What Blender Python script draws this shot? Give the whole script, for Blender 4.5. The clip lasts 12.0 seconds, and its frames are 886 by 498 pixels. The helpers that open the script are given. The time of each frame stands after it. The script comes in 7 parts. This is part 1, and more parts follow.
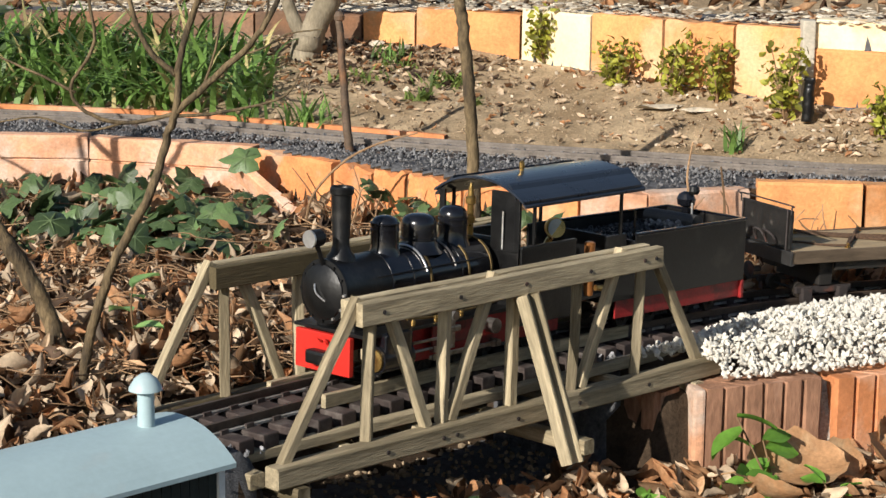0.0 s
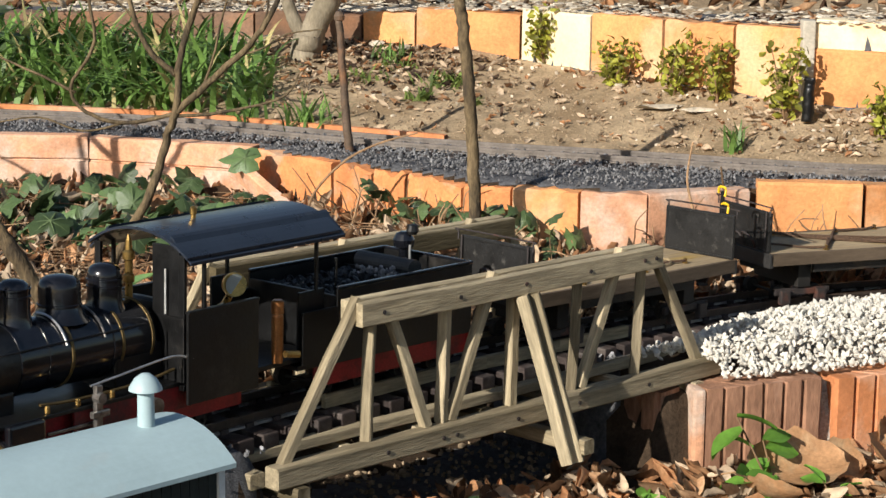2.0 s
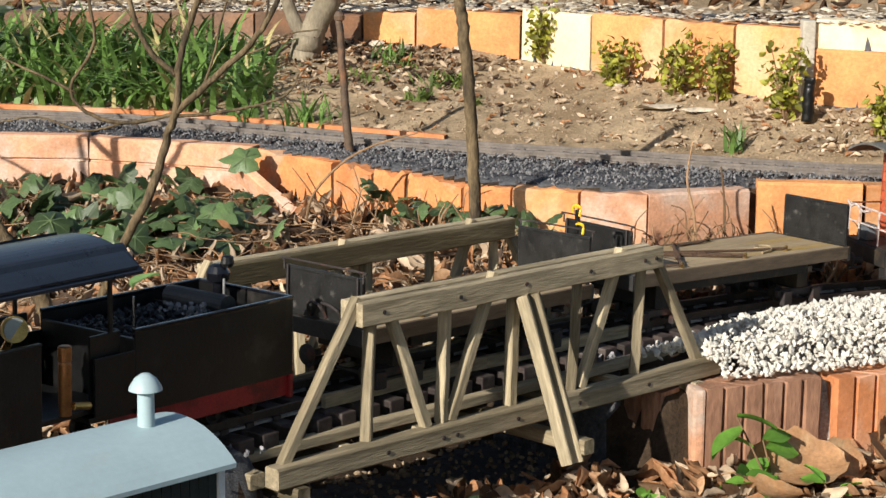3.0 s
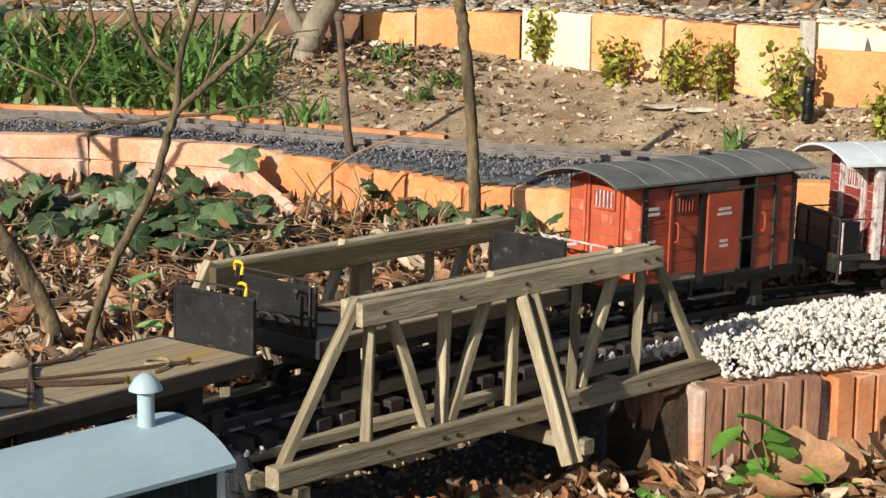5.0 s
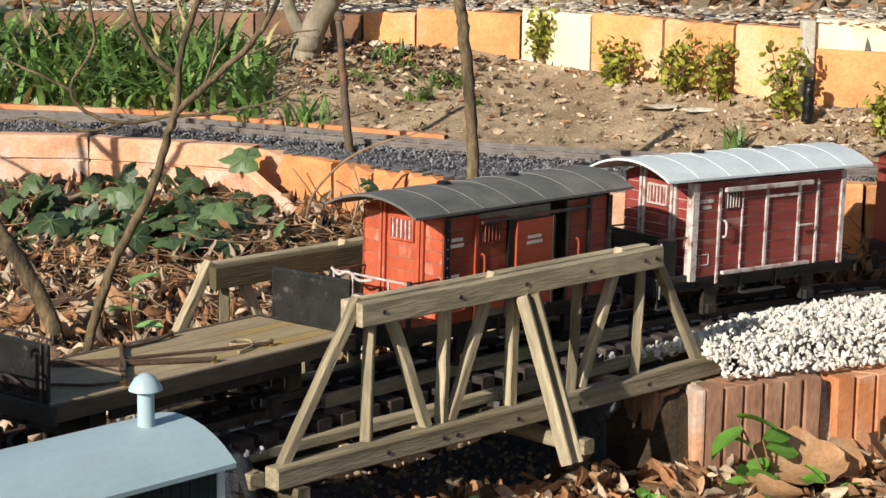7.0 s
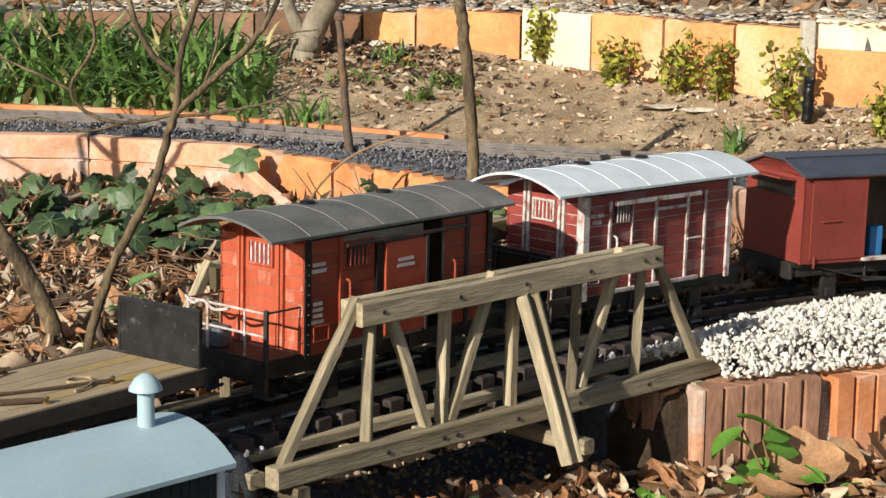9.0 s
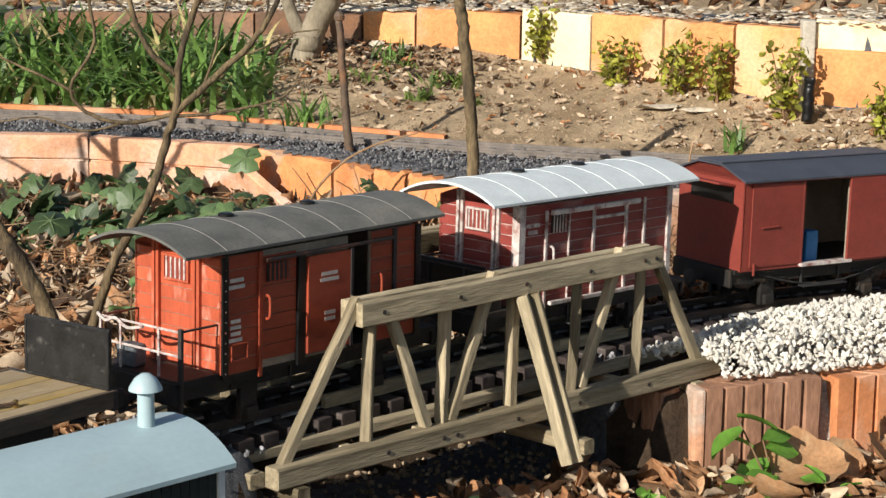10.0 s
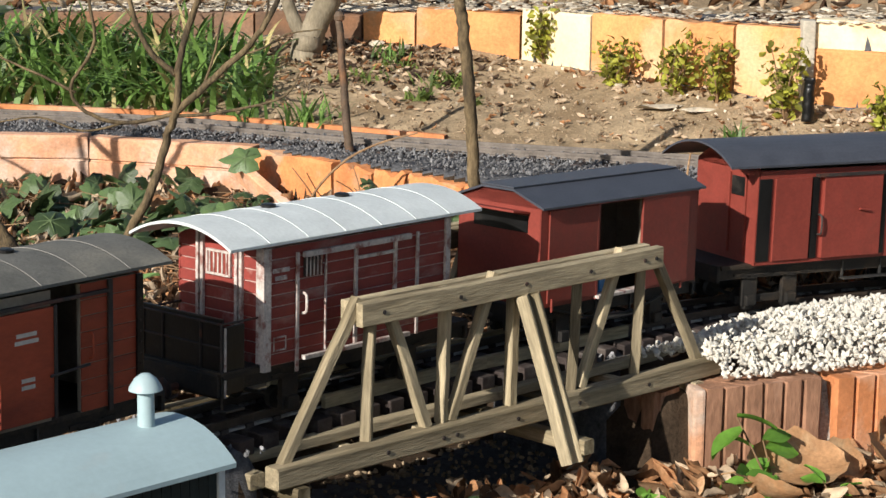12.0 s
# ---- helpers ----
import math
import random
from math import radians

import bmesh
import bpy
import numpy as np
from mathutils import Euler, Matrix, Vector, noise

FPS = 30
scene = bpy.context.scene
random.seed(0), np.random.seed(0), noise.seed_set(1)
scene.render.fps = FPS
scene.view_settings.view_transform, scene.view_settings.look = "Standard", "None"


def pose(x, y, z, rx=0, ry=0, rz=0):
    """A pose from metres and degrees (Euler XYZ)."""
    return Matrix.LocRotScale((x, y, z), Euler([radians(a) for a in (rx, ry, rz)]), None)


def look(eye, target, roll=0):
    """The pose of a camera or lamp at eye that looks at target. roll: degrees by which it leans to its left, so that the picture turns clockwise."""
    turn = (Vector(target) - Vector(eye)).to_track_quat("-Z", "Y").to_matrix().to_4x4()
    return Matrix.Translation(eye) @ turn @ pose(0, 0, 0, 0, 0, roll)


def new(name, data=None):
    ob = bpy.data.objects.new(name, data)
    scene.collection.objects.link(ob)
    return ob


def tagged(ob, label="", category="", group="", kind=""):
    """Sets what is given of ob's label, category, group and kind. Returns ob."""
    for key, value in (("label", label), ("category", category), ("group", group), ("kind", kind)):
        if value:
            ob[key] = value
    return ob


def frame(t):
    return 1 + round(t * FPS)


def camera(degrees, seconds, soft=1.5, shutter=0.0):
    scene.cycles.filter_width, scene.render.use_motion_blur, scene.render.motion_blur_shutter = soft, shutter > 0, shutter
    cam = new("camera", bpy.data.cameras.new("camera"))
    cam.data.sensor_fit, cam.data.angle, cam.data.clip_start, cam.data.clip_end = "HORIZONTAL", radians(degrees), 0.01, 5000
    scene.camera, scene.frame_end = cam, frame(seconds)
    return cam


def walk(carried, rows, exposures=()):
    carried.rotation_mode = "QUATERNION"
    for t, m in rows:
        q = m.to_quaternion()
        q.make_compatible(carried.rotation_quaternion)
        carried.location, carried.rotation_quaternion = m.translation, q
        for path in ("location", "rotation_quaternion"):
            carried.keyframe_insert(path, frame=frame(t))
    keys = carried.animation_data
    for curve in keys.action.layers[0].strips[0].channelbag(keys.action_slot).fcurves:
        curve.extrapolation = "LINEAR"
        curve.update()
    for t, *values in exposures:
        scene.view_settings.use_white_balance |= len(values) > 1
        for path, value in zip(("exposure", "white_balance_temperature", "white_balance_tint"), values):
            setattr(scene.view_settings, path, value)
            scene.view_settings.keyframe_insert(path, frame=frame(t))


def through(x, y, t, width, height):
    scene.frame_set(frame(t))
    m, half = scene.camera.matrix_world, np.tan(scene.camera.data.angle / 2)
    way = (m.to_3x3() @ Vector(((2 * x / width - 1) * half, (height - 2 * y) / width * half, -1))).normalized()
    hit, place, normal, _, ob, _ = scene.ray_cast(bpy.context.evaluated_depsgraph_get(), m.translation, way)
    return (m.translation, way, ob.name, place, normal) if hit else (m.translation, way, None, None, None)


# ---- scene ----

# ---------- camera: stands still, a long lens looking down on the garden line
cam = camera(24.17, 12.0, soft=1.5)
EYE = Vector((-0.9349, -1.1415, 0.4734))
CAM = look(EYE, (0.4279, 0.2707, 0.0881), 0.626)
walk(cam, [(0.0, CAM), (12.0, CAM)], exposures=[(0.0, 0.36), (12.0, 0.36)])

# ---------- daylight
SUN_TO = Vector((-0.88, -0.13, 0.44)).normalized()
world = bpy.data.worlds.new("sky")
scene.world = world
world.use_nodes = True
wn = world.node_tree.nodes
sky = wn.new("ShaderNodeTexSky")
sky.sky_type, sky.sun_disc = "NISHITA", False
sky.sun_elevation = math.asin(SUN_TO.z)
sky.sun_rotation = math.atan2(SUN_TO.x, SUN_TO.y)
world.node_tree.links.new(sky.outputs[0], wn["Background"].inputs[0])
wn["Background"].inputs[1].default_value = 0.072
sun = new("sun", bpy.data.lights.new("sun", "SUN"))
sun.data.energy, sun.data.angle, sun.data.color = 5.0, radians(0.55), (1.0, 0.945, 0.86)
sun.matrix_world = look(SUN_TO * 5, (0, 0, 0))

# ---------- garden frame: u to the side, v away, z up
FWD, SIDE = Vector((0.6944, 0.7196, 0)), Vector((0.7196, -0.6944, 0))


def garden(u, v, z):
    p = Vector((EYE.x, EYE.y, 0)) + SIDE * u + FWD * v
    return Vector((p.x, p.y, z))


def to_garden(x, y):
    d = Vector((x - EYE.x, y - EYE.y, 0))
    return d.dot(SIDE), d.dot(FWD)


# ---------- the line: a gentle curve over the bridge that tightens towards the viewer on the right, falling slightly
RAIL = 0.0370
SIT = 0.0075


def line_y(x):
    d, e = x - 0.2, max(0.0, min(x, 1.0) - 0.3)
    return 0.1097 + 0.0851 * d - 0.1071 * d * d + 0.166 * e * e - 0.4634 * e ** 3 - max(0.0, x - 1.0) * 0.449


def line_slope(x):
    return (line_y(x + 0.002) - line_y(x - 0.002)) / 0.004


def line_z(x):
    return RAIL - 0.0195 * (x - 0.2) - 0.0086 * max(0.0, x - 0.3)


def on_line(x, lat=0.0, z=0.0):
    h = Vector((1, line_slope(x))).normalized()
    return Vector((x - h.y * lat, line_y(x) + h.x * lat, line_z(x) + z))


LINE_X = np.linspace(-1.6, 3.0, 1151)
LINE_S = np.concatenate([[0.0], np.cumsum(np.hypot(np.diff(LINE_X), np.diff([line_y(float(x)) for x in LINE_X])))])
LINE_S += 0.2 - np.interp(0.2, LINE_X, LINE_S)


def along(s):
    """The point on the line at a length s along it."""
    return on_line(float(np.interp(s, LINE_S, LINE_X)))


# ---------- materials
def mat(name, col, rough=0.6, metal=0.0, var=0.25, scale=40.0, fine=300.0, bump=0.25, rnd=0.0, col2=None, amount=0.5,
        stretch=(1, 1, 1), spec=0.4, scale2=None, island=0.0, coat=0.0, through=0.0):
    m = bpy.data.materials.new(name)
    m.use_nodes = True
    n, l = m.node_tree.nodes, m.node_tree.links
    b = n["Principled BSDF"]
    tc, oi, mp = n.new("ShaderNodeTexCoord"), n.new("ShaderNodeObjectInfo"), n.new("ShaderNodeMapping")
    mp.inputs["Scale"].default_value = stretch
    add = n.new("ShaderNodeVectorMath")
    add.operation = "ADD"
    mul = n.new("ShaderNodeMath")
    mul.operation = "MULTIPLY"
    mul.inputs[1].default_value = 7.3
    l.new(oi.outputs["Random"], mul.inputs[0])
    l.new(tc.outputs["Object"], mp.inputs["Vector"])
    l.new(mp.outputs[0], add.inputs[0])
    l.new(mul.outputs[0], add.inputs[1])

    def noise_of(sc, detail):
        t = n.new("ShaderNodeTexNoise")
        t.inputs["Scale"].default_value, t.inputs["Detail"].default_value = sc, detail
        t.inputs["Roughness"].default_value = 0.62
        l.new(add.outputs[0], t.inputs["Vector"])
        return t

    big, small = noise_of(scale, 5), noise_of(fine, 4)
    ramp = n.new("ShaderNodeValToRGB")
    lo, hi = [c * (1 - var) for c in col], [min(1, c * (1 + var)) for c in col]
    ramp.color_ramp.elements[0].position, ramp.color_ramp.elements[1].position = 0.3, 0.7
    ramp.color_ramp.elements[0].color, ramp.color_ramp.elements[1].color = (*lo, 1), (*hi, 1)
    l.new(big.outputs[0], ramp.inputs[0])
    out = ramp.outputs[0]
    if col2:
        patch = noise_of(scale2 or scale * 0.45, 6)
        r2 = n.new("ShaderNodeValToRGB")
        r2.color_ramp.elements[0].position, r2.color_ramp.elements[1].position = 0.62 - amount * 0.3, 0.74 - amount * 0.2
        l.new(patch.outputs[0], r2.inputs[0])
        mx = n.new("ShaderNodeMix")
        mx.data_type = "RGBA"
        mx.inputs["B"].default_value = (*col2, 1)
        l.new(r2.outputs[0], mx.inputs["Factor"])
        l.new(out, mx.inputs["A"])
        out = mx.outputs["Result"]
    grain = n.new("ShaderNodeMapRange")
    grain.inputs["From Min"].default_value, grain.inputs["From Max"].default_value = 0.25, 0.75
    grain.inputs["To Min"].default_value, grain.inputs["To Max"].default_value = 1 - var * 0.8, 1 + var * 0.8
    l.new(small.outputs[0], grain.inputs[0])
    hsv = n.new("ShaderNodeHueSaturation")
    l.new(out, hsv.inputs["Color"])
    val = grain.outputs[0]
    for amt, src in ((rnd, oi.outputs["Random"]), (island, None)):
        if amt:
            if src is None:
                src = n.new("ShaderNodeNewGeometry").outputs["Random Per Island"]
            mr = n.new("ShaderNodeMapRange")
            mr.inputs["To Min"].default_value, mr.inputs["To Max"].default_value = 1 - amt, 1 + amt
            l.new(src, mr.inputs[0])
            mm = n.new("ShaderNodeMath")
            mm.operation = "MULTIPLY"
            l.new(val, mm.inputs[0])
            l.new(mr.outputs[0], mm.inputs[1])
            val = mm.outputs[0]
    l.new(val, hsv.inputs["Value"])
    l.new(hsv.outputs[0], b.inputs["Base Color"])
    rr = n.new("ShaderNodeMapRange")
    rr.inputs["To Min"].default_value, rr.inputs["To Max"].default_value = max(0.02, rough - 0.12), min(1, rough + 0.12)
    l.new(big.outputs[0], rr.inputs[0])
    l.new(rr.outputs[0], b.inputs["Roughness"])
    b.inputs["Metallic"].default_value = metal
    b.inputs["Specular IOR Level"].default_value = spec
    b.inputs["Coat Weight"].default_value = coat
    if through:
        b.inputs["Subsurface Weight"].default_value = 0.0
        tr, ms = n.new("ShaderNodeBsdfTranslucent"), n.new("ShaderNodeMixShader")
        ms.inputs[0].default_value = through
        l.new(hsv.outputs[0], tr.inputs[0])
        l.new(b.outputs[0], ms.inputs[1])
        l.new(tr.outputs[0], ms.inputs[2])
        l.new(ms.outputs[0], n["Material Output"].inputs[0])
    if bump:
        bp = n.new("ShaderNodeBump")
        bp.inputs["Strength"].default_value, bp.inputs["Distance"].default_value = bump, 0.002
        l.new(small.outputs[0], bp.inputs["Height"])
        l.new(bp.outputs[0], b.inputs["Normal"])
    return m


WOOD = mat("weathered_wood", (0.37, 0.305, 0.198), 0.85, var=0.36, scale=110, fine=560, stretch=(0.10, 1, 1), rnd=0.25, bump=0.6, col2=(0.10, 0.078, 0.042), amount=0.45, scale2=20, spec=0.2)
SLEEPER = mat("sleeper_brown", (0.045, 0.032, 0.028), 0.75, var=0.35, scale=80, fine=500, rnd=0.3, col2=(0.10, 0.085, 0.075), amount=0.25)
RAILGREY = mat("grey_brown_rail", (0.17, 0.145, 0.125), 0.6, metal=0.2, var=0.3, scale=60, fine=500, bump=0.15)
RUST = mat("rail_brown", (0.075, 0.055, 0.042), 0.6, metal=0.3, var=0.3, scale=60, fine=500, bump=0.15)
FOOT = mat("worn_rail_foot", (0.36, 0.345, 0.32), 0.5, metal=0.15, var=0.35, scale=70, fine=400, bump=0.1, col2=(0.12, 0.10, 0.085), amount=0.5, scale2=50)
GEAR = mat("oily_steel", (0.28, 0.26, 0.24), 0.32, metal=0.8, var=0.35, scale=90, fine=500, bump=0.1, col2=(0.08, 0.06, 0.05), amount=0.4)
STEEL = mat("bright_steel", (0.72, 0.71, 0.69), 0.35, metal=0.85, var=0.15, scale=70, fine=400, bump=0.1)
BLACK = mat("gloss_black", (0.007, 0.0075, 0.010), 0.2, var=0.3, scale=40, fine=300, bump=0.03, coat=0.3, spec=0.5)
MATT = mat("sooty_black", (0.006, 0.006, 0.0062), 0.38, var=0.4, scale=50, fine=350, bump=0.12, col2=(0.028, 0.025, 0.022), amount=0.15)
ROOFBLACK = mat("cab_roof_blue_black", (0.02, 0.026, 0.038), 0.3, var=0.2, scale=30, fine=250, bump=0.04, coat=0.25, col2=(0.05, 0.055, 0.06), amount=0.12)
FRAME = mat("dark_underframe", (0.016, 0.014, 0.012), 0.7, var=0.4, scale=60, fine=400, bump=0.2, col2=(0.05, 0.035, 0.022), amount=0.35)
RED = mat("signal_red", (0.55, 0.024, 0.016), 0.45, var=0.14, scale=40, fine=400, bump=0.05)
# Darker copy of the red: shade on the low frames put into the colour.
SHADERED = mat("shaded_red_frame", (0.30, 0.016, 0.016), 0.5, var=0.3, scale=50, fine=400, bump=0.1, col2=(0.07, 0.012, 0.012), amount=0.35)
BRASS = mat("brass", (0.42, 0.27, 0.09), 0.3, metal=0.9, var=0.3, scale=80, fine=500, bump=0.1)
DULLBRASS = mat("dull_brass", (0.16, 0.11, 0.045), 0.45, metal=0.7, var=0.35, scale=80, fine=500, bump=0.1)
COPPER = mat("copper", (0.36, 0.145, 0.045), 0.38, metal=0.55, var=0.35, scale=60, fine=500, bump=0.1, col2=(0.16, 0.07, 0.03), amount=0.4)
COAL = mat("coal", (0.014, 0.015, 0.018), 0.35, var=0.5, scale=150, fine=700, bump=0.5, island=0.4)
DIAL = mat("dial_white", (0.42, 0.44, 0.42), 0.35, var=0.10, scale=50, fine=300, bump=0.0)
GREYPAINT = mat("grey_dull_paint", (0.03, 0.029, 0.028), 0.5, var=0.35, scale=40, fine=350, bump=0.12, col2=(0.10, 0.088, 0.075), amount=0.2)
PANEL = mat("scuffed_black_panel", (0.013, 0.0125, 0.012), 0.48, var=0.4, scale=60, fine=420, bump=0.15, col2=(0.07, 0.065, 0.058), amount=0.12, scale2=90)
DECK = mat("plank_deck", (0.35, 0.265, 0.16), 0.75, var=0.2, scale=30, fine=260, stretch=(0.3, 1, 1), rnd=0.05, col2=(0.38, 0.25, 0.07), amount=0.15, scale2=14, spec=0.25)
DECKEDGE = mat("deck_edge", (0.12, 0.088, 0.06), 0.75, var=0.3, scale=50, fine=260, stretch=(0.2, 1, 1), spec=0.2)
ROPE = mat("rope", (0.10, 0.058, 0.034), 0.85, var=0.45, scale=400, fine=1200, bump=0.8)
PALEROPE = mat("pale_rope", (0.36, 0.27, 0.15), 0.85, var=0.4, scale=400, fine=1200, bump=0.7)
YELLOW = mat("yellow_paint", (0.75, 0.48, 0.02), 0.45, var=0.12, scale=60, fine=300, bump=0.05)
ORANGE_RED = mat("wagon_orange_red", (0.33, 0.055, 0.022), 0.6, var=0.16, scale=45, fine=320, bump=0.12, stretch=(0.4, 1, 1), rnd=0.07, col2=(0.20, 0.033, 0.017), amount=0.25)
ENDORANGE = mat("wagon_faded_end", (0.44, 0.085, 0.036), 0.62, var=0.2, scale=50, fine=320, bump=0.12, rnd=0.06, stretch=(1, 1, 0.35), col2=(0.58, 0.27, 0.19), amount=0.25, scale2=60)
OXIDE = mat("wagon_oxide_red", (0.25, 0.042, 0.032), 0.65, var=0.18, scale=45, fine=320, bump=0.12, stretch=(0.4, 1, 1), rnd=0.08, col2=(0.36, 0.2, 0.17), amount=0.22, scale2=30)
BRICKRED = mat("wagon_brick_red", (0.215, 0.038, 0.026), 0.6, var=0.13, scale=40, fine=320, bump=0.08, rnd=0.05, col2=(0.2, 0.045, 0.03), amount=0.15)
WORNPINK = mat("worn_pale_joint", (0.50, 0.36, 0.32), 0.75, var=0.25, scale=90, fine=450, bump=0.1, col2=(0.3, 0.1, 0.08), amount=0.4)
WHITEWORN = mat("worn_white_strapping", (0.52, 0.46, 0.42), 0.7, var=0.3, scale=90, fine=450, bump=0.2, col2=(0.26, 0.12, 0.10), amount=0.4, scale2=110)
IRON = mat("dark_iron", (0.035, 0.028, 0.026), 0.6, var=0.35, scale=80, fine=450, bump=0.2, col2=(0.14, 0.05, 0.03), amount=0.25)
LETTER = mat("worn_lettering", (0.55, 0.48, 0.42), 0.7, var=0.2, scale=120, fine=600, bump=0.0)
ROOFGREY = mat("roof_felt_grey", (0.12, 0.118, 0.105), 0.8, var=0.25, scale=26, fine=420, bump=0.25, col2=(0.19, 0.18, 0.15), amount=0.35, scale2=12)
SEAM = mat("pale_seam", (0.2, 0.19, 0.175), 0.75, var=0.2, scale=60, fine=400, bump=0.1)
ROOFPALE = mat("roof_pale_grey", (0.60, 0.64, 0.635), 0.6, var=0.10, scale=30, fine=350, bump=0.1, col2=(0.46, 0.50, 0.50), amount=0.3)
ROOFBLUE = mat("roof_blue_grey", (0.055, 0.06, 0.075), 0.55, var=0.2, scale=35, fine=350, bump=0.1)
PALEBLUE = mat("parked_roof_pale_blue", (0.35, 0.46, 0.485), 0.5, var=0.06, scale=18, fine=200, bump=0.05, col2=(0.38, 0.42, 0.42), amount=0.16)
DARKGREEN = mat("dark_green_boards", (0.012, 0.02, 0.018), 0.6, var=0.3, scale=50, fine=300, bump=0.1)
INSIDE = mat("wagon_inside", (0.30, 0.24, 0.18), 0.8, var=0.2, scale=40, fine=300)
BLUEBOX = mat("blue_crate", (0.03, 0.16, 0.36), 0.5, var=0.15, scale=60, fine=300)
BLUEGREY = mat("worn_blue_grey_paint", (0.10, 0.115, 0.125), 0.6, var=0.35, scale=60, fine=300, col2=(0.4, 0.4, 0.38), amount=0.3)
TERRA = mat("terracotta_block", (0.52, 0.205, 0.085), 0.8, var=0.2, scale=18, fine=260, bump=0.3, rnd=0.12, col2=(0.58, 0.34, 0.22), amount=0.38, scale2=12, spec=0.2)
TERRA_PINK = mat("terracotta_pale", (0.60, 0.315, 0.185), 0.85, var=0.28, scale=20, fine=260, bump=0.3, rnd=0.1, col2=(0.62, 0.47, 0.37), amount=0.55, scale2=14, spec=0.2)
TERRA_ORANGE = mat("terracotta_orange", (0.66, 0.295, 0.115), 0.8, var=0.24, scale=16, fine=220, bump=0.5, rnd=0.14, col2=(0.64, 0.42, 0.24), amount=0.34, scale2=7, spec=0.2)
TERRA_DEEP = mat("terracotta_deep_orange", (0.62, 0.245, 0.095), 0.85, var=0.24, scale=26, fine=240, bump=0.5, rnd=0.1, col2=(0.52, 0.33, 0.21), amount=0.34, scale2=16, spec=0.15)
CREAM = mat("cream_block", (0.74, 0.62, 0.41), 0.8, var=0.14, scale=14, fine=220, bump=0.25, rnd=0.06, col2=(0.70, 0.46, 0.26), amount=0.25, scale2=10, spec=0.2)
# Far wall's left blocks: tree shade is put into this darker brown.
SHADEBLOCK = mat("shaded_brown_block", (0.17, 0.105, 0.07), 0.85, var=0.3, scale=14, fine=240, bump=0.4, rnd=0.2, col2=(0.30, 0.15, 0.08), amount=0.35, scale2=8, spec=0.2)
CONCRETE = mat("concrete_grey", (0.52, 0.47, 0.38), 0.85, var=0.2, scale=30, fine=300, bump=0.4, rnd=0.1)
BROWNBRICK = mat("ribbed_brown_brick", (0.28, 0.15, 0.092), 0.8, var=0.36, scale=34, fine=280, bump=0.45, stretch=(1, 1, 0.3), rnd=0.16, col2=(0.42, 0.26, 0.18), amount=0.3, scale2=22, spec=0.2)
MORTAR = mat("shale_top", (0.50, 0.43, 0.33), 0.9, var=0.35, scale=40, fine=300, bump=0.5, rnd=0.2, island=0.4)
SOIL = mat("dry_soil", (0.355, 0.265, 0.165), 0.95, var=0.36, scale=28, fine=240, bump=1.0, col2=(0.24, 0.17, 0.10), amount=0.5, scale2=9, spec=0.1)
DUFF = mat("dark_leaf_mould", (0.05, 0.034, 0.022), 0.95, var=0.4, scale=40, fine=300, bump=0.9, spec=0.1)
GRIT = mat("dark_grit", (0.10, 0.10, 0.105), 0.9, var=0.4, scale=150, fine=500, bump=0.9, spec=0.2)
CHALK = mat("pale_grit", (0.40, 0.37, 0.32), 0.95, var=0.4, scale=150, fine=500, bump=0.9, spec=0.15)
WHITESTONE = mat("white_limestone_chips", (0.62, 0.585, 0.51), 0.85, var=0.14, scale=120, fine=500, bump=0.3, island=0.2, spec=0.25)
GREYSTONE = mat("grey_chips", (0.21, 0.21, 0.215), 0.85, var=0.25, scale=120, fine=500, bump=0.3, island=0.5, spec=0.25)
DARKCHIP = mat("dark_upper_chips", (0.15, 0.148, 0.15), 0.85, var=0.25, scale=120, fine=500, bump=0.3, island=0.6, spec=0.25)
PALECHIP = mat("pale_bed_stone", (0.56, 0.47, 0.36), 0.85, var=0.25, scale=60, fine=400, bump=0.4, island=0.4, spec=0.2)
PEBBLE = mat("soil_crumbs", (0.30, 0.225, 0.145), 0.9, var=0.3, scale=100, fine=400, bump=0.4, island=0.42, spec=0.15)
DEADLEAF = mat("dead_leaf_brown", (0.29, 0.145, 0.068), 0.75, var=0.35, scale=60, fine=300, bump=0.3, island=0.85, col2=(0.40, 0.25, 0.14), amount=0.4, scale2=16, through=0.25, spec=0.25)
DARKLEAF = mat("dead_leaf_dark", (0.07, 0.045, 0.03), 0.8, var=0.3, scale=60, fine=300, bump=0.3, island=0.6, through=0.1, spec=0.2)
PALELEAF = mat("dead_leaf_pale", (0.50, 0.38, 0.26), 0.7, var=0.22, scale=60, fine=300, bump=0.3, island=0.35, through=0.2, spec=0.3)
BIGLEAF = mat("dead_leaf_tan", (0.44, 0.24, 0.115), 0.7, var=0.3, scale=40, fine=260, bump=0.4, col2=(0.48, 0.32, 0.18), amount=0.4, scale2=30, through=0.2, spec=0.3)
IVY = mat("ivy_green", (0.085, 0.135, 0.05), 0.36, var=0.45, scale=60, fine=250, bump=0.2, rnd=0.7, col2=(0.13, 0.19, 0.075), amount=0.35, scale2=45, spec=0.55, through=0.2)
VEIN = mat("ivy_vein", (0.13, 0.18, 0.08), 0.5, var=0.15, scale=60, fine=250, bump=0.1)
FRESH = mat("fresh_leaf_green", (0.15, 0.32, 0.045), 0.45, var=0.18, scale=50, fine=250, bump=0.12, rnd=0.25, through=0.35)
MINT = mat("pale_leaf_green", (0.26, 0.44, 0.15), 0.4, var=0.15, scale=40, fine=250, bump=0.1, through=0.3)
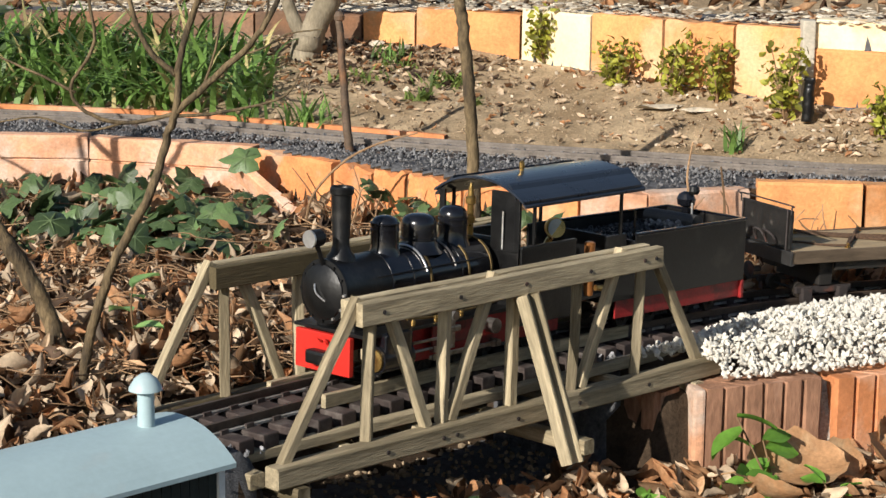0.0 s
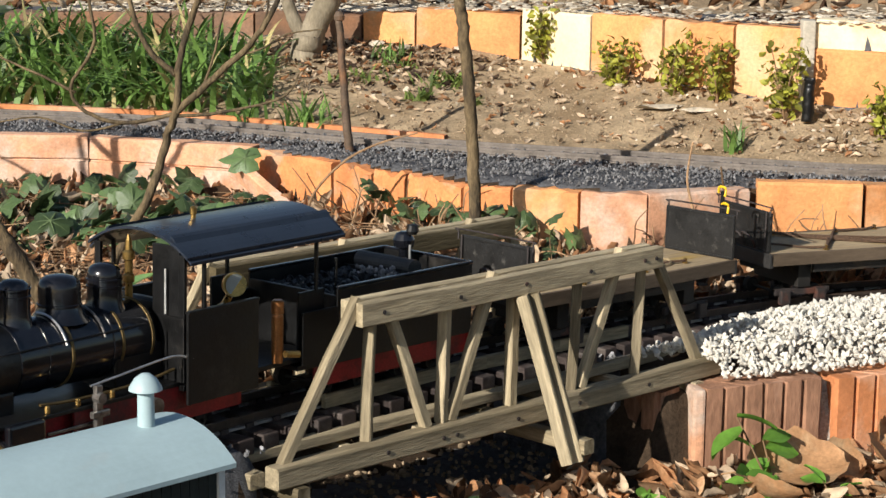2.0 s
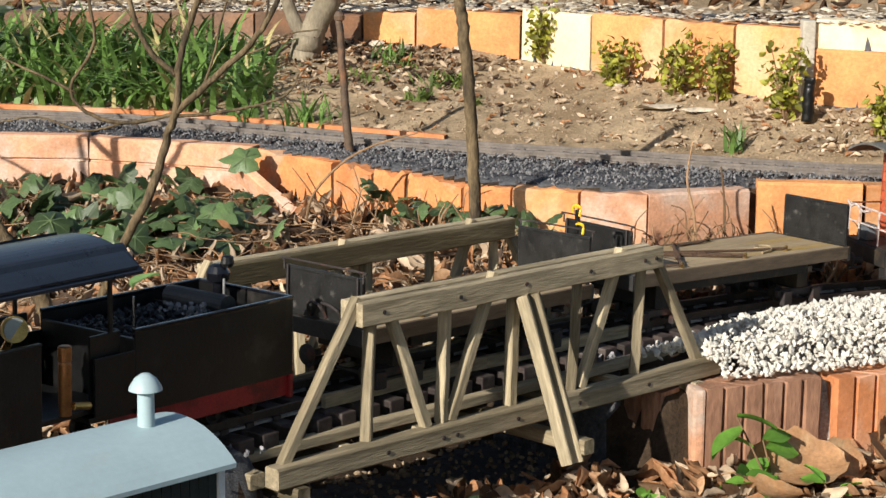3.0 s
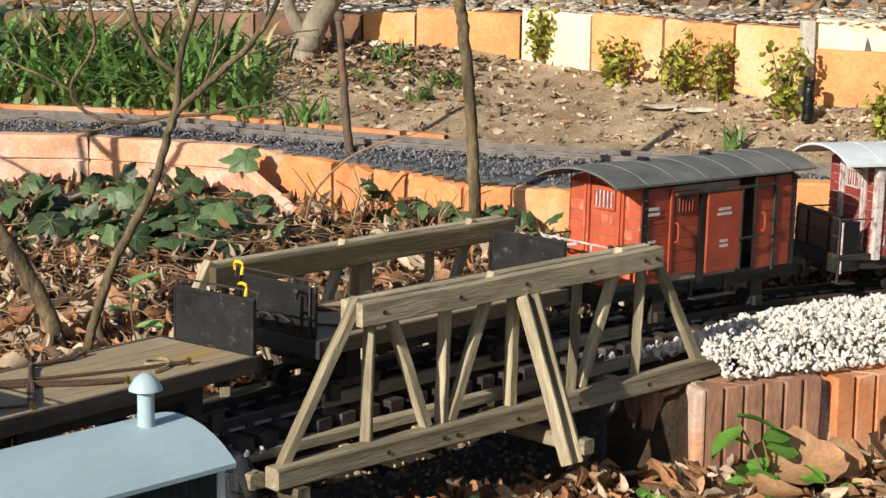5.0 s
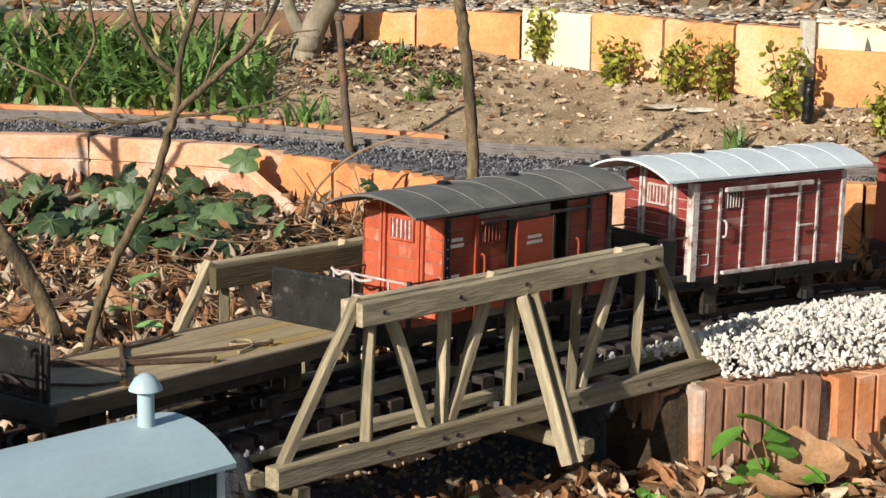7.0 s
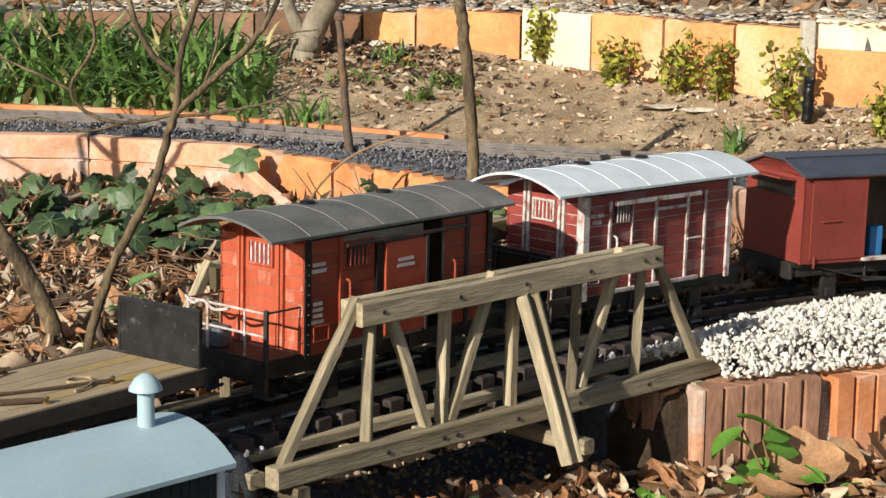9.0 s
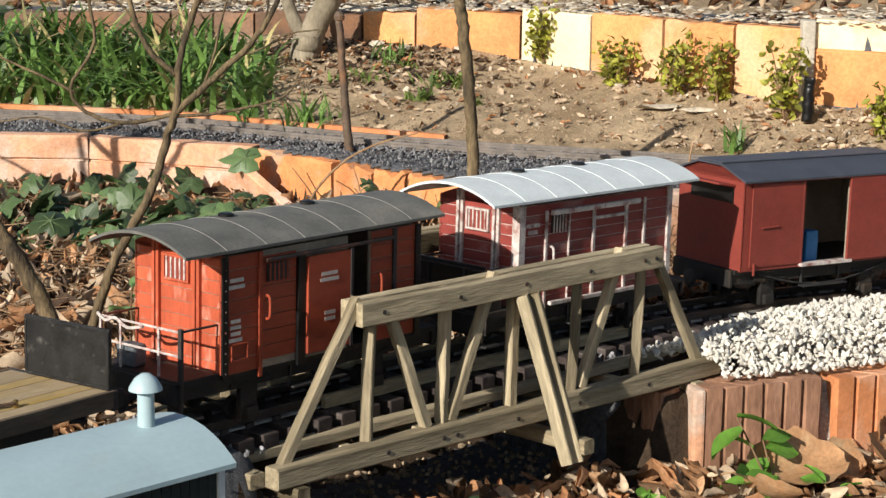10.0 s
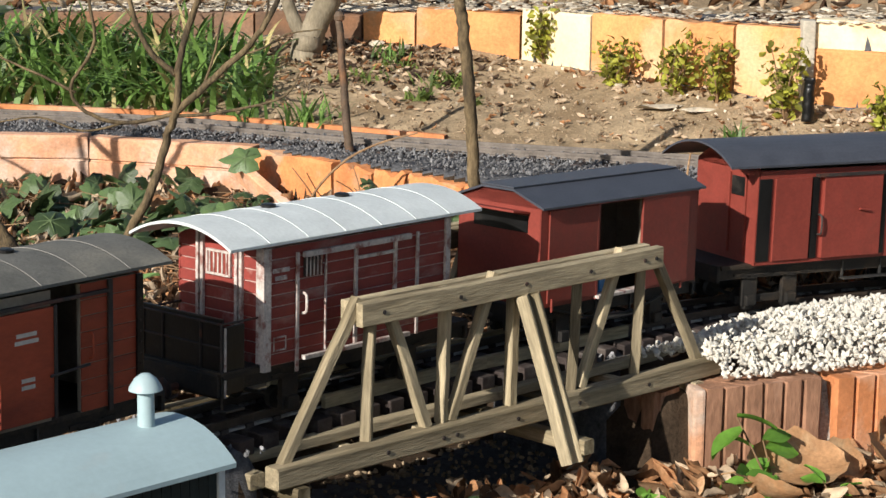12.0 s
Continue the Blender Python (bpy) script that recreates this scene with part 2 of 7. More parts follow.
GRASS = mat("daffodil_leaf_green", (0.14, 0.24, 0.058), 0.45, var=0.25, scale=30, fine=200, bump=0.1, island=0.65, through=0.35)
STRAW = mat("straw_blade", (0.52, 0.44, 0.2), 0.6, var=0.2, scale=30, fine=200, bump=0.1, island=0.3, through=0.3)
WEED = mat("weed_green", (0.17, 0.24, 0.06), 0.6, var=0.25, scale=40, fine=200, bump=0.1, island=0.5, through=0.3)
BOX = mat("box_shrub_leaf", (0.30, 0.30, 0.045), 0.5, var=0.25, scale=60, fine=300, bump=0.1, island=0.7, through=0.35)
BARK = mat("brown_bark", (0.145, 0.105, 0.058), 0.85, var=0.5, scale=90, fine=420, bump=0.9, stretch=(1, 1, 0.35), col2=(0.055, 0.042, 0.028), amount=0.5, scale2=60, spec=0.2)
BARKPALE = mat("pale_bark", (0.25, 0.21, 0.15), 0.85, var=0.3, scale=50, fine=300, bump=0.6, stretch=(1, 1, 0.4), col2=(0.18, 0.15, 0.1), amount=0.4, spec=0.2)
STEM = mat("dry_stem", (0.25, 0.155, 0.085), 0.8, var=0.3, scale=80, fine=400, bump=0.3, island=0.5, spec=0.2)
RODRUST = mat("rusty_rod", (0.10, 0.068, 0.045), 0.7, var=0.35, scale=60, fine=400, bump=0.4, col2=(0.2, 0.1, 0.05), amount=0.3)


# ---------- mesh helpers
def part(name, bm, material, parent=None, label="", smooth=False, origin=None):
    me = bpy.data.meshes.new(name)
    bm.to_mesh(me)
    bm.free()
    for m in (material if isinstance(material, (list, tuple)) else [material]):
        me.materials.append(m)
    if smooth:
        me.shade_smooth()
    ob = new(name, me)
    if parent is not None:
        ob.parent = parent
    if origin is not None:
        ob.location = origin
    if label:
        ob["label"] = label
    return ob


def empty(name, m=None):
    ob = new(name)
    ob.empty_display_size = 0.02
    if m is not None:
        ob.matrix_world = m
    return ob


def box(bm, x0, x1, y0, y1, z0, z1, bevel=0.0):
    vs = [bm.verts.new((x, y, z)) for z in (z0, z1) for y in (y0, y1) for x in (x0, x1)]
    fs = [bm.faces.new([vs[i] for i in f]) for f in ((0, 2, 3, 1), (4, 5, 7, 6), (0, 1, 5, 4), (2, 6, 7, 3), (0, 4, 6, 2), (1, 3, 7, 5))]
    if bevel:
        es = {e for f in fs for e in f.edges}
        bmesh.ops.bevel(bm, geom=list(es), offset=bevel, segments=2, affect="EDGES", profile=0.6)


def boxed(x0, x1, y0, y1, z0, z1, bevel=0.0):
    bm = bmesh.new()
    box(bm, x0, x1, y0, y1, z0, z1, bevel)
    return bm


def cyl(bm, p0, p1, r0, r1=None, seg=16):
    p0, p1 = Vector(p0), Vector(p1)
    d = p1 - p0
    m = Matrix.Translation((p0 + p1) / 2) @ d.to_track_quat("Z", "Y").to_matrix().to_4x4()
    bmesh.ops.create_cone(bm, cap_ends=True, segments=seg, radius1=r0, radius2=r0 if r1 is None else r1, depth=d.length, matrix=m)


def lathe(bm, rings, axis="Z", at=(0, 0, 0), seg=24):
    """rings: radius and height pairs; closed at both ends."""
    rows = []
    for r, h in rings:
        row = []
        for i in range(seg):
            a = 2 * math.pi * i / seg
            c, s = r * math.cos(a), r * math.sin(a)
            p = {"Z": (c, s, h), "X": (h, c, s), "Y": (c, h, s)}[axis]
            row.append(bm.verts.new(Vector(p) + Vector(at)))
        rows.append(row)
    for a, b in zip(rows, rows[1:]):
        for i in range(seg):
            bm.faces.new((a[i], a[(i + 1) % seg], b[(i + 1) % seg], b[i]))
    bm.faces.new(rows[0][::-1])
    bm.faces.new(rows[-1])
    bmesh.ops.recalc_face_normals(bm, faces=bm.faces)


def tube(bm, pts, r0, r1=None, seg=8):
    pts = [Vector(p) for p in pts]
    r1 = r0 if r1 is None else r1
    rows = []
    for i, p in enumerate(pts):
        d = (pts[min(i + 1, len(pts) - 1)] - pts[max(i - 1, 0)]).normalized()
        a = d.cross(Vector((0.31, 0.2, 0.93))).normalized()
        if a.length < 0.1:
            a = d.cross(Vector((1, 0, 0))).normalized()
        b = d.cross(a)
        r = r0 + (r1 - r0) * i / max(1, len(pts) - 1)
        rows.append([bm.verts.new(p + (a * math.cos(t) + b * math.sin(t)) * r) for t in [2 * math.pi * k / seg for k in range(seg)]])
    for a, b in zip(rows, rows[1:]):
        for i in range(seg):
            bm.faces.new((a[i], a[(i + 1) % seg], b[(i + 1) % seg], b[i]))
    bm.faces.new(rows[0][::-1])
    bm.faces.new(rows[-1])


def smooth_path(pts, n=6):
    """A rounded path through the points."""
    pts = [Vector(p) for p in pts]
    out = []
    for i in range(len(pts) - 1):
        a, b, c, d = pts[max(i - 1, 0)], pts[i], pts[i + 1], pts[min(i + 2, len(pts) - 1)]
        for k in range(n):
            t = k / n
            out.append(0.5 * ((2 * b) + (c - a) * t + (2 * a - 5 * b + 4 * c - d) * t * t + (3 * b - a - 3 * c + d) * t ** 3))
    return out + [pts[-1]]


def prism(bm, profile, x0, x1):
    """A closed profile of (y, z) pairs drawn out along x."""
    a = [bm.verts.new((x0, y, z)) for y, z in profile]
    b = [bm.verts.new((x1, y, z)) for y, z in profile]
    k = len(profile)
    for i in range(k):
        bm.faces.new((a[i], a[(i + 1) % k], b[(i + 1) % k], b[i]))
    bm.faces.new(a[::-1])
    bm.faces.new(b)
    bmesh.ops.recalc_face_normals(bm, faces=bm.faces)


def beam(name, p0, p1, w, h, material, parent, label="", roll=0.0, wear=0.0004):
    """A batten from p0 to p1, its length along its own x."""
    p0, p1 = Vector(p0), Vector(p1)
    d = p1 - p0
    bm = bmesh.new()
    k = 6
    rng = random.Random(int(1e5 * (p0.x + p1.z + p0.y)) & 65535)
    c = min(w, h) * 0.09
    prof = [(-w / 2 + c, -h / 2), (w / 2 - c, -h / 2), (w / 2, -h / 2 + c), (w / 2, h / 2 - c), (w / 2 - c, h / 2), (-w / 2 + c, h / 2), (-w / 2, h / 2 - c), (-w / 2, -h / 2 + c)]
    rows = []
    for i in range(k + 1):
        dy, dz = rng.uniform(-wear, wear), rng.uniform(-wear, wear)
        rows.append([bm.verts.new((d.length * (i / k - 0.5), y + dy, z + dz)) for y, z in prof])
    for a, b in zip(rows, rows[1:]):
        for i in range(8):
            bm.faces.new((a[i], a[(i + 1) % 8], b[(i + 1) % 8], b[i]))
    bm.faces.new(rows[0][::-1])
    bm.faces.new(rows[-1])
    bmesh.ops.recalc_face_normals(bm, faces=bm.faces)
    ob = part(name, bm, material, parent, label)
    q = d.to_track_quat("X", "Z").to_matrix().to_4x4()
    ob.matrix_local = Matrix.Translation((p0 + p1) / 2) @ q @ pose(0, 0, 0, roll, 0, 0)
    return ob


def from_arrays(name, verts, faces, material, indices=None):
    me = bpy.data.meshes.new(name)
    me.from_pydata(verts.tolist() if hasattr(verts, "tolist") else verts, [], faces.tolist() if hasattr(faces, "tolist") else faces)
    for m in (material if isinstance(material, (list, tuple)) else [material]):
        me.materials.append(m)
    if indices is not None:
        me.polygons.foreach_set("material_index", indices)
    me.update()
    return new(name, me)


def scatter(name, shapes, places, material, indices=None):
    """Many small pieces in one mesh: shapes are (verts, faces); places are (shape, 4x4 array)."""
    vs, fs, mi, off = [], [], [], 0
    for k, (si, m) in enumerate(places):
        v, f = shapes[si]
        vs.append(v @ m[:3, :3].T + m[:3, 3])
        fs.extend([tuple(i + off for i in face) for face in f])
        if indices is not None:
            mi.extend([indices[k]] * len(f))
        off += len(v)
    return from_arrays(name, np.concatenate(vs), fs, material, mi if indices is not None else None)


def turned(x, y, z, rx, ry, rz, sx, sy=None, sz=None):
    m = Matrix.LocRotScale((x, y, z), Euler((rx, ry, rz)), (sx, sx if sy is None else sy, sx if sz is None else sz))
    return np.array(m)


def stone_shapes(n, seed):
    rng = np.random.default_rng(seed)
    out = []
    for _ in range(n):
        bm = bmesh.new()
        bmesh.ops.create_icosphere(bm, subdivisions=1, radius=1)
        v = np.array([x.co[:] for x in bm.verts])
        f = [tuple(x.index for x in p.verts) for p in bm.faces]
        bm.free()
        v = v[:, :] * rng.uniform(0.65, 1.2, (len(v), 1)) * rng.uniform(0.6, 1.2, (1, 3))
        for _k in range(6):
            nrm = rng.normal(size=3)
            nrm /= np.linalg.norm(nrm)
            dd = v @ nrm
            v = v - np.outer(np.clip(dd - 0.42, 0, None), nrm)
        out.append((v, f))
    return out


def leaf_shapes(n, seed, curl=0.6):
    """Dry leaves: a pointed blade folded along its rib, curled and crumpled."""
    rng = np.random.default_rng(seed)
    out = []
    for _ in range(n):
        xs = np.linspace(-0.5, 0.5, 8)
        wide = rng.uniform(0.2, 0.36)
        fold, bend, tw = rng.uniform(-0.2, 1.1) * curl, rng.uniform(-1.6, 1.6) * curl, rng.uniform(-1.6, 1.6) * curl
        roll, ph, side_bend = rng.uniform(0.2, 2.6) * curl, rng.uniform(0, 6), rng.uniform(-0.5, 0.5)
        v = []
        for x in xs:
            w = wide * math.sin(math.pi * min(1, (x + 0.5) * 0.96 + 0.03)) ** 0.8 * (1 + 0.12 * math.sin(9 * x + ph))
            for k in (-1, -0.5, 0, 0.5, 1):
                ang = k * roll
                y = w * (math.sin(ang) / roll if roll > 0.05 else k)
                z = w * (1 - math.cos(ang)) / max(roll, 0.05) + abs(k) * w * fold * 0.5 + bend * x * x + 0.03 * curl * math.sin(14 * x + 5 * k + ph)
                y += side_bend * x * x
                v.append((x, y * math.cos(tw * x) - z * math.sin(tw * x), y * math.sin(tw * x) + z * math.cos(tw * x)))
        f = []
        for i in range(7):
            for j in range(4):
                q = i * 5 + j
                f.append((q, q + 5, q + 6, q + 1))
        out.append((np.array(v), f))
    return out


def interp(x, table):
    xs, ys = zip(*table)
    return float(np.interp(x, xs, ys))


# ---------- ground: one sheet, terraced up to the two block walls
V1 = [(-40, 2.7), (-0.57, 2.634), (-0.454, 2.633), (-0.268, 2.586), (-0.22, 2.54), (-0.098, 2.43), (-0.047, 2.39), (0.04, 2.305), (0.135, 2.272), (0.22, 2.25), (0.35, 2.295), (0.5, 2.285), (0.62, 2.29), (0.9, 2.45), (1.2, 2.60), (40, 2.70)]
V2 = [(-40, 2.9), (-0.61, 2.838), (-0.37, 2.78), (-0.136, 2.65), (0.01, 2.573), (0.217, 2.511), (0.41, 2.43), (0.516, 2.405), (0.64, 2.41), (0.92, 2.58), (1.2, 2.74), (40, 2.85)]
V3 = [(-40, 3.2), (-0.6, 3.2), (-0.12, 3.1), (0.10, 2.97), (0.237, 2.82), (0.375, 2.67), (0.556, 2.53), (0.68, 2.54), (0.95, 2.71), (1.2, 2.88), (40, 3.0)]
Z3B = [(-0.6, 0.18), (-0.12, 0.185), (0.10, 0.17), (0.375, 0.16), (0.556, 0.155)]
Z3T = [(-0.6, 0.212), (-0.12, 0.225), (0.10, 0.24), (0.237, 0.247), (0.375, 0.25), (0.556, 0.262)]


def step(a, b, t):
    t = min(1, max(0, (t - a) / (b - a)))
    return t * t * (3 - 2 * t)


def height(u, v):
    p = garden(u, v, 0)
    v1, v2, v3 = interp(u, V1), interp(u, V2), interp(u, V3)
    n = noise.noise(Vector((p.x * 9, p.y * 9, 0.3))) * 0.006 + noise.noise(Vector((p.x * 30, p.y * 30, 1.3))) * 0.003
    if v > v3 + 0.02:
        return interp(u, Z3T) - 0.012 + n + 0.02 * min(1, v - v3)
    if v > v2:
        t = (v - v2) / (v3 - v2)
        return 0.106 + (interp(u, Z3B) - 0.106) * t ** 1.2 + n
    if v > v1 + 0.010:
        return 0.093 + 0.006 * step(0.01, 0.05, v - v1) + n * 0.3
    d = p.y - line_y(max(-1.5, min(2.8, p.x)))
    z = -0.002 + n
    # bed of the line, trench under the bridge, lower ground towards the viewer
    bed = line_z(max(-1.5, min(2.8, p.x))) - 0.014
    z += (0.008 + 0.012 * step(v1 - 0.5, v1, v)) * step(0.10, 0.35, d)
    z += (bed - z) * (1 - step(0.055, 0.085, abs(d)))
    front = -0.066 if p.x < 0.02 else -0.085
    if d < -0.05:
        right = step(0.43, 0.45, p.x)
        side_line = brick_line(p.x)
        on_top = right * step(-0.004, 0.004, p.y - side_line - 0.012)
        low = front + n * 1.5
        drop = step(-0.05, -0.09, d)
        z = (bed + (low - bed) * drop) * (1 - on_top) + on_top * (-0.010 + n * 0.3 + 0.022 * step(0.02, 0.09, p.y - side_line))
    trench = step(0.0, 0.03, p.x) * (1 - step(0.425, 0.435, p.x)) * step(-0.06, -0.02, p.y) * (1 - step(0.21, 0.25, p.y))
    z += (-0.085 + n - z) * trench
    return z


def brick_line(x):
    return -0.010 - (x - 0.444) * 0.413


def ground():
    us = [-60, -25, -10, -5, -2.5, -1.6, -1.2] + list(np.arange(-1.0, 1.001, 0.0125)) + [1.2, 1.6, 2.5, 5, 10, 25, 60]
    vs = [-60, -20, -5, -1, 0, 0.4, 0.7] + list(np.arange(0.9, 3.5, 0.0125)) + [3.6, 3.8, 4.2, 5, 7, 12, 30, 80]
    verts = [garden(u, v, height(u, v))[:] for v in vs for u in us]
    k = len(us)
    faces, idx = [], []
    for j in range(len(vs) - 1):
        for i in range(k - 1):
            faces.append((j * k + i, j * k + i + 1, (j + 1) * k + i + 1, (j + 1) * k + i))
            u, v = (us[i] + us[i + 1]) / 2, (vs[j] + vs[j + 1]) / 2
            p = garden(u, v, 0)
            d = p.y - line_y(max(-1.5, min(2.8, p.x)))
            v1, v2, v3 = interp(u, V1), interp(u, V2), interp(u, V3)
            if v > v3 + 0.2:
                idx.append(0)
            elif v > v3:
                idx.append(2)
            elif v > v2 - 0.01:
                idx.append(0)
            elif v > v1 + 0.02:
                idx.append(2)
            elif p.x > 0.555 and -0.3 < d < -0.058 and p.y > brick_line(p.x):
                idx.append(3)
            elif abs(d) < 0.07 or (p.y < 0.0 and p.x < 0.1 and v > 0.8):
                idx.append(2)
            else:
                idx.append(1)
    ob = from_arrays("ground", verts, faces, [SOIL, DUFF, GRIT, CHALK], idx)
    ob.data.shade_smooth()
    return tagged(ob, "dry brown garden soil, leaf mould and dark grit in terraces", "ground", kind="structure")


ground()


# ---------- stones
def stone_field(name, n, seed, where, size, material, label):
    rng = random.Random(seed)
    shapes = stone_shapes(10, seed)
    places = []
    while len(places) < n:
        p = where(rng)
        if p is None:
            continue
        s = rng.uniform(*size)
        places.append((rng.randrange(10), turned(p[0], p[1], p[2], rng.uniform(0, 6), rng.uniform(0, 6), rng.uniform(0, 6), s, s * rng.uniform(0.7, 1), s * rng.uniform(0.6, 0.9))))
    ob = scatter(name, shapes, places, material)
    return tagged(ob, label, "gravel", kind="stuff")


def white_heap(rng):
    x = rng.uniform(0.452, 1.15)
    near, far = brick_line(x) + 0.012, line_y(x) - 0.056
    if far <= near:
        return None
    t = rng.random()
    y = near + (far - near) * t
    if x < 0.60 and t > 0.45 + (x - 0.455) * 3.5 and rng.random() < 0.93:
        return None
    if x < 0.500 and y < 0.03:
        return None
    dark = math.hypot((x - 0.575) / 0.035, (y - 0.018) / 0.018)
    if dark < 1 and rng.random() < 0.9:
        return None
    hump = 0.014 * math.sin(math.pi * min(1, t * 0.9 + 0.1)) + 0.010 * min(1, max(0, (x - 0.46) / 0.2))
    edge = min(1, t * 5)
    return x, y, 0.002 + 0.008 * edge + hump * edge * rng.uniform(0.5, 1.0) + rng.uniform(0, 0.006)


stone_field("white_gravel", 8600, 5, white_heap, (0.0028, 0.0056), WHITESTONE, "heap of bright white limestone chips beside the track")


def grey_patch(rng):
    a, k = rng.uniform(0, 6.28), rng.random() ** 0.5
    x, y = 0.575 + 0.036 * k * math.cos(a), 0.018 + 0.019 * k * math.sin(a)
    return x, y, 0.016 + rng.uniform(0, 0.006)


stone_field("grey_gravel", 420, 15, grey_patch, (0.0022, 0.0042), GREYSTONE, "patch of dark grey chips among the white gravel")


def bed_stones(rng):
    x = rng.uniform(-0.9, 1.5)
    if 0.0 < x < 0.43:
        return None
    p = on_line(x, rng.uniform(-0.07, 0.07), -0.016)
    return p.x, p.y, p.z + rng.uniform(0, 0.004)


stone_field("track_ballast", 2600, 6, bed_stones, (0.002, 0.004), GREYSTONE, "dark grey ballast chips between the sleepers")


def upper_stones(rng):
    u = rng.uniform(-0.75, 0.75)
    v1, v2 = interp(u, V1), interp(u, V2)
    v = rng.uniform(v1 + 0.022, v2 - 0.004)
    p = garden(u, v, 0.095 + 0.006 * step(0.01, 0.05, v - v1))
    return p.x, p.y, p.z + rng.uniform(0, 0.004)


stone_field("upper_ballast", 9000, 7, upper_stones, (0.0016, 0.0034), DARKCHIP, "dark grey ballast chips around the upper track")


def soil_crumbs(rng):
    u = rng.uniform(-0.75, 0.75)
    v2, v3 = interp(u, V2), interp(u, V3)
    v = rng.uniform(v2 + 0.01, v3 - 0.01)
    p = garden(u, v, height(u, v))
    return p.x, p.y, p.z


def pale_stones(rng):
    u = rng.uniform(-0.5, 0.75)
    v2, v3 = interp(u, V2), interp(u, V3)
    t = 1 - rng.random() ** 1.7
    v = v2 + 0.015 + (v3 - v2 - 0.03) * t
    p = garden(u, v, height(u, v))
    return p.x, p.y, p.z + 0.0008


stone_field("pale_bed_stones", 170, 18, pale_stones, (0.0025, 0.0070), PALECHIP, "scattered pale flat stones and flakes on the dry bed")
stone_field("soil_crumbs", 9000, 8, soil_crumbs, (0.0009, 0.0032), PEBBLE, "pale crumbs and small stones on the dry bed")


def foot_stones(rng):
    x, y = rng.uniform(-0.16, 0.04), rng.uniform(-0.14, 0.0)
    u, v = to_garden(x, y)
    return x, y, height(u, v) + 0.001


stone_field("grey_gravel", 500, 9, foot_stones, (0.0025, 0.006), GREYSTONE, "loose grey gravel beside the bridge foot")


def trench_stones(rng):
    x, y = rng.uniform(0.1, 0.42), rng.uniform(-0.1, 0.2)
    u, v = to_garden(x, y)
    return x, y, height(u, v) + 0.001


stone_field("trench_gravel", 900, 10, trench_stones, (0.002, 0.006), PEBBLE, "mixed brown gravel in the dip under the bridge")


# ---------- block walls
def grooved_block(length, high, thick, grooves, chip=0.0, seed=0):
    """A hollow terracotta block lying along x: grooves run along its front, the top edge is worn."""
    rng = random.Random(seed)
    bm = bmesh.new()
    prof = [(0.0, 0.0)]
    for g in range(grooves):
        z = high - 0.0315 * (grooves - g)
        prof += [(0, z - 0.0022), (0.0035, z - 0.0014), (0.0035, z + 0.0014), (0, z + 0.0022)]
    prof += [(0, high - 0.003), (0.003, high), (thick - 0.003, high), (thick, high - 0.003), (thick, 0)]
    k = 7
    rows = []
    for i in range(k + 1):
        x = length * i / k
        row = []
        for y, z in prof:
            if z > high - 0.004:
                z -= rng.random() * chip
            row.append(bm.verts.new((x, y + rng.uniform(-0.0006, 0.0006), z)))
        rows.append(row)
    n = len(prof)
    for a, b in zip(rows, rows[1:]):
        for i in range(n):
            bm.faces.new((a[i], a[(i + 1) % n], b[(i + 1) % n], b[i]))
    bm.faces.new(rows[0][::-1])
    bm.faces.new(rows[-1])
    bmesh.ops.recalc_face_normals(bm, faces=bm.faces)
    return bm


def course(wall, table, runs, z_of, top_of, thick):
    """Blocks along a line v(u): runs are (u0, u1, material, grooves, chip, drop)."""
    for i, (u0, u1, m, gr, chip, drop) in enumerate(runs):
        a, b = garden(u0 + 0.0006, interp(u0, table), 0), garden(u1 - 0.0006, interp(u1, table), 0)
        d = b - a
        z0 = min(z_of((u0 + u1) / 2) - 0.03, z_of(u0) - 0.03)
        hi = top_of((u0 + u1) / 2) - z0 - drop
        ob = part("block", grooved_block(d.length, hi, thick, gr, chip, i), m, wall)
        ob.matrix_local = Matrix.Translation((a.x, a.y, z0)) @ pose(0, 0, 0, random.Random(i).uniform(-0.8, 0.8), 0, math.degrees(math.atan2(d.y, d.x)) + random.Random(i + 9).uniform(-0.7, 0.7))


wall_1 = tagged(empty("wall_1"), "low retaining wall of orange terracotta hollow blocks", "wall", kind="structure")
course(wall_1, V1, [(-1.2, -0.9, TERRA_PINK, 2, 0.001, 0), (-0.9, -0.66, TERRA_PINK, 2, 0.001, 0), (-0.66, -0.457, TERRA_PINK, 2, 0.001, 0), (-0.457, -0.24, TERRA_PINK, 2, 0.0015, 0.001),
                    (-0.24, -0.135, TERRA_DEEP, 0, 0.006, 0.003), (-0.133, -0.085, TERRA_DEEP, 0, 0.008, 0.004), (-0.083, -0.045, TERRA_DEEP, 0, 0.010, 0.003),
                    (-0.043, 0.02, TERRA_DEEP, 0, 0.007, 0.005), (0.022, 0.075, TERRA_DEEP, 0, 0.006, 0.005), (0.077, 0.15, TERRA_ORANGE, 0, 0.003, 0.004), (0.152, 0.225, TERRA_PINK, 0, 0.002, 0.005),
                    (0.227, 0.345, TERRA_PINK, 0, 0.0015, 0.004), (0.352, 0.47, TERRA_ORANGE, 0, 0.0015, -0.004), (0.474, 0.60, TERRA_ORANGE, 0, 0.0015, -0.003), (0.602, 0.78, TERRA_DEEP, 0, 0.002, 0), (0.782, 1.0, TERRA_DEEP, 0, 0.002, 0)],
       lambda u: 0.0, lambda u: 0.1, 0.03)
wall_2 = tagged(empty("wall_2"), "sunlit terracotta and cream block wall behind the bed", "wall", kind="structure")
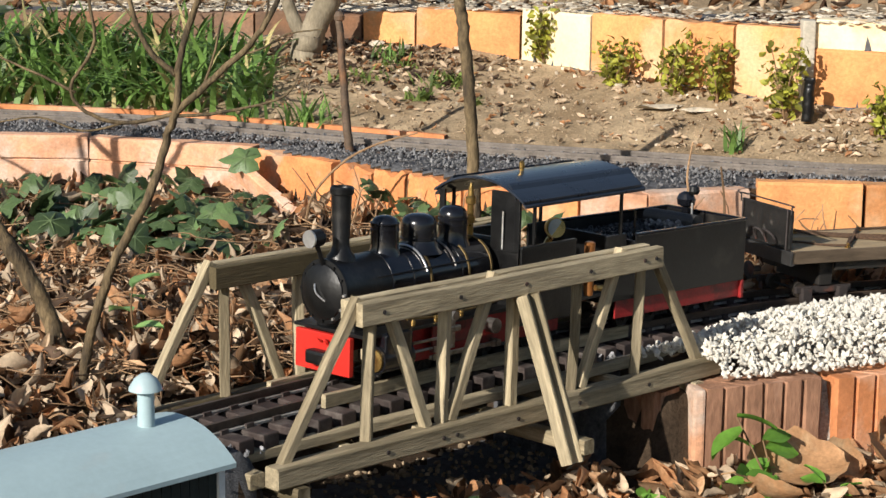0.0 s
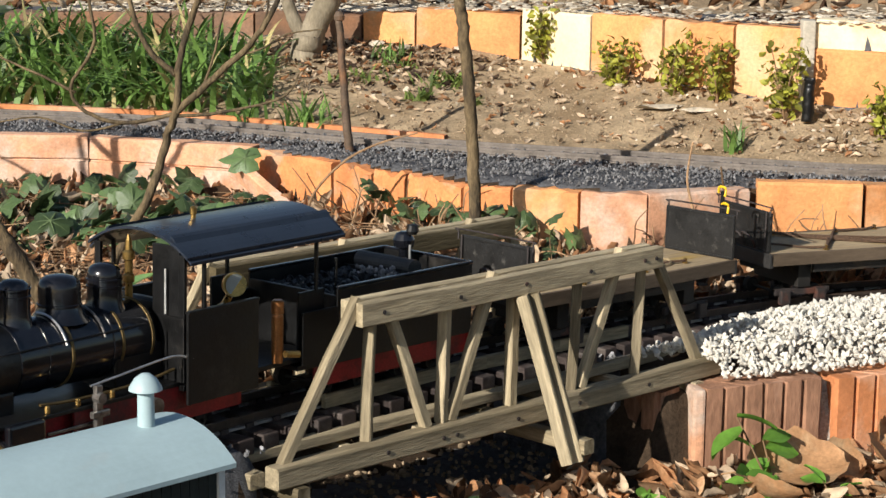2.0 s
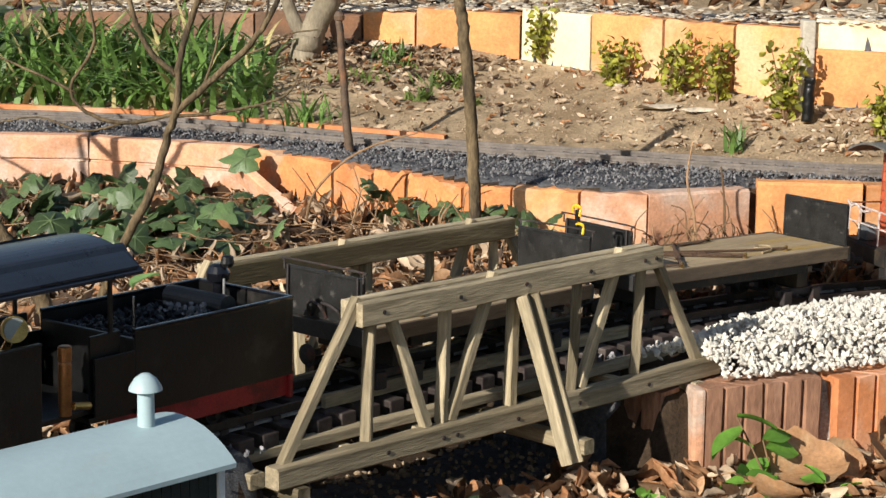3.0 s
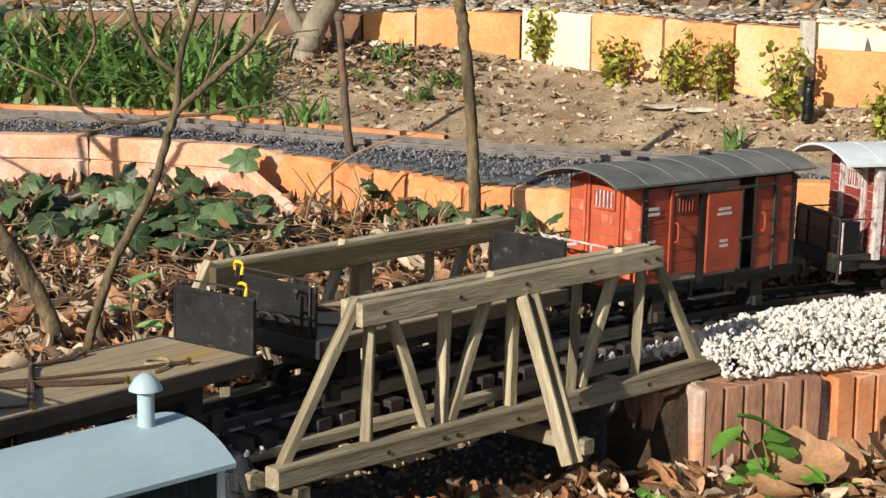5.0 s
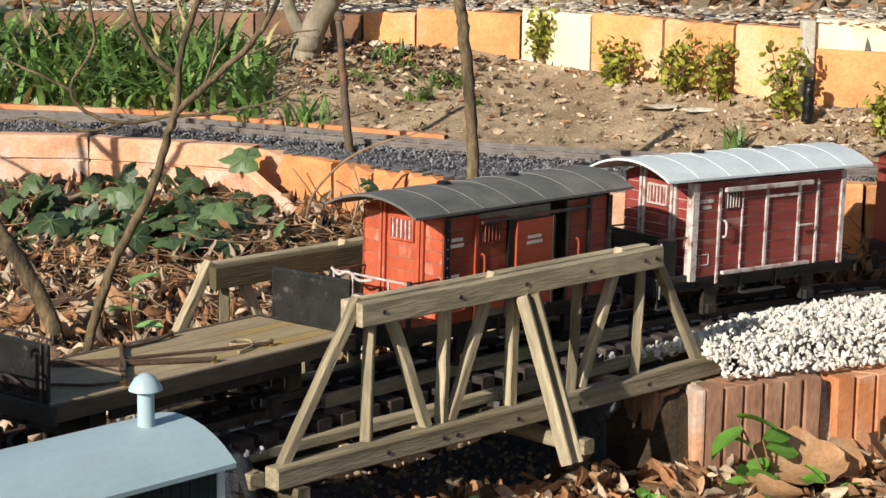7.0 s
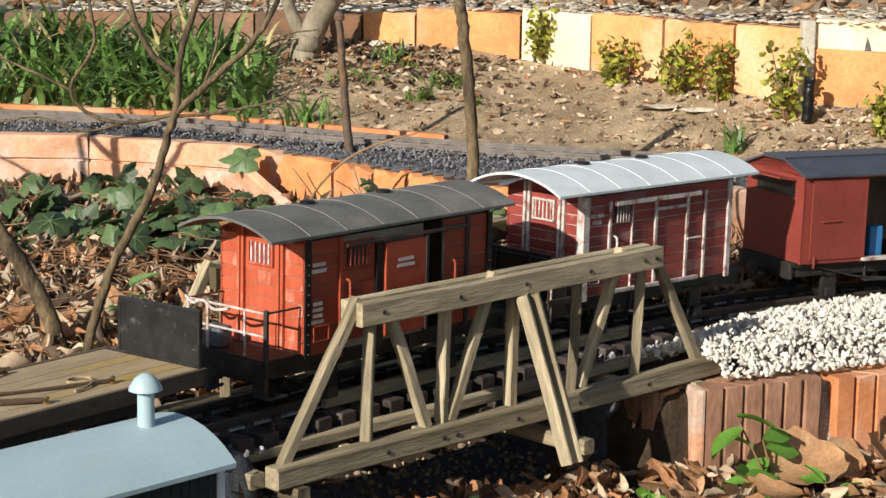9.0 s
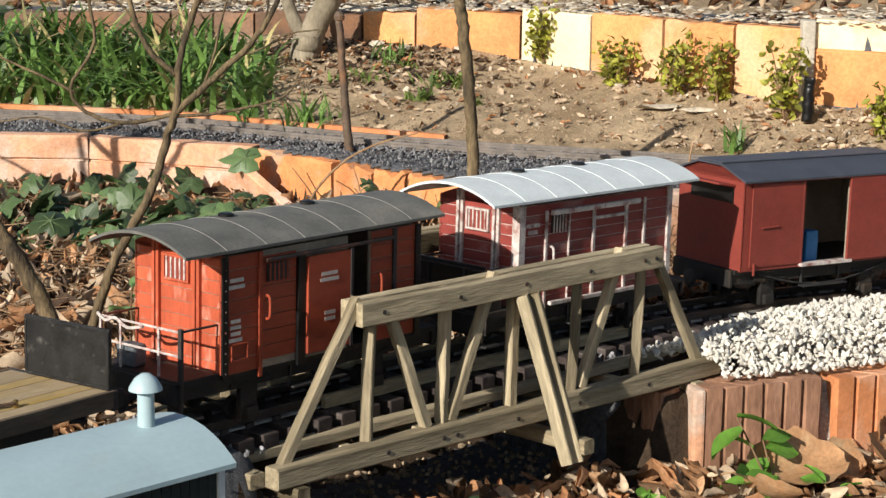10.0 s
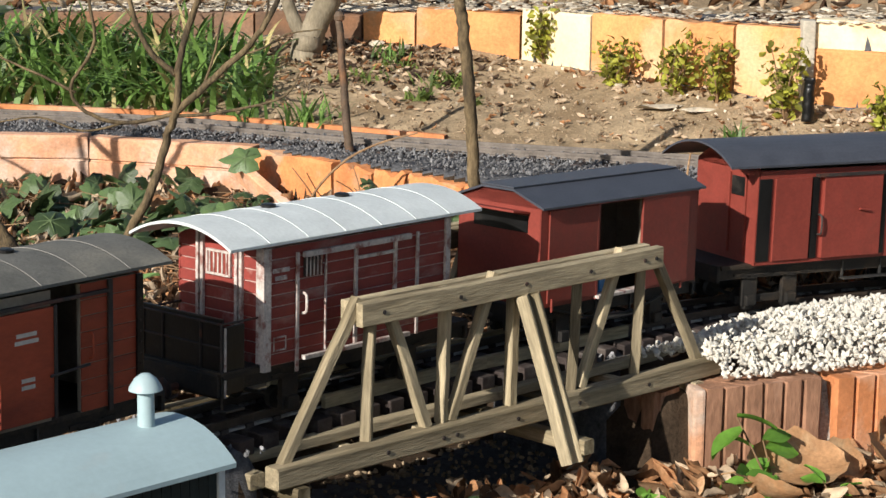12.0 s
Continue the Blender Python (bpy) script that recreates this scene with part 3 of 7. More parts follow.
# The blocks left of u = -0.125 carry their shade in the colour.
course(wall_2, V3, [(-1.4, -1.1, SHADEBLOCK, 0, 0.002, 0), (-1.1, -0.8, SHADEBLOCK, 0, 0.002, 0), (-0.8, -0.56, SHADEBLOCK, 0, 0.002, 0), (-0.56, -0.42, SHADEBLOCK, 0, 0.002, 0), (-0.418, -0.29, SHADEBLOCK, 0, 0.003, 0), (-0.288, -0.125, SHADEBLOCK, 0, 0.004, 0),
                    (-0.123, -0.045, TERRA_ORANGE, 0, 0.003, 0), (-0.043, 0.107, TERRA_ORANGE, 0, 0.002, 0), (0.109, 0.2, CREAM, 0, 0.001, 0), (0.202, 0.29, TERRA_ORANGE, 0, 0.002, 0.0), (0.292, 0.372, TERRA_ORANGE, 0, 0.003, 0.002),
                    (0.374, 0.448, TERRA_ORANGE, 0, 0.001, 0.004), (0.464, 0.56, TERRA_ORANGE, 0, 0.001, 0.034), (0.562, 0.68, TERRA_ORANGE, 0, 0.001, 0.034), (0.682, 0.9, TERRA_ORANGE, 0, 0.001, 0.03), (0.902, 1.2, TERRA_ORANGE, 0, 0.001, 0)],
       lambda u: interp(u, Z3B), lambda u: interp(u, Z3T), 0.04)
course(wall_2, [(u, v + 0.004) for u, v in V3], [(0.465, 0.60, CREAM, 0, 0.001, -0.001), (0.602, 0.75, CREAM, 0, 0.001, -0.001)], lambda u: interp(u, Z3T) - 0.001, lambda u: interp(u, Z3T), 0.036)
pa = garden(0.456, interp(0.456, V3) - 0.006, 0)
post = part("concrete_post", boxed(-0.008, 0.008, -0.006, 0.02, 0.12, 0.26, 0.002), CONCRETE, wall_2, "pale grey concrete post between the blocks")
post.location = (pa.x, pa.y, 0)
post.rotation_euler.z = radians(-44)


tile = tagged(empty("broken_tile"), "pale broken terracotta strip leaning on the low wall", "tile")
beam("strip", garden(-0.262, 2.535, 0.080), garden(-0.165, 2.40, 0.028), 0.012, 0.030, TERRA_PINK, tile, roll=20)


def cap_flakes():
    """Broken shale along the top of the far wall."""
    rng = random.Random(21)
    shapes = stone_shapes(8, 21)
    places = []
    for _ in range(1800):
        u = rng.uniform(-0.6, 0.8)
        v = interp(u, V3) + 0.004 + 0.24 * rng.random() ** 1.6
        p = garden(u, v, interp(u, Z3T) + 0.001)
        s = rng.uniform(0.003, 0.011)
        places.append((rng.randrange(8), turned(p.x, p.y, p.z, rng.uniform(-0.2, 0.2), rng.uniform(-0.2, 0.2), rng.uniform(0, 6), s, s, s * 0.22)))
    tagged(scatter("shale_flakes", shapes, places, MORTAR), "pale broken shale flakes along the wall top", "stone", kind="stuff")


cap_flakes()


def edging():
    bm = bmesh.new()
    us = np.arange(-0.9, 0.02, 0.05)
    for a, b in zip(us, us[1:]):
        p, q = garden(a, interp(a, V2) + 0.004, 0), garden(b, interp(b, V2) + 0.004, 0)
        d = (q - p).normalized()
        nn = Vector((-d.y, d.x, 0)) * 0.010
        vs = [bm.verts.new(x) for x in (p + Vector((0, 0, 0.09)), q + Vector((0, 0, 0.09)), q + Vector((0, 0, 0.1125)), p + Vector((0, 0, 0.1125)))]
        ws = [bm.verts.new(x.co + nn) for x in vs]
        for f in ((0, 1, 2, 3), (3, 2, 6, 7), (5, 4, 7, 6)):
            bm.faces.new([(vs + ws)[i] for i in f])
    tagged(part("edging", bm, TERRA), "thin orange terracotta edging strip behind the upper track", "edging", kind="structure")


edging()


# ---------- rails and sleepers
def rail_bm(points, parts):
    """Draws rectangles (lat0, lat1, z0, z1) along a list of (point, sideways)."""
    bm = bmesh.new()
    for l0, l1, z0, z1 in parts:
        prev = None
        for p, sd in points:
            ring = [bm.verts.new(p + sd * l + Vector((0, 0, z))) for l, z in ((l0, z0), (l1, z0), (l1, z1), (l0, z1))]
            if prev:
                for i in range(4):
                    bm.faces.new((prev[i], prev[(i + 1) % 4], ring[(i + 1) % 4], ring[i]))
            else:
                bm.faces.new(ring)
            prev = ring
        bm.faces.new(prev[::-1])
    bmesh.ops.recalc_face_normals(bm, faces=bm.faces)
    return bm


def lay_track(name, frame_at, a, b, pitch, label, sleeper_z, seed, foot):
    track = tagged(empty(name), label, "track", kind="structure")
    pts = [frame_at(x) for x in np.linspace(a, b, 110)]
    for g in (-0.0235, 0.0235):
        part("rail", rail_bm(pts, [(g - 0.0018, g + 0.0018, -0.0030, 0.0), (g - 0.0006, g + 0.0006, -0.0075, -0.0027)]), RUST if foot is FOOT else RAILGREY, track)
        part("rail_foot", rail_bm(pts, [(g - 0.0044, g + 0.0044, -0.0088, -0.0070)]), foot, track, "worn rail foot")
    sl = boxed(-0.0085, 0.0085, -0.052, 0.052, -0.013, 0.0, 0.0014)
    for s in (-1, 1):
        for k in (-0.0235 - 0.006, -0.0235 + 0.0035):
            box(sl, -0.004, 0.004, s * 0.0235 + k + 0.0235, s * 0.0235 + k + 0.0235 + 0.0026, 0.0, 0.0035)
    first = None
    rng = random.Random(seed)
    x = a
    while x < b:
        p, sd = frame_at(x)
        m = Matrix.Translation(p + Vector((0, 0, sleeper_z))) @ pose(0, 0, 0, 0, 0, math.degrees(math.atan2(-sd.x, sd.y)) + rng.uniform(-1, 1))
        if first is None:
            first = part("sleeper", sl, SLEEPER, track)
            ob = first
        else:
            ob = new("sleeper", first.data)
            ob.parent = track
        ob.matrix_local = m
        x += pitch * rng.uniform(0.96, 1.04)
    return track


def main_frame(x):
    p, q = on_line(x), on_line(x, 1.0)
    sd = (q - p)
    sd.z = 0
    return p, sd.normalized()


def upper_frame(u):
    a, b = interp(u - 0.06, V2), interp(u + 0.06, V2)
    p = garden(u, (a + b) / 2 - 0.050, 0.1105)
    d = SIDE * 0.12 + FWD * (b - a)
    return p, Vector((-d.y, d.x, 0)).normalized()


lay_track("main_track", main_frame, -1.3, 2.6, 0.0287, "narrow-gauge model track with brown sleepers and weathered rails", -0.0090, 3, FOOT)
lay_track("upper_track", upper_frame, -1.0, 1.0, 0.0287, "weathered grey model track on the upper terrace", -0.0090, 4, RAILGREY)


# ---------- timber truss bridge
def truss_bridge():
    br = tagged(empty("truss_bridge"), "weathered grey-brown timber truss bridge of thin battens", "bridge")
    for y0, sgn in ((0.0, 1), (0.206, -1)):
        Y = lambda k: y0 + sgn * k
        beam("bottom_beam", (0.0, Y(0.008), 0.0083), (0.52, Y(0.008), 0.0083), 0.016, 0.0166, WOOD, br)
        for k in (0.0092, 0.0252):
            beam("top_beam", (0.083, Y(k - 0.0045), 0.1205), (0.4346, Y(k - 0.0045), 0.1205), 0.0092, 0.0185, WOOD, br)
        w = 0.0088
        for xa, xb in ((0.1015, 0.0995), (0.1815, 0.1805), (0.2595, 0.2595), (0.3375, 0.3345), (0.4195, 0.4165)):
            beam("post", (xa, Y(0.0115), 0.128), (xb, Y(0.0145), 0.0166), w, w, WOOD, br)
        for xa, za, xb, zb in ((0.088, 0.132, 0.003, -0.002), (0.117, 0.125, 0.162, 0.0166), (0.2355, 0.132, 0.188, 0.0166), (0.391, 0.132, 0.343, 0.0166), (0.4335, 0.124, 0.499, 0.0166)):
            beam("brace", (xa, Y(0.0115), za), (xb, Y(0.0125), zb), w * 0.95, w * 0.95, WOOD, br)
        for xa, xb in ((0.2575, 0.2815), (0.2705, 0.2945)):
            beam("outrigger_strut", (xa, Y(0.0005), 0.1115), (xb, Y(-0.032), -0.029), 0.0090, 0.0100, WOOD, br)
    beam("cross_member", (0.2985, -0.040, -0.0165), (0.2985, 0.246, -0.0165), 0.012, 0.0125, WOOD, br)
    beam("cross_member", (0.02, -0.005, -0.0065), (0.02, 0.21, -0.0065), 0.012, 0.012, WOOD, br)
    beam("cross_member", (0.485, -0.005, -0.0065), (0.485, 0.21, -0.0065), 0.012, 0.012, WOOD, br)
    for x in (0.10, 0.18, 0.26, 0.335, 0.418):
        beam("joist", (x, 0.004, 0.0040), (x, 0.204, 0.0040), 0.010, 0.0075, WOOD, br)
    beam("stringer", (-0.012, 0.0435, 0.0165), (0.55, 0.056, 0.0125), 0.011, 0.0085, WOOD, br)
    beam("stringer", (-0.012, 0.156, 0.0095), (0.55, 0.170, 0.0080), 0.012, 0.0080, WOOD, br)
    for lat in (-0.0305, 0.0305):
        xs = (0.10, 0.20, 0.30, 0.40, 0.50)
        for xa, xb in zip(xs, xs[1:]):
            beam("guard_timber", on_line(xa, lat, -0.0032), on_line(xb, lat, -0.0032), 0.0050, 0.0110, WOOD, br)
    for i in range(9):
        y = 0.058 + i * 0.0115
        beam("deck_board", (0.0, y, 0.0095 - 0.0002 * (i % 2)), (0.52, y + 0.004, 0.0085), 0.0112, 0.0026, DECKEDGE, br)
    beam("end_plank", (-0.004, 0.02, 0.004), (-0.004, 0.16, 0.004), 0.014, 0.012, WOOD, br)
    # bolt heads on the near beams
    for x in (0.105, 0.187, 0.262, 0.34, 0.41, 0.425):
        bm = bmesh.new()
        cyl(bm, (x, -0.0008, 0.1205), (x, 0.0006, 0.1205), 0.0018, seg=10)
        part("bolt", bm, IRON, br)
    for x in (0.11, 0.17, 0.185, 0.255, 0.33, 0.42):
        bm = bmesh.new()
        cyl(bm, (x, -0.0008, 0.008), (x, 0.0006, 0.008), 0.0018, seg=10)
        part("bolt", bm, IRON, br)


truss_bridge()


# ---------- ribbed brick abutment under the right end of the bridge
def ribbed_brick(length, high, thick, ribs, chip, seed):
    """Stands upright; the front has deep vertical grooves, the top shows worn hollow cells."""
    rng = random.Random(seed)
    bm = bmesh.new()
    prof = []
    w = length / ribs
    for i in range(ribs):
        x = i * w
        prof += [(x, 0.0045), (x + 0.0012, 0.0), (x + w - 0.0040, 0.0), (x + w - 0.0028, 0.0045)]
    prof += [(length, 0.0045), (length, thick), (0, thick)]
    rows = []
    for j, z in enumerate((0, -0.3 * high, -0.7 * high, -high)):
        rows.append([bm.verts.new((x + rng.uniform(-0.0005, 0.0005), y + rng.uniform(-0.0005, 0.0005), z - (rng.random() * chip if j == 0 else 0))) for x, y in prof])
    n = len(prof)
    for a, b in zip(rows, rows[1:]):
        for i in range(n):
            bm.faces.new((a[i], a[(i + 1) % n], b[(i + 1) % n], b[i]))
    bm.faces.new(rows[0])
    bm.faces.new(rows[-1][::-1])
    bmesh.ops.recalc_face_normals(bm, faces=bm.faces)
    return bm


abut = tagged(empty("abutment"), "abutment of ribbed brown and orange hollow bricks under the bridge end", "brick wall", kind="structure")
turn = math.degrees(math.atan2(-0.413, 1))
for i, (x, ln, n) in enumerate(((0.4725, 0.122, 6), (0.598, 0.15, 7), (0.750, 0.15, 7), (0.902, 0.15, 7))):
    b = part("brick", ribbed_brick(ln, 0.14, 0.052, n, 0.003, i), BROWNBRICK if i % 2 == 0 else TERRA, abut)
    b.matrix_local = Matrix.Translation((x, brick_line(x) - 0.001, 0.0 - 0.002 * (i % 2))) @ pose(0, 0, 0, 0, 0, turn)
for i, (y, ln) in enumerate(((0.038, 0.10), (0.14, 0.1))):
    b = part("brick", ribbed_brick(ln, 0.14, 0.03, 5, 0.002, 20 + i), BROWNBRICK, abut)
    b.matrix_local = Matrix.Translation((0.442, y + ln - 0.03, -0.005)) @ pose(0, 0, 0, 0, 0, -90)
bm = bmesh.new()
box(bm, 0.0, 0.0115, 0.001, 0.072, -0.14, -0.0015, 0.003)
b = part("brick", bm, TERRA_PINK, abut)
b.matrix_local = Matrix.Translation((0.4612, brick_line(0.4612) - 0.001, 0)) @ pose(0, 0, 0, 0, 0, turn - 12)
bm = bmesh.new()
box(bm, -0.02, 0.0, 0.015, 0.26, -0.12, 0.0, 0.003)
b = part("brick", bm, BROWNBRICK, abut)
b.location = (0.0, 0.0, -0.012)


# ---------- rolling stock: x runs back from each vehicle's front, y away, z up from the rail
WHEELS = []


def wheelset(thing, x, r, half=0.0225, material=None, spokes=0):
    r -= SIT / 2
    bm = bmesh.new()
    for s in (-1, 1):
        lathe(bm, [(r * 0.25, s * half - 0.0035), (r * 0.8, s * half - 0.0025), (r, s * half - 0.003), (r, s * half + 0.003), (r * 0.8, s * half + 0.0025), (r * 0.25, s * half + 0.0035)], "Y", seg=20)
        for k in range(spokes):
            a = 2 * math.pi * k / spokes
            cyl(bm, (r * 0.3 * math.cos(a), s * (half + 0.0032), r * 0.3 * math.sin(a)), (r * 0.85 * math.cos(a), s * (half + 0.003), r * 0.85 * math.sin(a)), r * 0.09, seg=6)
        cyl(bm, (0, s * (half + 0.003), 0), (0, s * (half + 0.007), 0), r * 0.22, seg=10)
        cyl(bm, (r * 0.5, s * (half + 0.0033), 0), (r * 0.5, s * (half + 0.0065), 0), r * 0.1, seg=8)
    cyl(bm, (0, -half, 0), (0, half, 0), r * 0.2, seg=10)
    ob = part("wheelset", bm, material or FRAME, thing)
    ob.location = (x, 0, r + SIT)
    WHEELS.append((ob, x, r))
    return ob


def axle_guards(thing, x, half, z0, z1):
    for s in (-1, 1):
        bm = bmesh.new()
        y = s * half
        box(bm, x - 0.009, x + 0.009, y - 0.0025, y + 0.0025, z0, z1, 0.0008)
        box(bm, x - 0.006, x + 0.006, y - 0.004 + s * 0.003, y + 0.004 + s * 0.003, z0 + 0.001, z0 + 0.011, 0.0012)
        for k in (-0.016, -0.008, 0.0, 0.008, 0.016):
            box(bm, x + k - 0.006, x + k + 0.006, y - 0.002 + s * 0.003, y + 0.002 + s * 0.003, z1 - 0.006 + abs(k) * 0.15, z1 - 0.0035 + abs(k) * 0.15)
        part("axle_guard", bm, FRAME, thing)


def buffers(thing, x, d, z=0.035):
    bm = bmesh.new()
    cyl(bm, (x, 0, z), (x + d * 0.012, 0, z), 0.003, seg=10)
    lathe(bm, [(0.003, x + d * 0.012), (0.0085, x + d * 0.0125), (0.009, x + d * 0.0145), (0.006, x + d * 0.0155)], "X", (0, 0, z), 16)
    cyl(bm, (x + d * 0.002, -0.004, z - 0.006), (x + d * 0.018, -0.004, z - 0.008), 0.0016, seg=8)
    part("coupler", bm, IRON, thing, "dark iron centre coupler")


def curved_roof(thing, x0, x1, half, eave, ridge, material, seams, label, thick=0.0022):
    bm = bmesh.new()
    n = 18
    R = (half ** 2 + (ridge - eave) ** 2) / (2 * (ridge - eave))
    a = math.asin(half / R)
    top = [(R * math.sin(t), ridge - R + R * math.cos(t)) for t in np.linspace(-a, a, n)]
    bot = [(y, z - thick) for y, z in top[::-1]]
    prism(bm, top + bot, x0, x1)
    roof = part("roof", bm, material, thing, label)
    for x in np.linspace(x0, x1, seams + 2)[1:-1] if seams else []:
        bm = bmesh.new()
        t2 = [(y * 1.002, z + 0.0004) for y, z in top]
        prism(bm, t2 + [(y, z - 0.0012) for y, z in top[::-1]], x - 0.0005, x + 0.0005)
        part("roof_seam", bm, SEAM if material is ROOFGREY else ROOFPALE, roof)
    return roof


def roof_vent(thing, x, y, z, material):
    bm = bmesh.new()
    lathe(bm, [(0.004, z - 0.002), (0.004, z + 0.0012), (0.0062, z + 0.0015), (0.0062, z + 0.0034), (0.004, z + 0.0042)], "Z", (x, y, 0), 14)
    part("roof_vent", bm, material, thing, "small dark roof vent")


def planked(thing, x0, x1, y, z0, z1, n, material, out, name="plank"):
    """Boards along x on the face at y, facing out."""
    h = (z1 - z0) / n
    d, g = 0.0016, 0.0005 if material is OXIDE else 0.0003
    for i in range(n):
        bm = bmesh.new()
        box(bm, x0, x1, min(y, y - out * d), max(y, y - out * d), z0 + i * h + g, z0 + (i + 1) * h - g, 0.0003)
        part(name, bm, material, thing)


def planked_end(thing, x, y0, y1, z0, z1, n, material, out):
    h = (z1 - z0) / n
    d = 0.0016
    for i in range(n):
        bm = bmesh.new()
        box(bm, min(x, x - out * d), max(x, x - out * d), y0, y1, z0 + i * h + (0.0005 if material is OXIDE else 0.0003), z0 + (i + 1) * h - (0.0005 if material is OXIDE else 0.0003), 0.0003)
        part("plank", bm, material, thing)


def post(thing, x0, x1, y, z0, z1, out, material, name="post", d=0.0020):
    bm = bmesh.new()
    box(bm, x0, x1, min(y, y + out * d), max(y, y + out * d), z0, z1, 0.0004)
    return part(name, bm, material, thing)


def end_post(thing, y0, y1, x, z0, z1, out, material, name="end_post", d=0.0020):
    bm = bmesh.new()
    box(bm, min(x, x + out * d), max(x, x + out * d), y0, y1, z0, z1, 0.0004)
    return part(name, bm, material, thing)


def bars(thing, x0, z0, w, h, y, rows, material):
    """Unreadable lettering as plain bars."""
    rng = random.Random(int(x0 * 1e4))
    for i in range(rows):
        bm = bmesh.new()
        z = z0 - i * h * 1.7
        ww = w * rng.uniform(0.7, 1.0)
        box(bm, x0 + (w - ww) / 2, x0 + (w + ww) / 2, y - 0.0002, y, z - h, z)
        part("lettering_bar", bm, material, thing)


def underframe(thing, x0, x1, half, z, axles, r, parked=False):
    for s in (-1, 1):
        part("sole_bar", boxed(x0, x1, s * half * 0.82 - 0.003, s * half * 0.82 + 0.003, z - 0.014, z - 0.001, 0.0008), FRAME, thing)
    part("floor", boxed(x0, x1, -half, half, z - 0.003, z + 0.001), FRAME, thing)
    for e, d in ((x0, -1), (x1, 1)):
        part("headstock", boxed(min(e, e + d * 0.004), max(e, e + d * 0.004), -half * 0.95, half * 0.95, z - 0.016, z + 0.001, 0.001), FRAME, thing)
        buffers(thing, e + d * 0.004, d)
    for x in axles:
        wheelset(thing, x, r)
        axle_guards(thing, x, half * 0.8, r - 0.003, z - 0.008)
    for s in (-1, 1):
        bm = bmesh.new()
        box(bm, (x0 + x1) / 2 - 0.03, (x0 + x1) / 2 + 0.03, s * half * 1.02 - 0.004, s * half * 1.02 + 0.004, z - 0.021, z - 0.0195, 0.0004)
        for k in (-0.025, 0.025):
            box(bm, (x0 + x1) / 2 + k - 0.001, (x0 + x1) / 2 + k + 0.001, s * half * 0.9 - 0.001, s * half * 0.9 + 0.001, z - 0.02, z - 0.002)
        part("foot_board", bm, GREYPAINT, thing, "grey foot board")


def shell(thing, x0, x1, half, z0, z1, gap, material, gable):
    """Inner walls of a van, with a doorway on the near side and a closed far side."""
    t = 0.003
    w = half - 0.0009
    ends = [x0 + 0.002, *(gap or ()), x1 - 0.002]
    sides = [(a, b, -w, -w + t) for a, b in zip(ends[::2], ends[1::2])]
    sides += [(x0 + 0.002, x1 - 0.002, w - t, w), (x0 + 0.0009, x0 + 0.0009 + t, -w + t, w - t), (x1 - 0.0009 - t, x1 - 0.0009, -w + t, w - t)]
    for a, b, c, d in sides:
        part("inner_wall", boxed(a, b, c, d, z0, z1), material, thing, "plain inside boarding")
    # tympana close the ends under the roof
    for x, d in ((x0, 1), (x1, -1)):
        bm = bmesh.new()
        prof = [(y, z1 + 0.001 + 0.0105 * (1 - (y / half) ** 2)) for y in np.linspace(-half, half, 13)]
        prism(bm, prof + [(half, z1 - 0.002), (-half, z1 - 0.002)], min(x, x + d * 0.003), max(x, x + d * 0.003))
        part("gable", bm, gable, thing)


def hand_rail(thing, pts, r, material, name="hand_rail"):
    bm = bmesh.new()
    tube(bm, smooth_path(pts, 3), r, seg=6)
    return part(name, bm, material, thing)


def end_window(thing, x, y0, y1, z0, z1, out, framed, bar):
    end_post(thing, y0, y1, x, z0, z1, out, BRICKRED, "window_opening", 0.0019)
    for a, b, c, d in ((y0 - 0.002, y0, z0 - 0.002, z1 + 0.002), (y1, y1 + 0.002, z0 - 0.002, z1 + 0.002), (y0, y1, z1, z1 + 0.002), (y0, y1, z0 - 0.002, z0)):
        end_post(thing, a, b, x, c, d, out, framed, "window_frame", 0.0026)
    n = 5
    for i in range(n):
        y = y0 + (y1 - y0) * (i + 0.5) / n
        end_post(thing, y - 0.0008, y + 0.0008, x, z0, z1, out, bar, "window_bar", 0.0027)


def side_window(thing, y, x0, x1, z0, z1, bar):
    post(thing, x0, x1, y, z0, z1, -1, IRON, "window_opening", 0.0019)
    for i in range(5):
        x = x0 + (x1 - x0) * (i + 0.5) / 5
        post(thing, x - 0.0005, x + 0.0005, y, z0, z1, -1, bar, "window_bar", 0.0027)


def brake_platform(thing, x0, x1, half, z, material):
    part("platform", boxed(x0, x1, -half, half, z - 0.003, z, 0.0008), FRAME, thing)
    h = 0.036
    xs = x0 + 0.003
    for y in (-half + 0.003, -half * 0.45, half * 0.45, half - 0.003):
        hand_rail(thing, [(xs, y, z), (xs, y, z + h)], 0.0011, material, "railing_post")
    for k in (0.5, 1.0):
        hand_rail(thing, [(xs, -half + 0.003, z + h * k), (xs, half - 0.003, z + h * k)], 0.0010, material, "railing")
    for s in (-1, 1):
        hand_rail(thing, [(xs, s * (half - 0.003), z + h), (x1, s * (half - 0.003), z + h)], 0.0010, IRON, "railing")
        hand_rail(thing, [(xs, s * (half - 0.002), z - 0.028), (xs, s * (half - 0.002), z)], 0.0013, FRAME, "step_hanger")
        part("step", boxed(x0, x0 + 0.02, s * (half - 0.002) - 0.007, s * (half - 0.002) + 0.007, z - 0.030, z - 0.028, 0.0005), GREYPAINT, thing, "grey step board")


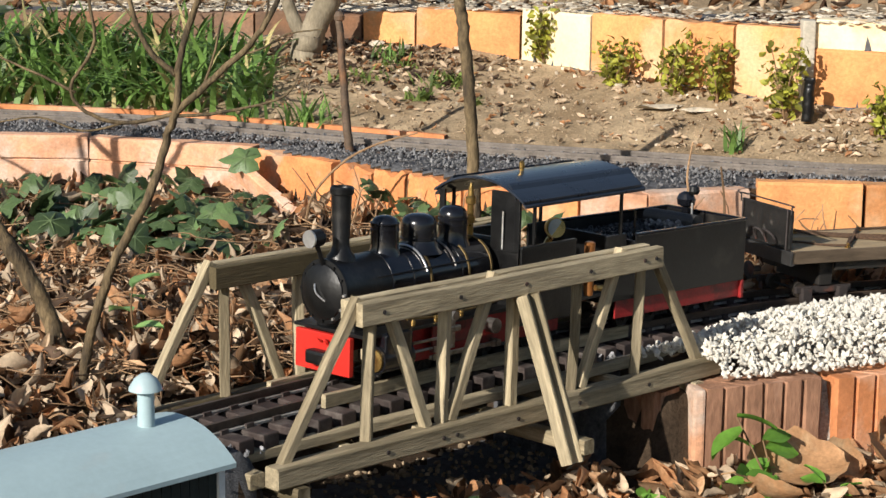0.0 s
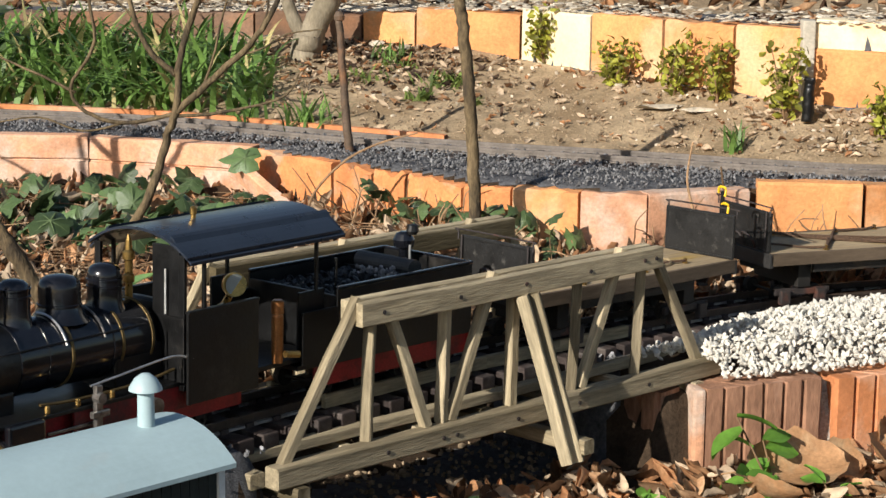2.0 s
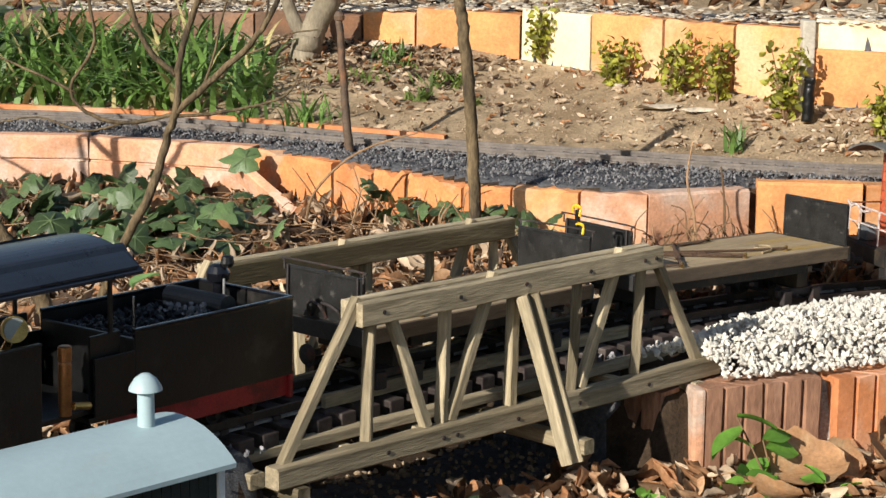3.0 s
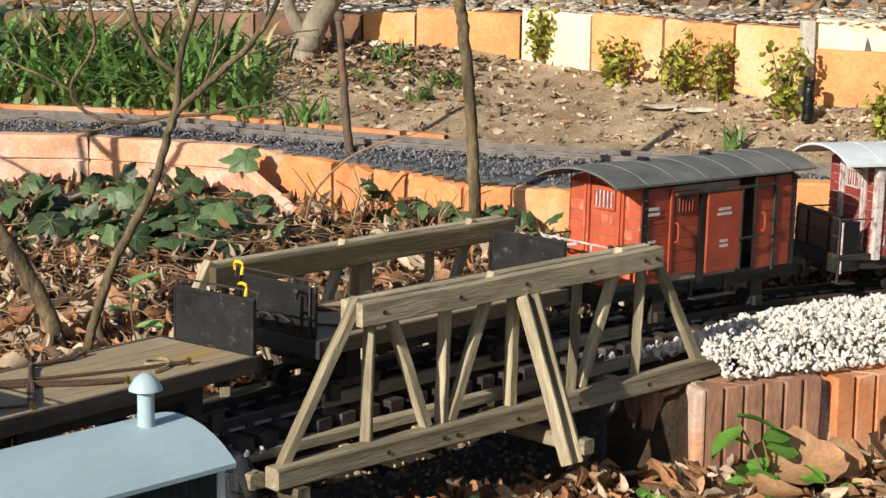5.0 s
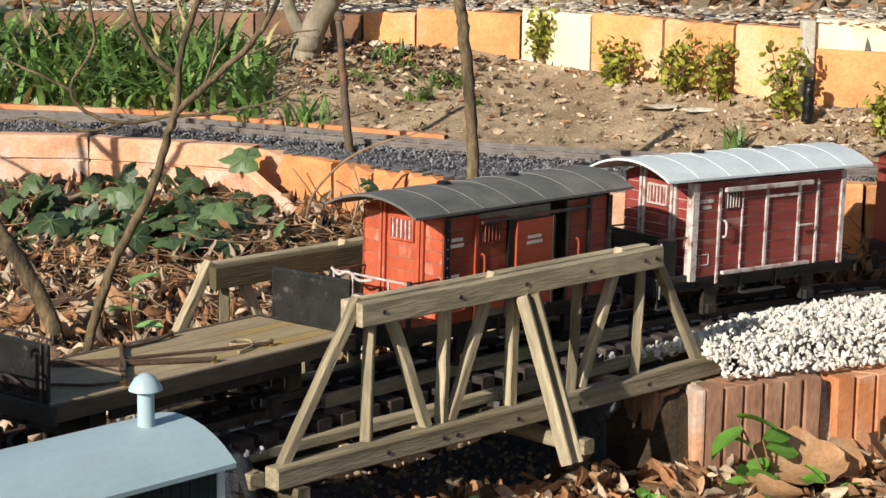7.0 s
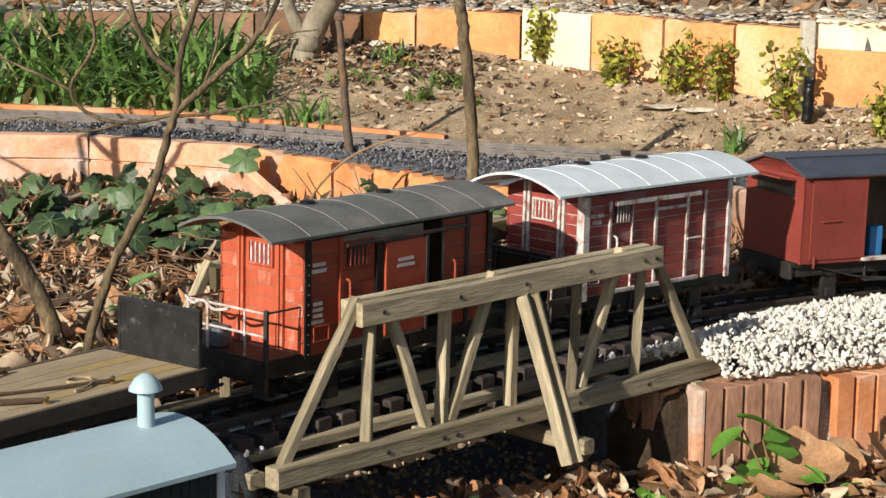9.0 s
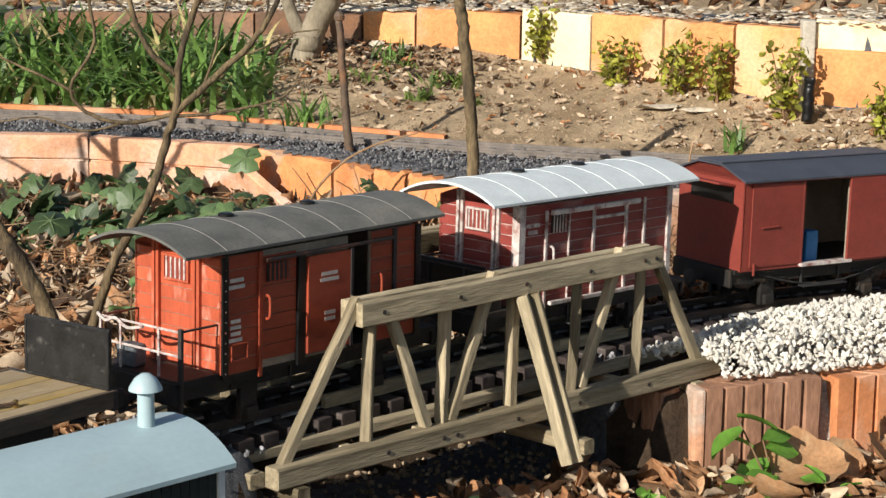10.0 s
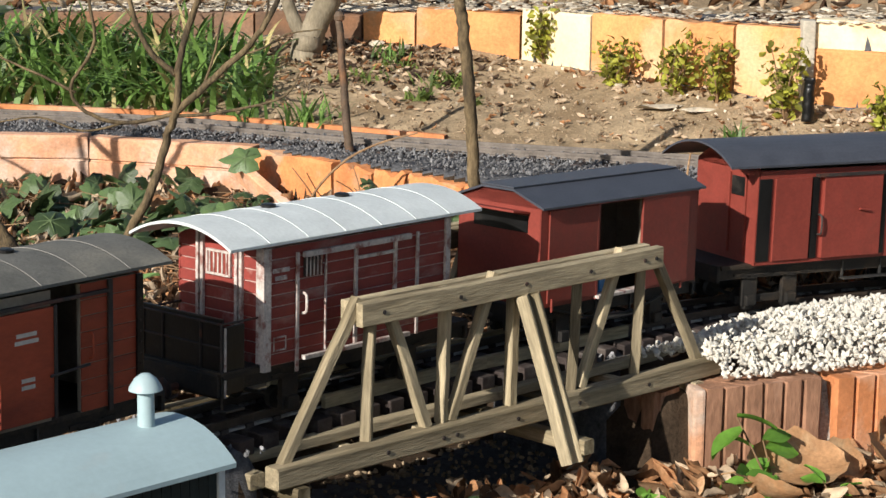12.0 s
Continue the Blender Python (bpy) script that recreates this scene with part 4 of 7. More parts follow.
def orange_van():
    t = tagged(empty("covered_van"), "orange-red planked model goods van with grey arched roof and open door", "goods wagon", group="goods vans of the train")
    x0, x1, h, z0, z1 = 0.041, 0.263, 0.047, 0.050, 0.140
    underframe(t, 0.002, 0.288, 0.046, z0, (0.078, 0.222), 0.0125)
    brake_platform(t, 0.0, x0 - 0.001, 0.046, z0 + 0.003, WHITEWORN)
    # a dark corner stanchion down to the step, a worn brake box, a slack chain along the rail
    part("stanchion", boxed(0.0012, 0.0042, -0.0462, -0.0425, 0.024, 0.092, 0.0006), IRON, t, "dark iron corner stanchion")
    part("step_plate", boxed(0.0006, 0.0026, -0.044, -0.032, 0.022, 0.046, 0.0006), GREYPAINT, t, "grey step plate")
    part("brake_box", boxed(0.006, 0.020, 0.010, 0.030, 0.053, 0.070, 0.003), BLUEGREY, t, "worn blue-grey brake box")
    bm = bmesh.new()
    tube(bm, smooth_path([(0.001, 0.044, 0.091), (0.000, 0.034, 0.087), (-0.001, 0.022, 0.0905), (0.000, 0.010, 0.085), (0.001, -0.006, 0.088)], 5), 0.0013, seg=6)
    part("chain", bm, WHITEWORN, t, "pale slack safety chain")
    shell(t, x0, x1, h, z0, z1, (0.179, 0.206), INSIDE, ORANGE_RED)
    for a, b in ((x0, 0.0785), (0.2065, 0.231), (0.2355, x1)):
        planked(t, a, b, -h, z0, z1, 8, ORANGE_RED, -1)
    planked(t, x0, x1, h, z0, z1, 8, ORANGE_RED, 1)
    planked_end(t, x0, -h + 0.002, h - 0.002, z0, z1 + 0.002, 9, ENDORANGE, -1)
    planked_end(t, x1, -h + 0.002, h - 0.002, z0, z1 + 0.002, 9, ORANGE_RED, 1)
    # the small plank door with its barred light
    planked(t, 0.0825, 0.1195, -h - 0.0006, z0 + 0.006, z1 - 0.004, 7, ORANGE_RED, -1, "door_plank")
    side_window(t, -h - 0.0006, 0.087, 0.110, 0.116, 0.130, ORANGE_RED)
    post(t, 0.0785, 0.0822, -h, z0 - 0.006, z1, -1, ORANGE_RED)
    post(t, 0.1198, 0.128, -h, z0 - 0.004, z1 - 0.006, -1, MATT, "door_post", 0.003)
    # sliding door
    d = part("sliding_door", boxed(0.1285, 0.1785, -h - 0.005, -h - 0.0022, z0 + 0.004, z1 - 0.010, 0.0006), ORANGE_RED, t, "smooth orange sliding door")
    post(d, 0.176, 0.179, -h - 0.005, z0 + 0.003, z1 - 0.009, -1, IRON, "door_edge", 0.001)
    bars(d, 0.140, 0.116, 0.024, 0.0028, -h - 0.0051, 2, LETTER)
    bars(d, 0.147, 0.085, 0.012, 0.0028, -h - 0.0051, 2, LETTER)
    bars(t, 0.046, 0.123, 0.018, 0.003, -h - 0.0016, 2, LETTER)
    bars(t, 0.047, 0.092, 0.014, 0.0028, -h - 0.0016, 4, LETTER)
    part("door_rail", boxed(0.083, 0.228, -h - 0.0055, -h - 0.002, z1 - 0.008, z1 - 0.0055, 0.0004), IRON, t, "dark iron door rail")
    for a in (0.231, ):
        post(t, a, a + 0.004, -h, z0 - 0.003, z1, -1, IRON)
    for a in (x0 - 0.0005, x1 - 0.0045):
        post(t, a, a + 0.0062, -h, z0 - 0.002, z1, -1, MATT, "corner_strap")
        for i in range(12):
            bm = bmesh.new()
            z = z0 + 0.002 + i * (z1 - z0 - 0.004) / 11
            cyl(bm, (a + 0.0031, -h - 0.0018, z), (a + 0.0031, -h - 0.0030, z), 0.0010, 0.0006, 6)
            part("rivet", bm, IRON, t)
    # small frame panel at the foot, door handles
    for a, b, c, e in ((0.049, 0.067, 0.060, 0.0615), (0.049, 0.067, 0.072, 0.0735), (0.049, 0.0505, 0.060, 0.0735), (0.0655, 0.067, 0.060, 0.0735)):
        post(t, a, b, -h - 0.0012, c, e, -1, ORANGE_RED, "label_frame", 0.0014)
    for x in (0.0855, 0.212):
        hand_rail(t, [(x, -h - 0.0025, 0.088), (x, -h - 0.006, 0.090), (x, -h - 0.006, 0.104), (x, -h - 0.0025, 0.106)], 0.0011, ORANGE_RED, "grab_handle")
    hand_rail(t, [(0.172, -h - 0.0065, 0.083), (0.208, -h - 0.0065, 0.085)], 0.0011, IRON, "door_latch")
    # end: framed middle door with barred light
    for y in (-0.026, -0.0215, 0.018, 0.0225):
        end_post(t, y, y + 0.0030, x0, z0, z1 + 0.008, -1, ENDORANGE, "end_post", 0.0030)
    end_window(t, x0, -0.012, 0.012, 0.118, 0.134, -1, ENDORANGE, WHITEWORN)
    curved_roof(t, 0.0, 0.290, 0.0525, 0.1455, 0.1585, ROOFGREY, 6, "grey felted arched roof with pale seams")
    for x in (0.095, 0.185):
        roof_vent(t, x, 0.004, 0.1572, MATT)
    return t, 0.29


def white_edged_van():
    t = tagged(empty("covered_van"), "dark red planked model van with worn white strapping and pale roof", "goods wagon", group="goods vans of the train")
    x0, x1, h, z0, z1 = 0.043, 0.257, 0.047, 0.049, 0.140
    underframe(t, 0.002, 0.286, 0.046, z0, (0.08, 0.22), 0.0125)
    brake_platform(t, 0.0, x0 - 0.001, 0.046, z0 + 0.003, IRON)
    shell(t, x0, x1, h, z0, z1, None, WORNPINK, OXIDE)
    planked(t, x0, x1, -h, z0, z1, 10, OXIDE, -1)
    planked(t, x0, x1, h, z0, z1, 10, OXIDE, 1)
    planked_end(t, x0, -h + 0.002, h - 0.002, z0, z1 + 0.002, 10, OXIDE, -1)
    planked_end(t, x1, -h + 0.002, h - 0.002, z0, z1 + 0.002, 10, OXIDE, 1)
    for a in (x0 - 0.0005, x1 - 0.0055):
        post(t, a, a + 0.006, -h, z0 - 0.003, z1 + 0.001, -1, WHITEWORN, "corner_strap", 0.0026)
    end_post(t, -h - 0.0026, -h + 0.006, x0, z0 - 0.003, z1 + 0.001, -1, WHITEWORN, "corner_strap", 0.0026)
    for a, b in ((0.0765, 0.0795), (0.1085, 0.110), (0.142, 0.1455), (0.1885, 0.192), (0.216, 0.219)):
        post(t, a, b, -h, z0 - (0.008 if a < 0.08 else 0), z1 - 0.006, -1, WHITEWORN)
    part("door_rail", boxed(0.082, 0.205, -h - 0.0060, -h - 0.002, z1 - 0.010, z1 - 0.0055, 0.0006), WHITEWORN, t, "worn white door rail")
    part("sill_rail", boxed(0.082, 0.205, -h - 0.0060, -h - 0.002, z0 + 0.001, z0 + 0.0045, 0.0006), WHITEWORN, t, "worn white lower door rail")
    post(t, 0.1455, 0.1885, -h, z1 - 0.020, z1 - 0.0172, -1, WHITEWORN, "door_head")
    side_window(t, -h, 0.085, 0.105, 0.114, 0.129, WHITEWORN)
    bars(t, 0.052, 0.124, 0.018, 0.0035, -h - 0.0002, 2, WHITEWORN)
    for a, b, c, e in ((0.053, 0.067, 0.060, 0.0612), (0.053, 0.067, 0.070, 0.0712), (0.053, 0.0542, 0.060, 0.0712), (0.0658, 0.067, 0.060, 0.0712)):
        post(t, a, b, -h, c, e, -1, WHITEWORN, "label_frame", 0.0008)
    hand_rail(t, [(0.084, -h - 0.001, 0.086), (0.084, -h - 0.005, 0.088), (0.084, -h - 0.005, 0.100), (0.084, -h - 0.001, 0.102)], 0.0012, WHITEWORN, "grab_handle")
    hand_rail(t, [(0.187, -h - 0.005, 0.090), (0.207, -h - 0.005, 0.090)], 0.0012, WHITEWORN, "door_latch")
    for y in (-0.0255, -0.0205, 0.017, 0.022):
        end_post(t, y, y + 0.0030, x0, z0, z1 + 0.008, -1, WHITEWORN, "end_post", 0.0028)
    end_window(t, x0, -0.011, 0.012, 0.116, 0.132, -1, WHITEWORN, WHITEWORN)
    hand_rail(t, [(0.006, -0.044, 0.032), (0.006, -0.044, 0.085)], 0.0011, WHITEWORN, "brake_rod")
    # Added black sheets imitate the shadow of the van ahead on this platform.
    part("platform_screen", boxed(0.0035, 0.0060, -0.043, 0.044, 0.030, 0.092, 0.0008), MATT, t, "black sheet standing in for shade on the platform")
    for s in (-1, 1):
        part("platform_screen", boxed(0.006, 0.026, s * 0.043 - 0.0011, s * 0.043 + 0.0011, 0.034, 0.086, 0.0006), MATT, t, "black side sheet standing in for platform shade")
    curved_roof(t, 0.0, 0.290, 0.0555, 0.1460, 0.1605, ROOFPALE, 6, "pale grey arched roof with raised seams")
    for x in (0.098, 0.182):
        roof_vent(t, x, 0.004, 0.1592, MATT)
    return t, 0.29


def red_van():
    t = tagged(empty("covered_van"), "plain brick-red model van with low pitched roof and open doorway", "goods wagon", group="goods vans of the train")
    x0, x1, h, z0, z1 = 0.004, 0.231, 0.049, 0.047, 0.1375
    underframe(t, 0.0, 0.235, 0.046, z0, (0.05, 0.185), 0.0125)
    shell(t, x0, x1, h, z0, z1, (0.083, 0.146), INSIDE, BRICKRED)
    for a, b in ((x0, 0.083), (0.146, x1)):
        part("side_panel", boxed(a, b, -h, -h + 0.0017, z0, z1, 0.0005), BRICKRED, t)
    part("side_panel", boxed(x0, x1, h - 0.0017, h, z0, z1, 0.0005), BRICKRED, t)
    for x, s in ((x0, -1), (x1, 1)):
        bm = bmesh.new()
        prism(bm, [(-h, z0), (h, z0), (h, z1), (0.017, 0.149), (-0.017, 0.149), (-h, z1)], min(x, x - s * 0.0017), max(x, x - s * 0.0017))
        part("end_panel", bm, BRICKRED, t)
    # awning over the end light, glazed opening below it
    part("window_opening", boxed(x0 - 0.0006, x0 - 0.0001, -0.034, 0.030, 0.113, 0.128), MATT, t)
    aw = part("awning", boxed(-0.022, 0.0, -0.036, 0.032, -0.0010, 0.0010, 0.0004), BRICKRED, t, "red sheet awning over the end light")
    aw.matrix_local = pose(x0 - 0.0005, 0, 0.131, 0, 8, 0)
    part("sliding_door", boxed(0.142, 0.212, -h - 0.0045, -h - 0.0018, z0 + 0.003, z1 - 0.002, 0.0006), BRICKRED, t, "brick-red sliding door pushed open")
    part("side_panel", boxed(0.014, 0.083, -h - 0.0018, -h - 0.0002, z0 + 0.004, z1 - 0.004, 0.0005), BRICKRED, t)
    post(t, 0.080, 0.083, -h, z0, z1 - 0.001, -1, BRICKRED)
    part("door_rail", boxed(0.06, 0.226, -h - 0.005, -h - 0.001, z1 - 0.003, z1 - 0.0012, 0.0004), BRICKRED, t)
    part("door_sill", boxed(0.080, 0.148, -h - 0.006, -h + 0.004, z0 + 0.001, z0 + 0.004, 0.0004), WHITEWORN, t, "pale worn door sill")
    part("crate", boxed(0.098, 0.114, -0.040, -0.026, z0 + 0.001, z0 + 0.033, 0.001), BLUEBOX, t, "blue crate inside the doorway")
    part("sack", boxed(0.094, 0.105, -0.020, -0.005, z0 + 0.001, z0 + 0.045, 0.004), LETTER, t, "pale sack inside the doorway")
    hand_rail(t, [(0.027, -h - 0.003, 0.090), (0.049, -h - 0.003, 0.0905)], 0.0011, BRICKRED, "door_latch")
    for x in (0.018, 0.204):
        post(t, x, x + 0.002, -h - 0.0018, z0 - 0.004, z0 + 0.008, -1, BRICKRED, "hinge")
    bm = bmesh.new()
    tube(bm, smooth_path([(0.03, -0.044, z0 - 0.004), (0.09, -0.044, z0 - 0.018), (0.15, -0.044, z0 - 0.018), (0.21, -0.044, z0 - 0.004)], 4), 0.001, seg=6)
    part("truss_rod", bm, GREYPAINT, t)
    bm = bmesh.new()
    pr = [(-0.0545, z1 + 0.000), (-0.018, 0.1505), (0.018, 0.1505), (0.0545, z1)]
    prism(bm, pr + [(y, z - 0.002) for y, z in pr[::-1]], 0.0, 0.235)
    roof = part("roof", bm, ROOFBLUE, t, "blue-grey low pitched roof")
    part("ridge_board", boxed(0.0, 0.235, -0.019, 0.019, 0.1507, 0.1522, 0.0005), ROOFBLUE, roof)
    return t, 0.235


def bogie_van():
    t = tagged(empty("bogie_van"), "brick-red model luggage van with dark arched roof", "goods wagon", group="goods vans of the train")
    x0, x1, h, z0, z1 = 0.040, 0.330, 0.050, 0.052, 0.146
    underframe(t, 0.004, 0.366, 0.046, z0, (0.045, 0.095, 0.275, 0.325), 0.0125)
    shell(t, x0, x1, h, z0, z1, None, INSIDE, BRICKRED)
    part("side_panel", boxed(x0, x1, -h, -h + 0.0017, z0, z1, 0.0005), BRICKRED, t)
    part("side_panel", boxed(x0, x1, h - 0.0017, h, z0, z1, 0.0005), BRICKRED, t)
    for x, s in ((x0, -1), (x1, 1)):
        bm = bmesh.new()
        prof = [(y, z1 + 0.001 + 0.020 * (1 - (y / h) ** 2)) for y in np.linspace(-h, h, 13)]
        prism(bm, prof + [(h, z0), (-h, z0)], min(x, x - s * 0.0017), max(x, x - s * 0.0017))
        part("end_panel", bm, BRICKRED, t)
    end_post(t, -0.030, -0.008, x0 - 0.0001, 0.118, 0.137, -1, MATT, "window_opening", 0.0006)
    for y in (-0.032, -0.006):
        end_post(t, y - 0.001, y + 0.001, x0, 0.060, 0.140, -1, BRICKRED, "end_post", 0.0022)
    part("platform", boxed(0.004, x0, -0.046, 0.046, z0 - 0.003, z0, 0.0008), FRAME, t)
    for a, b, m, o in ((0.0405, 0.056, MATT, 0.0012), (0.060, 0.105, BRICKRED, 0.0022), (0.107, 0.116, MATT, 0.0012), (0.120, 0.195, BRICKRED, 0.0045), (0.198, 0.204, MATT, 0.0012), (0.21, 0.26, BRICKRED, 0.0022), (0.27, 0.325, BRICKRED, 0.0022)):
        post(t, a, b, -h, z0 + 0.004, z1 - 0.008, -1, m, "side_door" if m is BRICKRED else "door_gap", o)
    part("door_rail", boxed(0.11, 0.30, -h - 0.006, -h - 0.001, z1 - 0.008, z1 - 0.005, 0.0004), IRON, t)
    hand_rail(t, [(0.116, -h - 0.0015, 0.080), (0.116, -h - 0.007, 0.082), (0.116, -h - 0.007, 0.098), (0.116, -h - 0.0015, 0.100)], 0.0011, IRON, "grab_handle")
    hand_rail(t, [(0.165, -h - 0.0062, 0.104), (0.178, -h - 0.0062, 0.102)], 0.0014, BRICKRED, "door_latch")
    curved_roof(t, 0.0, 0.370, 0.0575, 0.1525, 0.1720, ROOFBLUE, 0, "dark blue-grey arched roof")
    for xx in (0.07, 0.30):
        for s in (-1, 1):
            bm = bmesh.new()
            box(bm, xx - 0.038, xx + 0.038, s * 0.034 - 0.002, s * 0.034 + 0.002, 0.012, 0.020, 0.001)
            for k in (-0.025, 0.025):
                box(bm, xx + k - 0.006, xx + k + 0.006, s * 0.036 - 0.004, s * 0.036 + 0.004, 0.006, 0.022, 0.0015)
            part("bogie_frame", bm, FRAME, t)
    return t, 0.37


def flat_wagon(L, label, hooks, rear):
    t = tagged(empty("flat_wagon"), label, "flat wagon", group="flat wagons of the train")
    h, z = 0.053, 0.0605
    n = 7
    for i in range(n):
        y0, y1 = -h + 0.004 + (2 * h - 0.008) * i / n, -h + 0.004 + (2 * h - 0.008) * (i + 1) / n
        part("deck_plank", boxed(0.004, L - 0.004, y0 + 0.0002, y1 - 0.0002, z - 0.004, z + 0.0001 * (i % 3), 0.0003), DECK, t)
    for s in (-1, 1):
        part("side_sill", boxed(0.002, L - 0.002, s * (h - 0.002) - 0.002, s * (h - 0.002) + 0.002, z - 0.012, z + 0.0006, 0.0006), DECKEDGE, t, "dark worn timber side sill")
    for x in (0.0, L - 0.005):
        part("headstock", boxed(x, x + 0.005, -h, h, z - 0.014, z + 0.0004, 0.0008), GREYPAINT, t)
    for x, ya, yb, hi in ((0.004, -0.044, 0.044, 0.041), (L - 0.0065, rear[0], rear[1], 0.044)):
        panel = part("end_panel", boxed(x, x + 0.0025, ya, yb, z + 0.0005, z + hi, 0.0006), PANEL, t, "black scuffed end panel")
        for zz in (z + 0.002, z + hi - 0.0022):
            part("beading", boxed(x - 0.0007, x + 0.0032, ya + 0.0004, yb - 0.0004, zz - 0.0009, zz + 0.0009, 0.0003), PANEL, panel)
        for yy in (ya + 0.0012, yb - 0.0012):
            part("beading", boxed(x - 0.0006, x + 0.0031, yy - 0.0010, yy + 0.0010, z + 0.003, z + hi - 0.003, 0.0003), PANEL, panel)
    for y in (-0.04, 0.04):
        hand_rail(t, [(0.002, y, z - 0.004), (0.002, y, z + 0.041)], 0.001, IRON, "stanchion")
    hand_rail(t, [(0.003, -0.022, z + 0.003), (-0.002, -0.022, z + 0.012), (-0.002, -0.004, z + 0.016), (0.003, -0.004, z + 0.003)], 0.0013, IRON, "coupling_hoop")
    hand_rail(t, [(0.003, -0.004, z + 0.003), (-0.002, 0.0, z + 0.014), (-0.002, 0.012, z + 0.014), (0.003, 0.014, z + 0.003)], 0.0013, IRON, "coupling_hoop")
    for x, ya, yb, zz in ((0.003, -0.045, 0.045, z + 0.041), (L - 0.003, rear[0], rear[1], z + 0.044)):
        if x < 0.01 or hooks:
            hand_rail(t, [(x, ya, zz - 0.004), (x, ya, zz + 0.003), (x, ya + 0.003, zz + 0.005), (x, yb - 0.003, zz + 0.005), (x, yb, zz + 0.003), (x, yb, zz - 0.004)], 0.0009, IRON, "top_rail")
    # rope lashed crosswise between eyes
    eyes = [(0.075, -0.044), (0.150, 0.040), (0.168, -0.040), (0.070, 0.042), (0.238, -0.032), (0.205, 0.043), (0.012, 0.020)]
    for x, y in eyes[:6]:
        bm = bmesh.new()
        lathe(bm, [(0.0012, z), (0.0030, z + 0.0004), (0.0030, z + 0.0014), (0.0014, z + 0.0024), (0.0022, z + 0.0042), (0.0010, z + 0.0054)], "Z", (x, y, 0), 12)
        part("lashing_eye", bm, BRASS, t)
    rng = random.Random(int(L * 1000))
    for a, b, n, thick in ((0, 1, 3, 0.0015), (3, 2, 3, 0.0015), (3, 4, 1, 0.0013), (6, 0, 1, 0.0012), (1, 5, 1, 0.0014)):
        for k in range(n):
            p, q = Vector((*eyes[a], z + 0.003)), Vector((*eyes[b], z + 0.003))
            out = Vector((0.0022 * (k - 1), 0.0016 * (k - 1), 0.0008 * (k % 2)))
            mids = [p.lerp(q, f) + out * 1.4 + Vector((rng.uniform(-1, 1) * 0.0016, rng.uniform(-1, 1) * 0.0016, -0.0012)) for f in (0.25, 0.5, 0.75)]
            bm = bmesh.new()
            tube(bm, smooth_path([p + out * 0.4, *mids, q + out * 0.4], 6), thick, seg=6)
            part("rope", bm, ROPE, t, "brown lashing rope on the deck")
    bm = bmesh.new()
    tube(bm, smooth_path([(0.236, -0.030, z + 0.003), (0.222, -0.024, z + 0.0022), (0.214, -0.012, z + 0.0018), (0.226, -0.006, z + 0.0018), (0.232, -0.016, z + 0.0022), (0.218, -0.030, z + 0.002), (0.20, -0.034, z + 0.0018)], 5), 0.0012, seg=6)
    part("rope", bm, PALEROPE, t, "pale loose rope end")
    part("centre_sill", boxed(0.01, L - 0.01, -0.012, 0.012, z - 0.022, z - 0.0045, 0.001), FRAME, t)
    part("truss_bar", boxed(0.06, L - 0.06, -0.046, -0.042, z - 0.022, z - 0.012, 0.001), FRAME, t)
    part("truss_bar", boxed(0.06, L - 0.06, 0.042, 0.046, z - 0.022, z - 0.012, 0.001), FRAME, t)
    for xx in (0.055, L - 0.055):
        for k in (-0.022, 0.022):
            wheelset(t, xx + k, 0.0115)
        part("bolster", boxed(xx - 0.008, xx + 0.008, -0.038, 0.038, 0.022, z - 0.006, 0.001), FRAME, t)
        for s in (-1, 1):
            bm = bmesh.new()
            box(bm, xx - 0.034, xx + 0.034, s * 0.034 - 0.002, s * 0.034 + 0.002, 0.014, 0.021, 0.001)
            for k in (-0.022, 0.022):
                box(bm, xx + k - 0.006, xx + k + 0.006, s * 0.0365 - 0.0035, s * 0.0365 + 0.0035, 0.005, 0.020, 0.0015)
            part("bogie_frame", bm, IRON, t, "rusty bogie side frame")
    buffers(t, 0.0, -1)
    buffers(t, L, 1)
    if hooks:
        part("hook_post", boxed(L - 0.0028, L - 0.0002, -0.0335, -0.0300, z, z + 0.066, 0.0006), MATT, t)
        for zz, yy in ((0.053, -0.036), (0.069, -0.032)):
            hand_rail(t, [(L - 0.006, yy - 0.006, z + zz - 0.008), (L - 0.004, yy - 0.005, z + zz), (L - 0.002, yy + 0.004, z + zz), (L, yy + 0.006, z + zz - 0.006)], 0.0013, YELLOW, "yellow_hook")
    return t, L


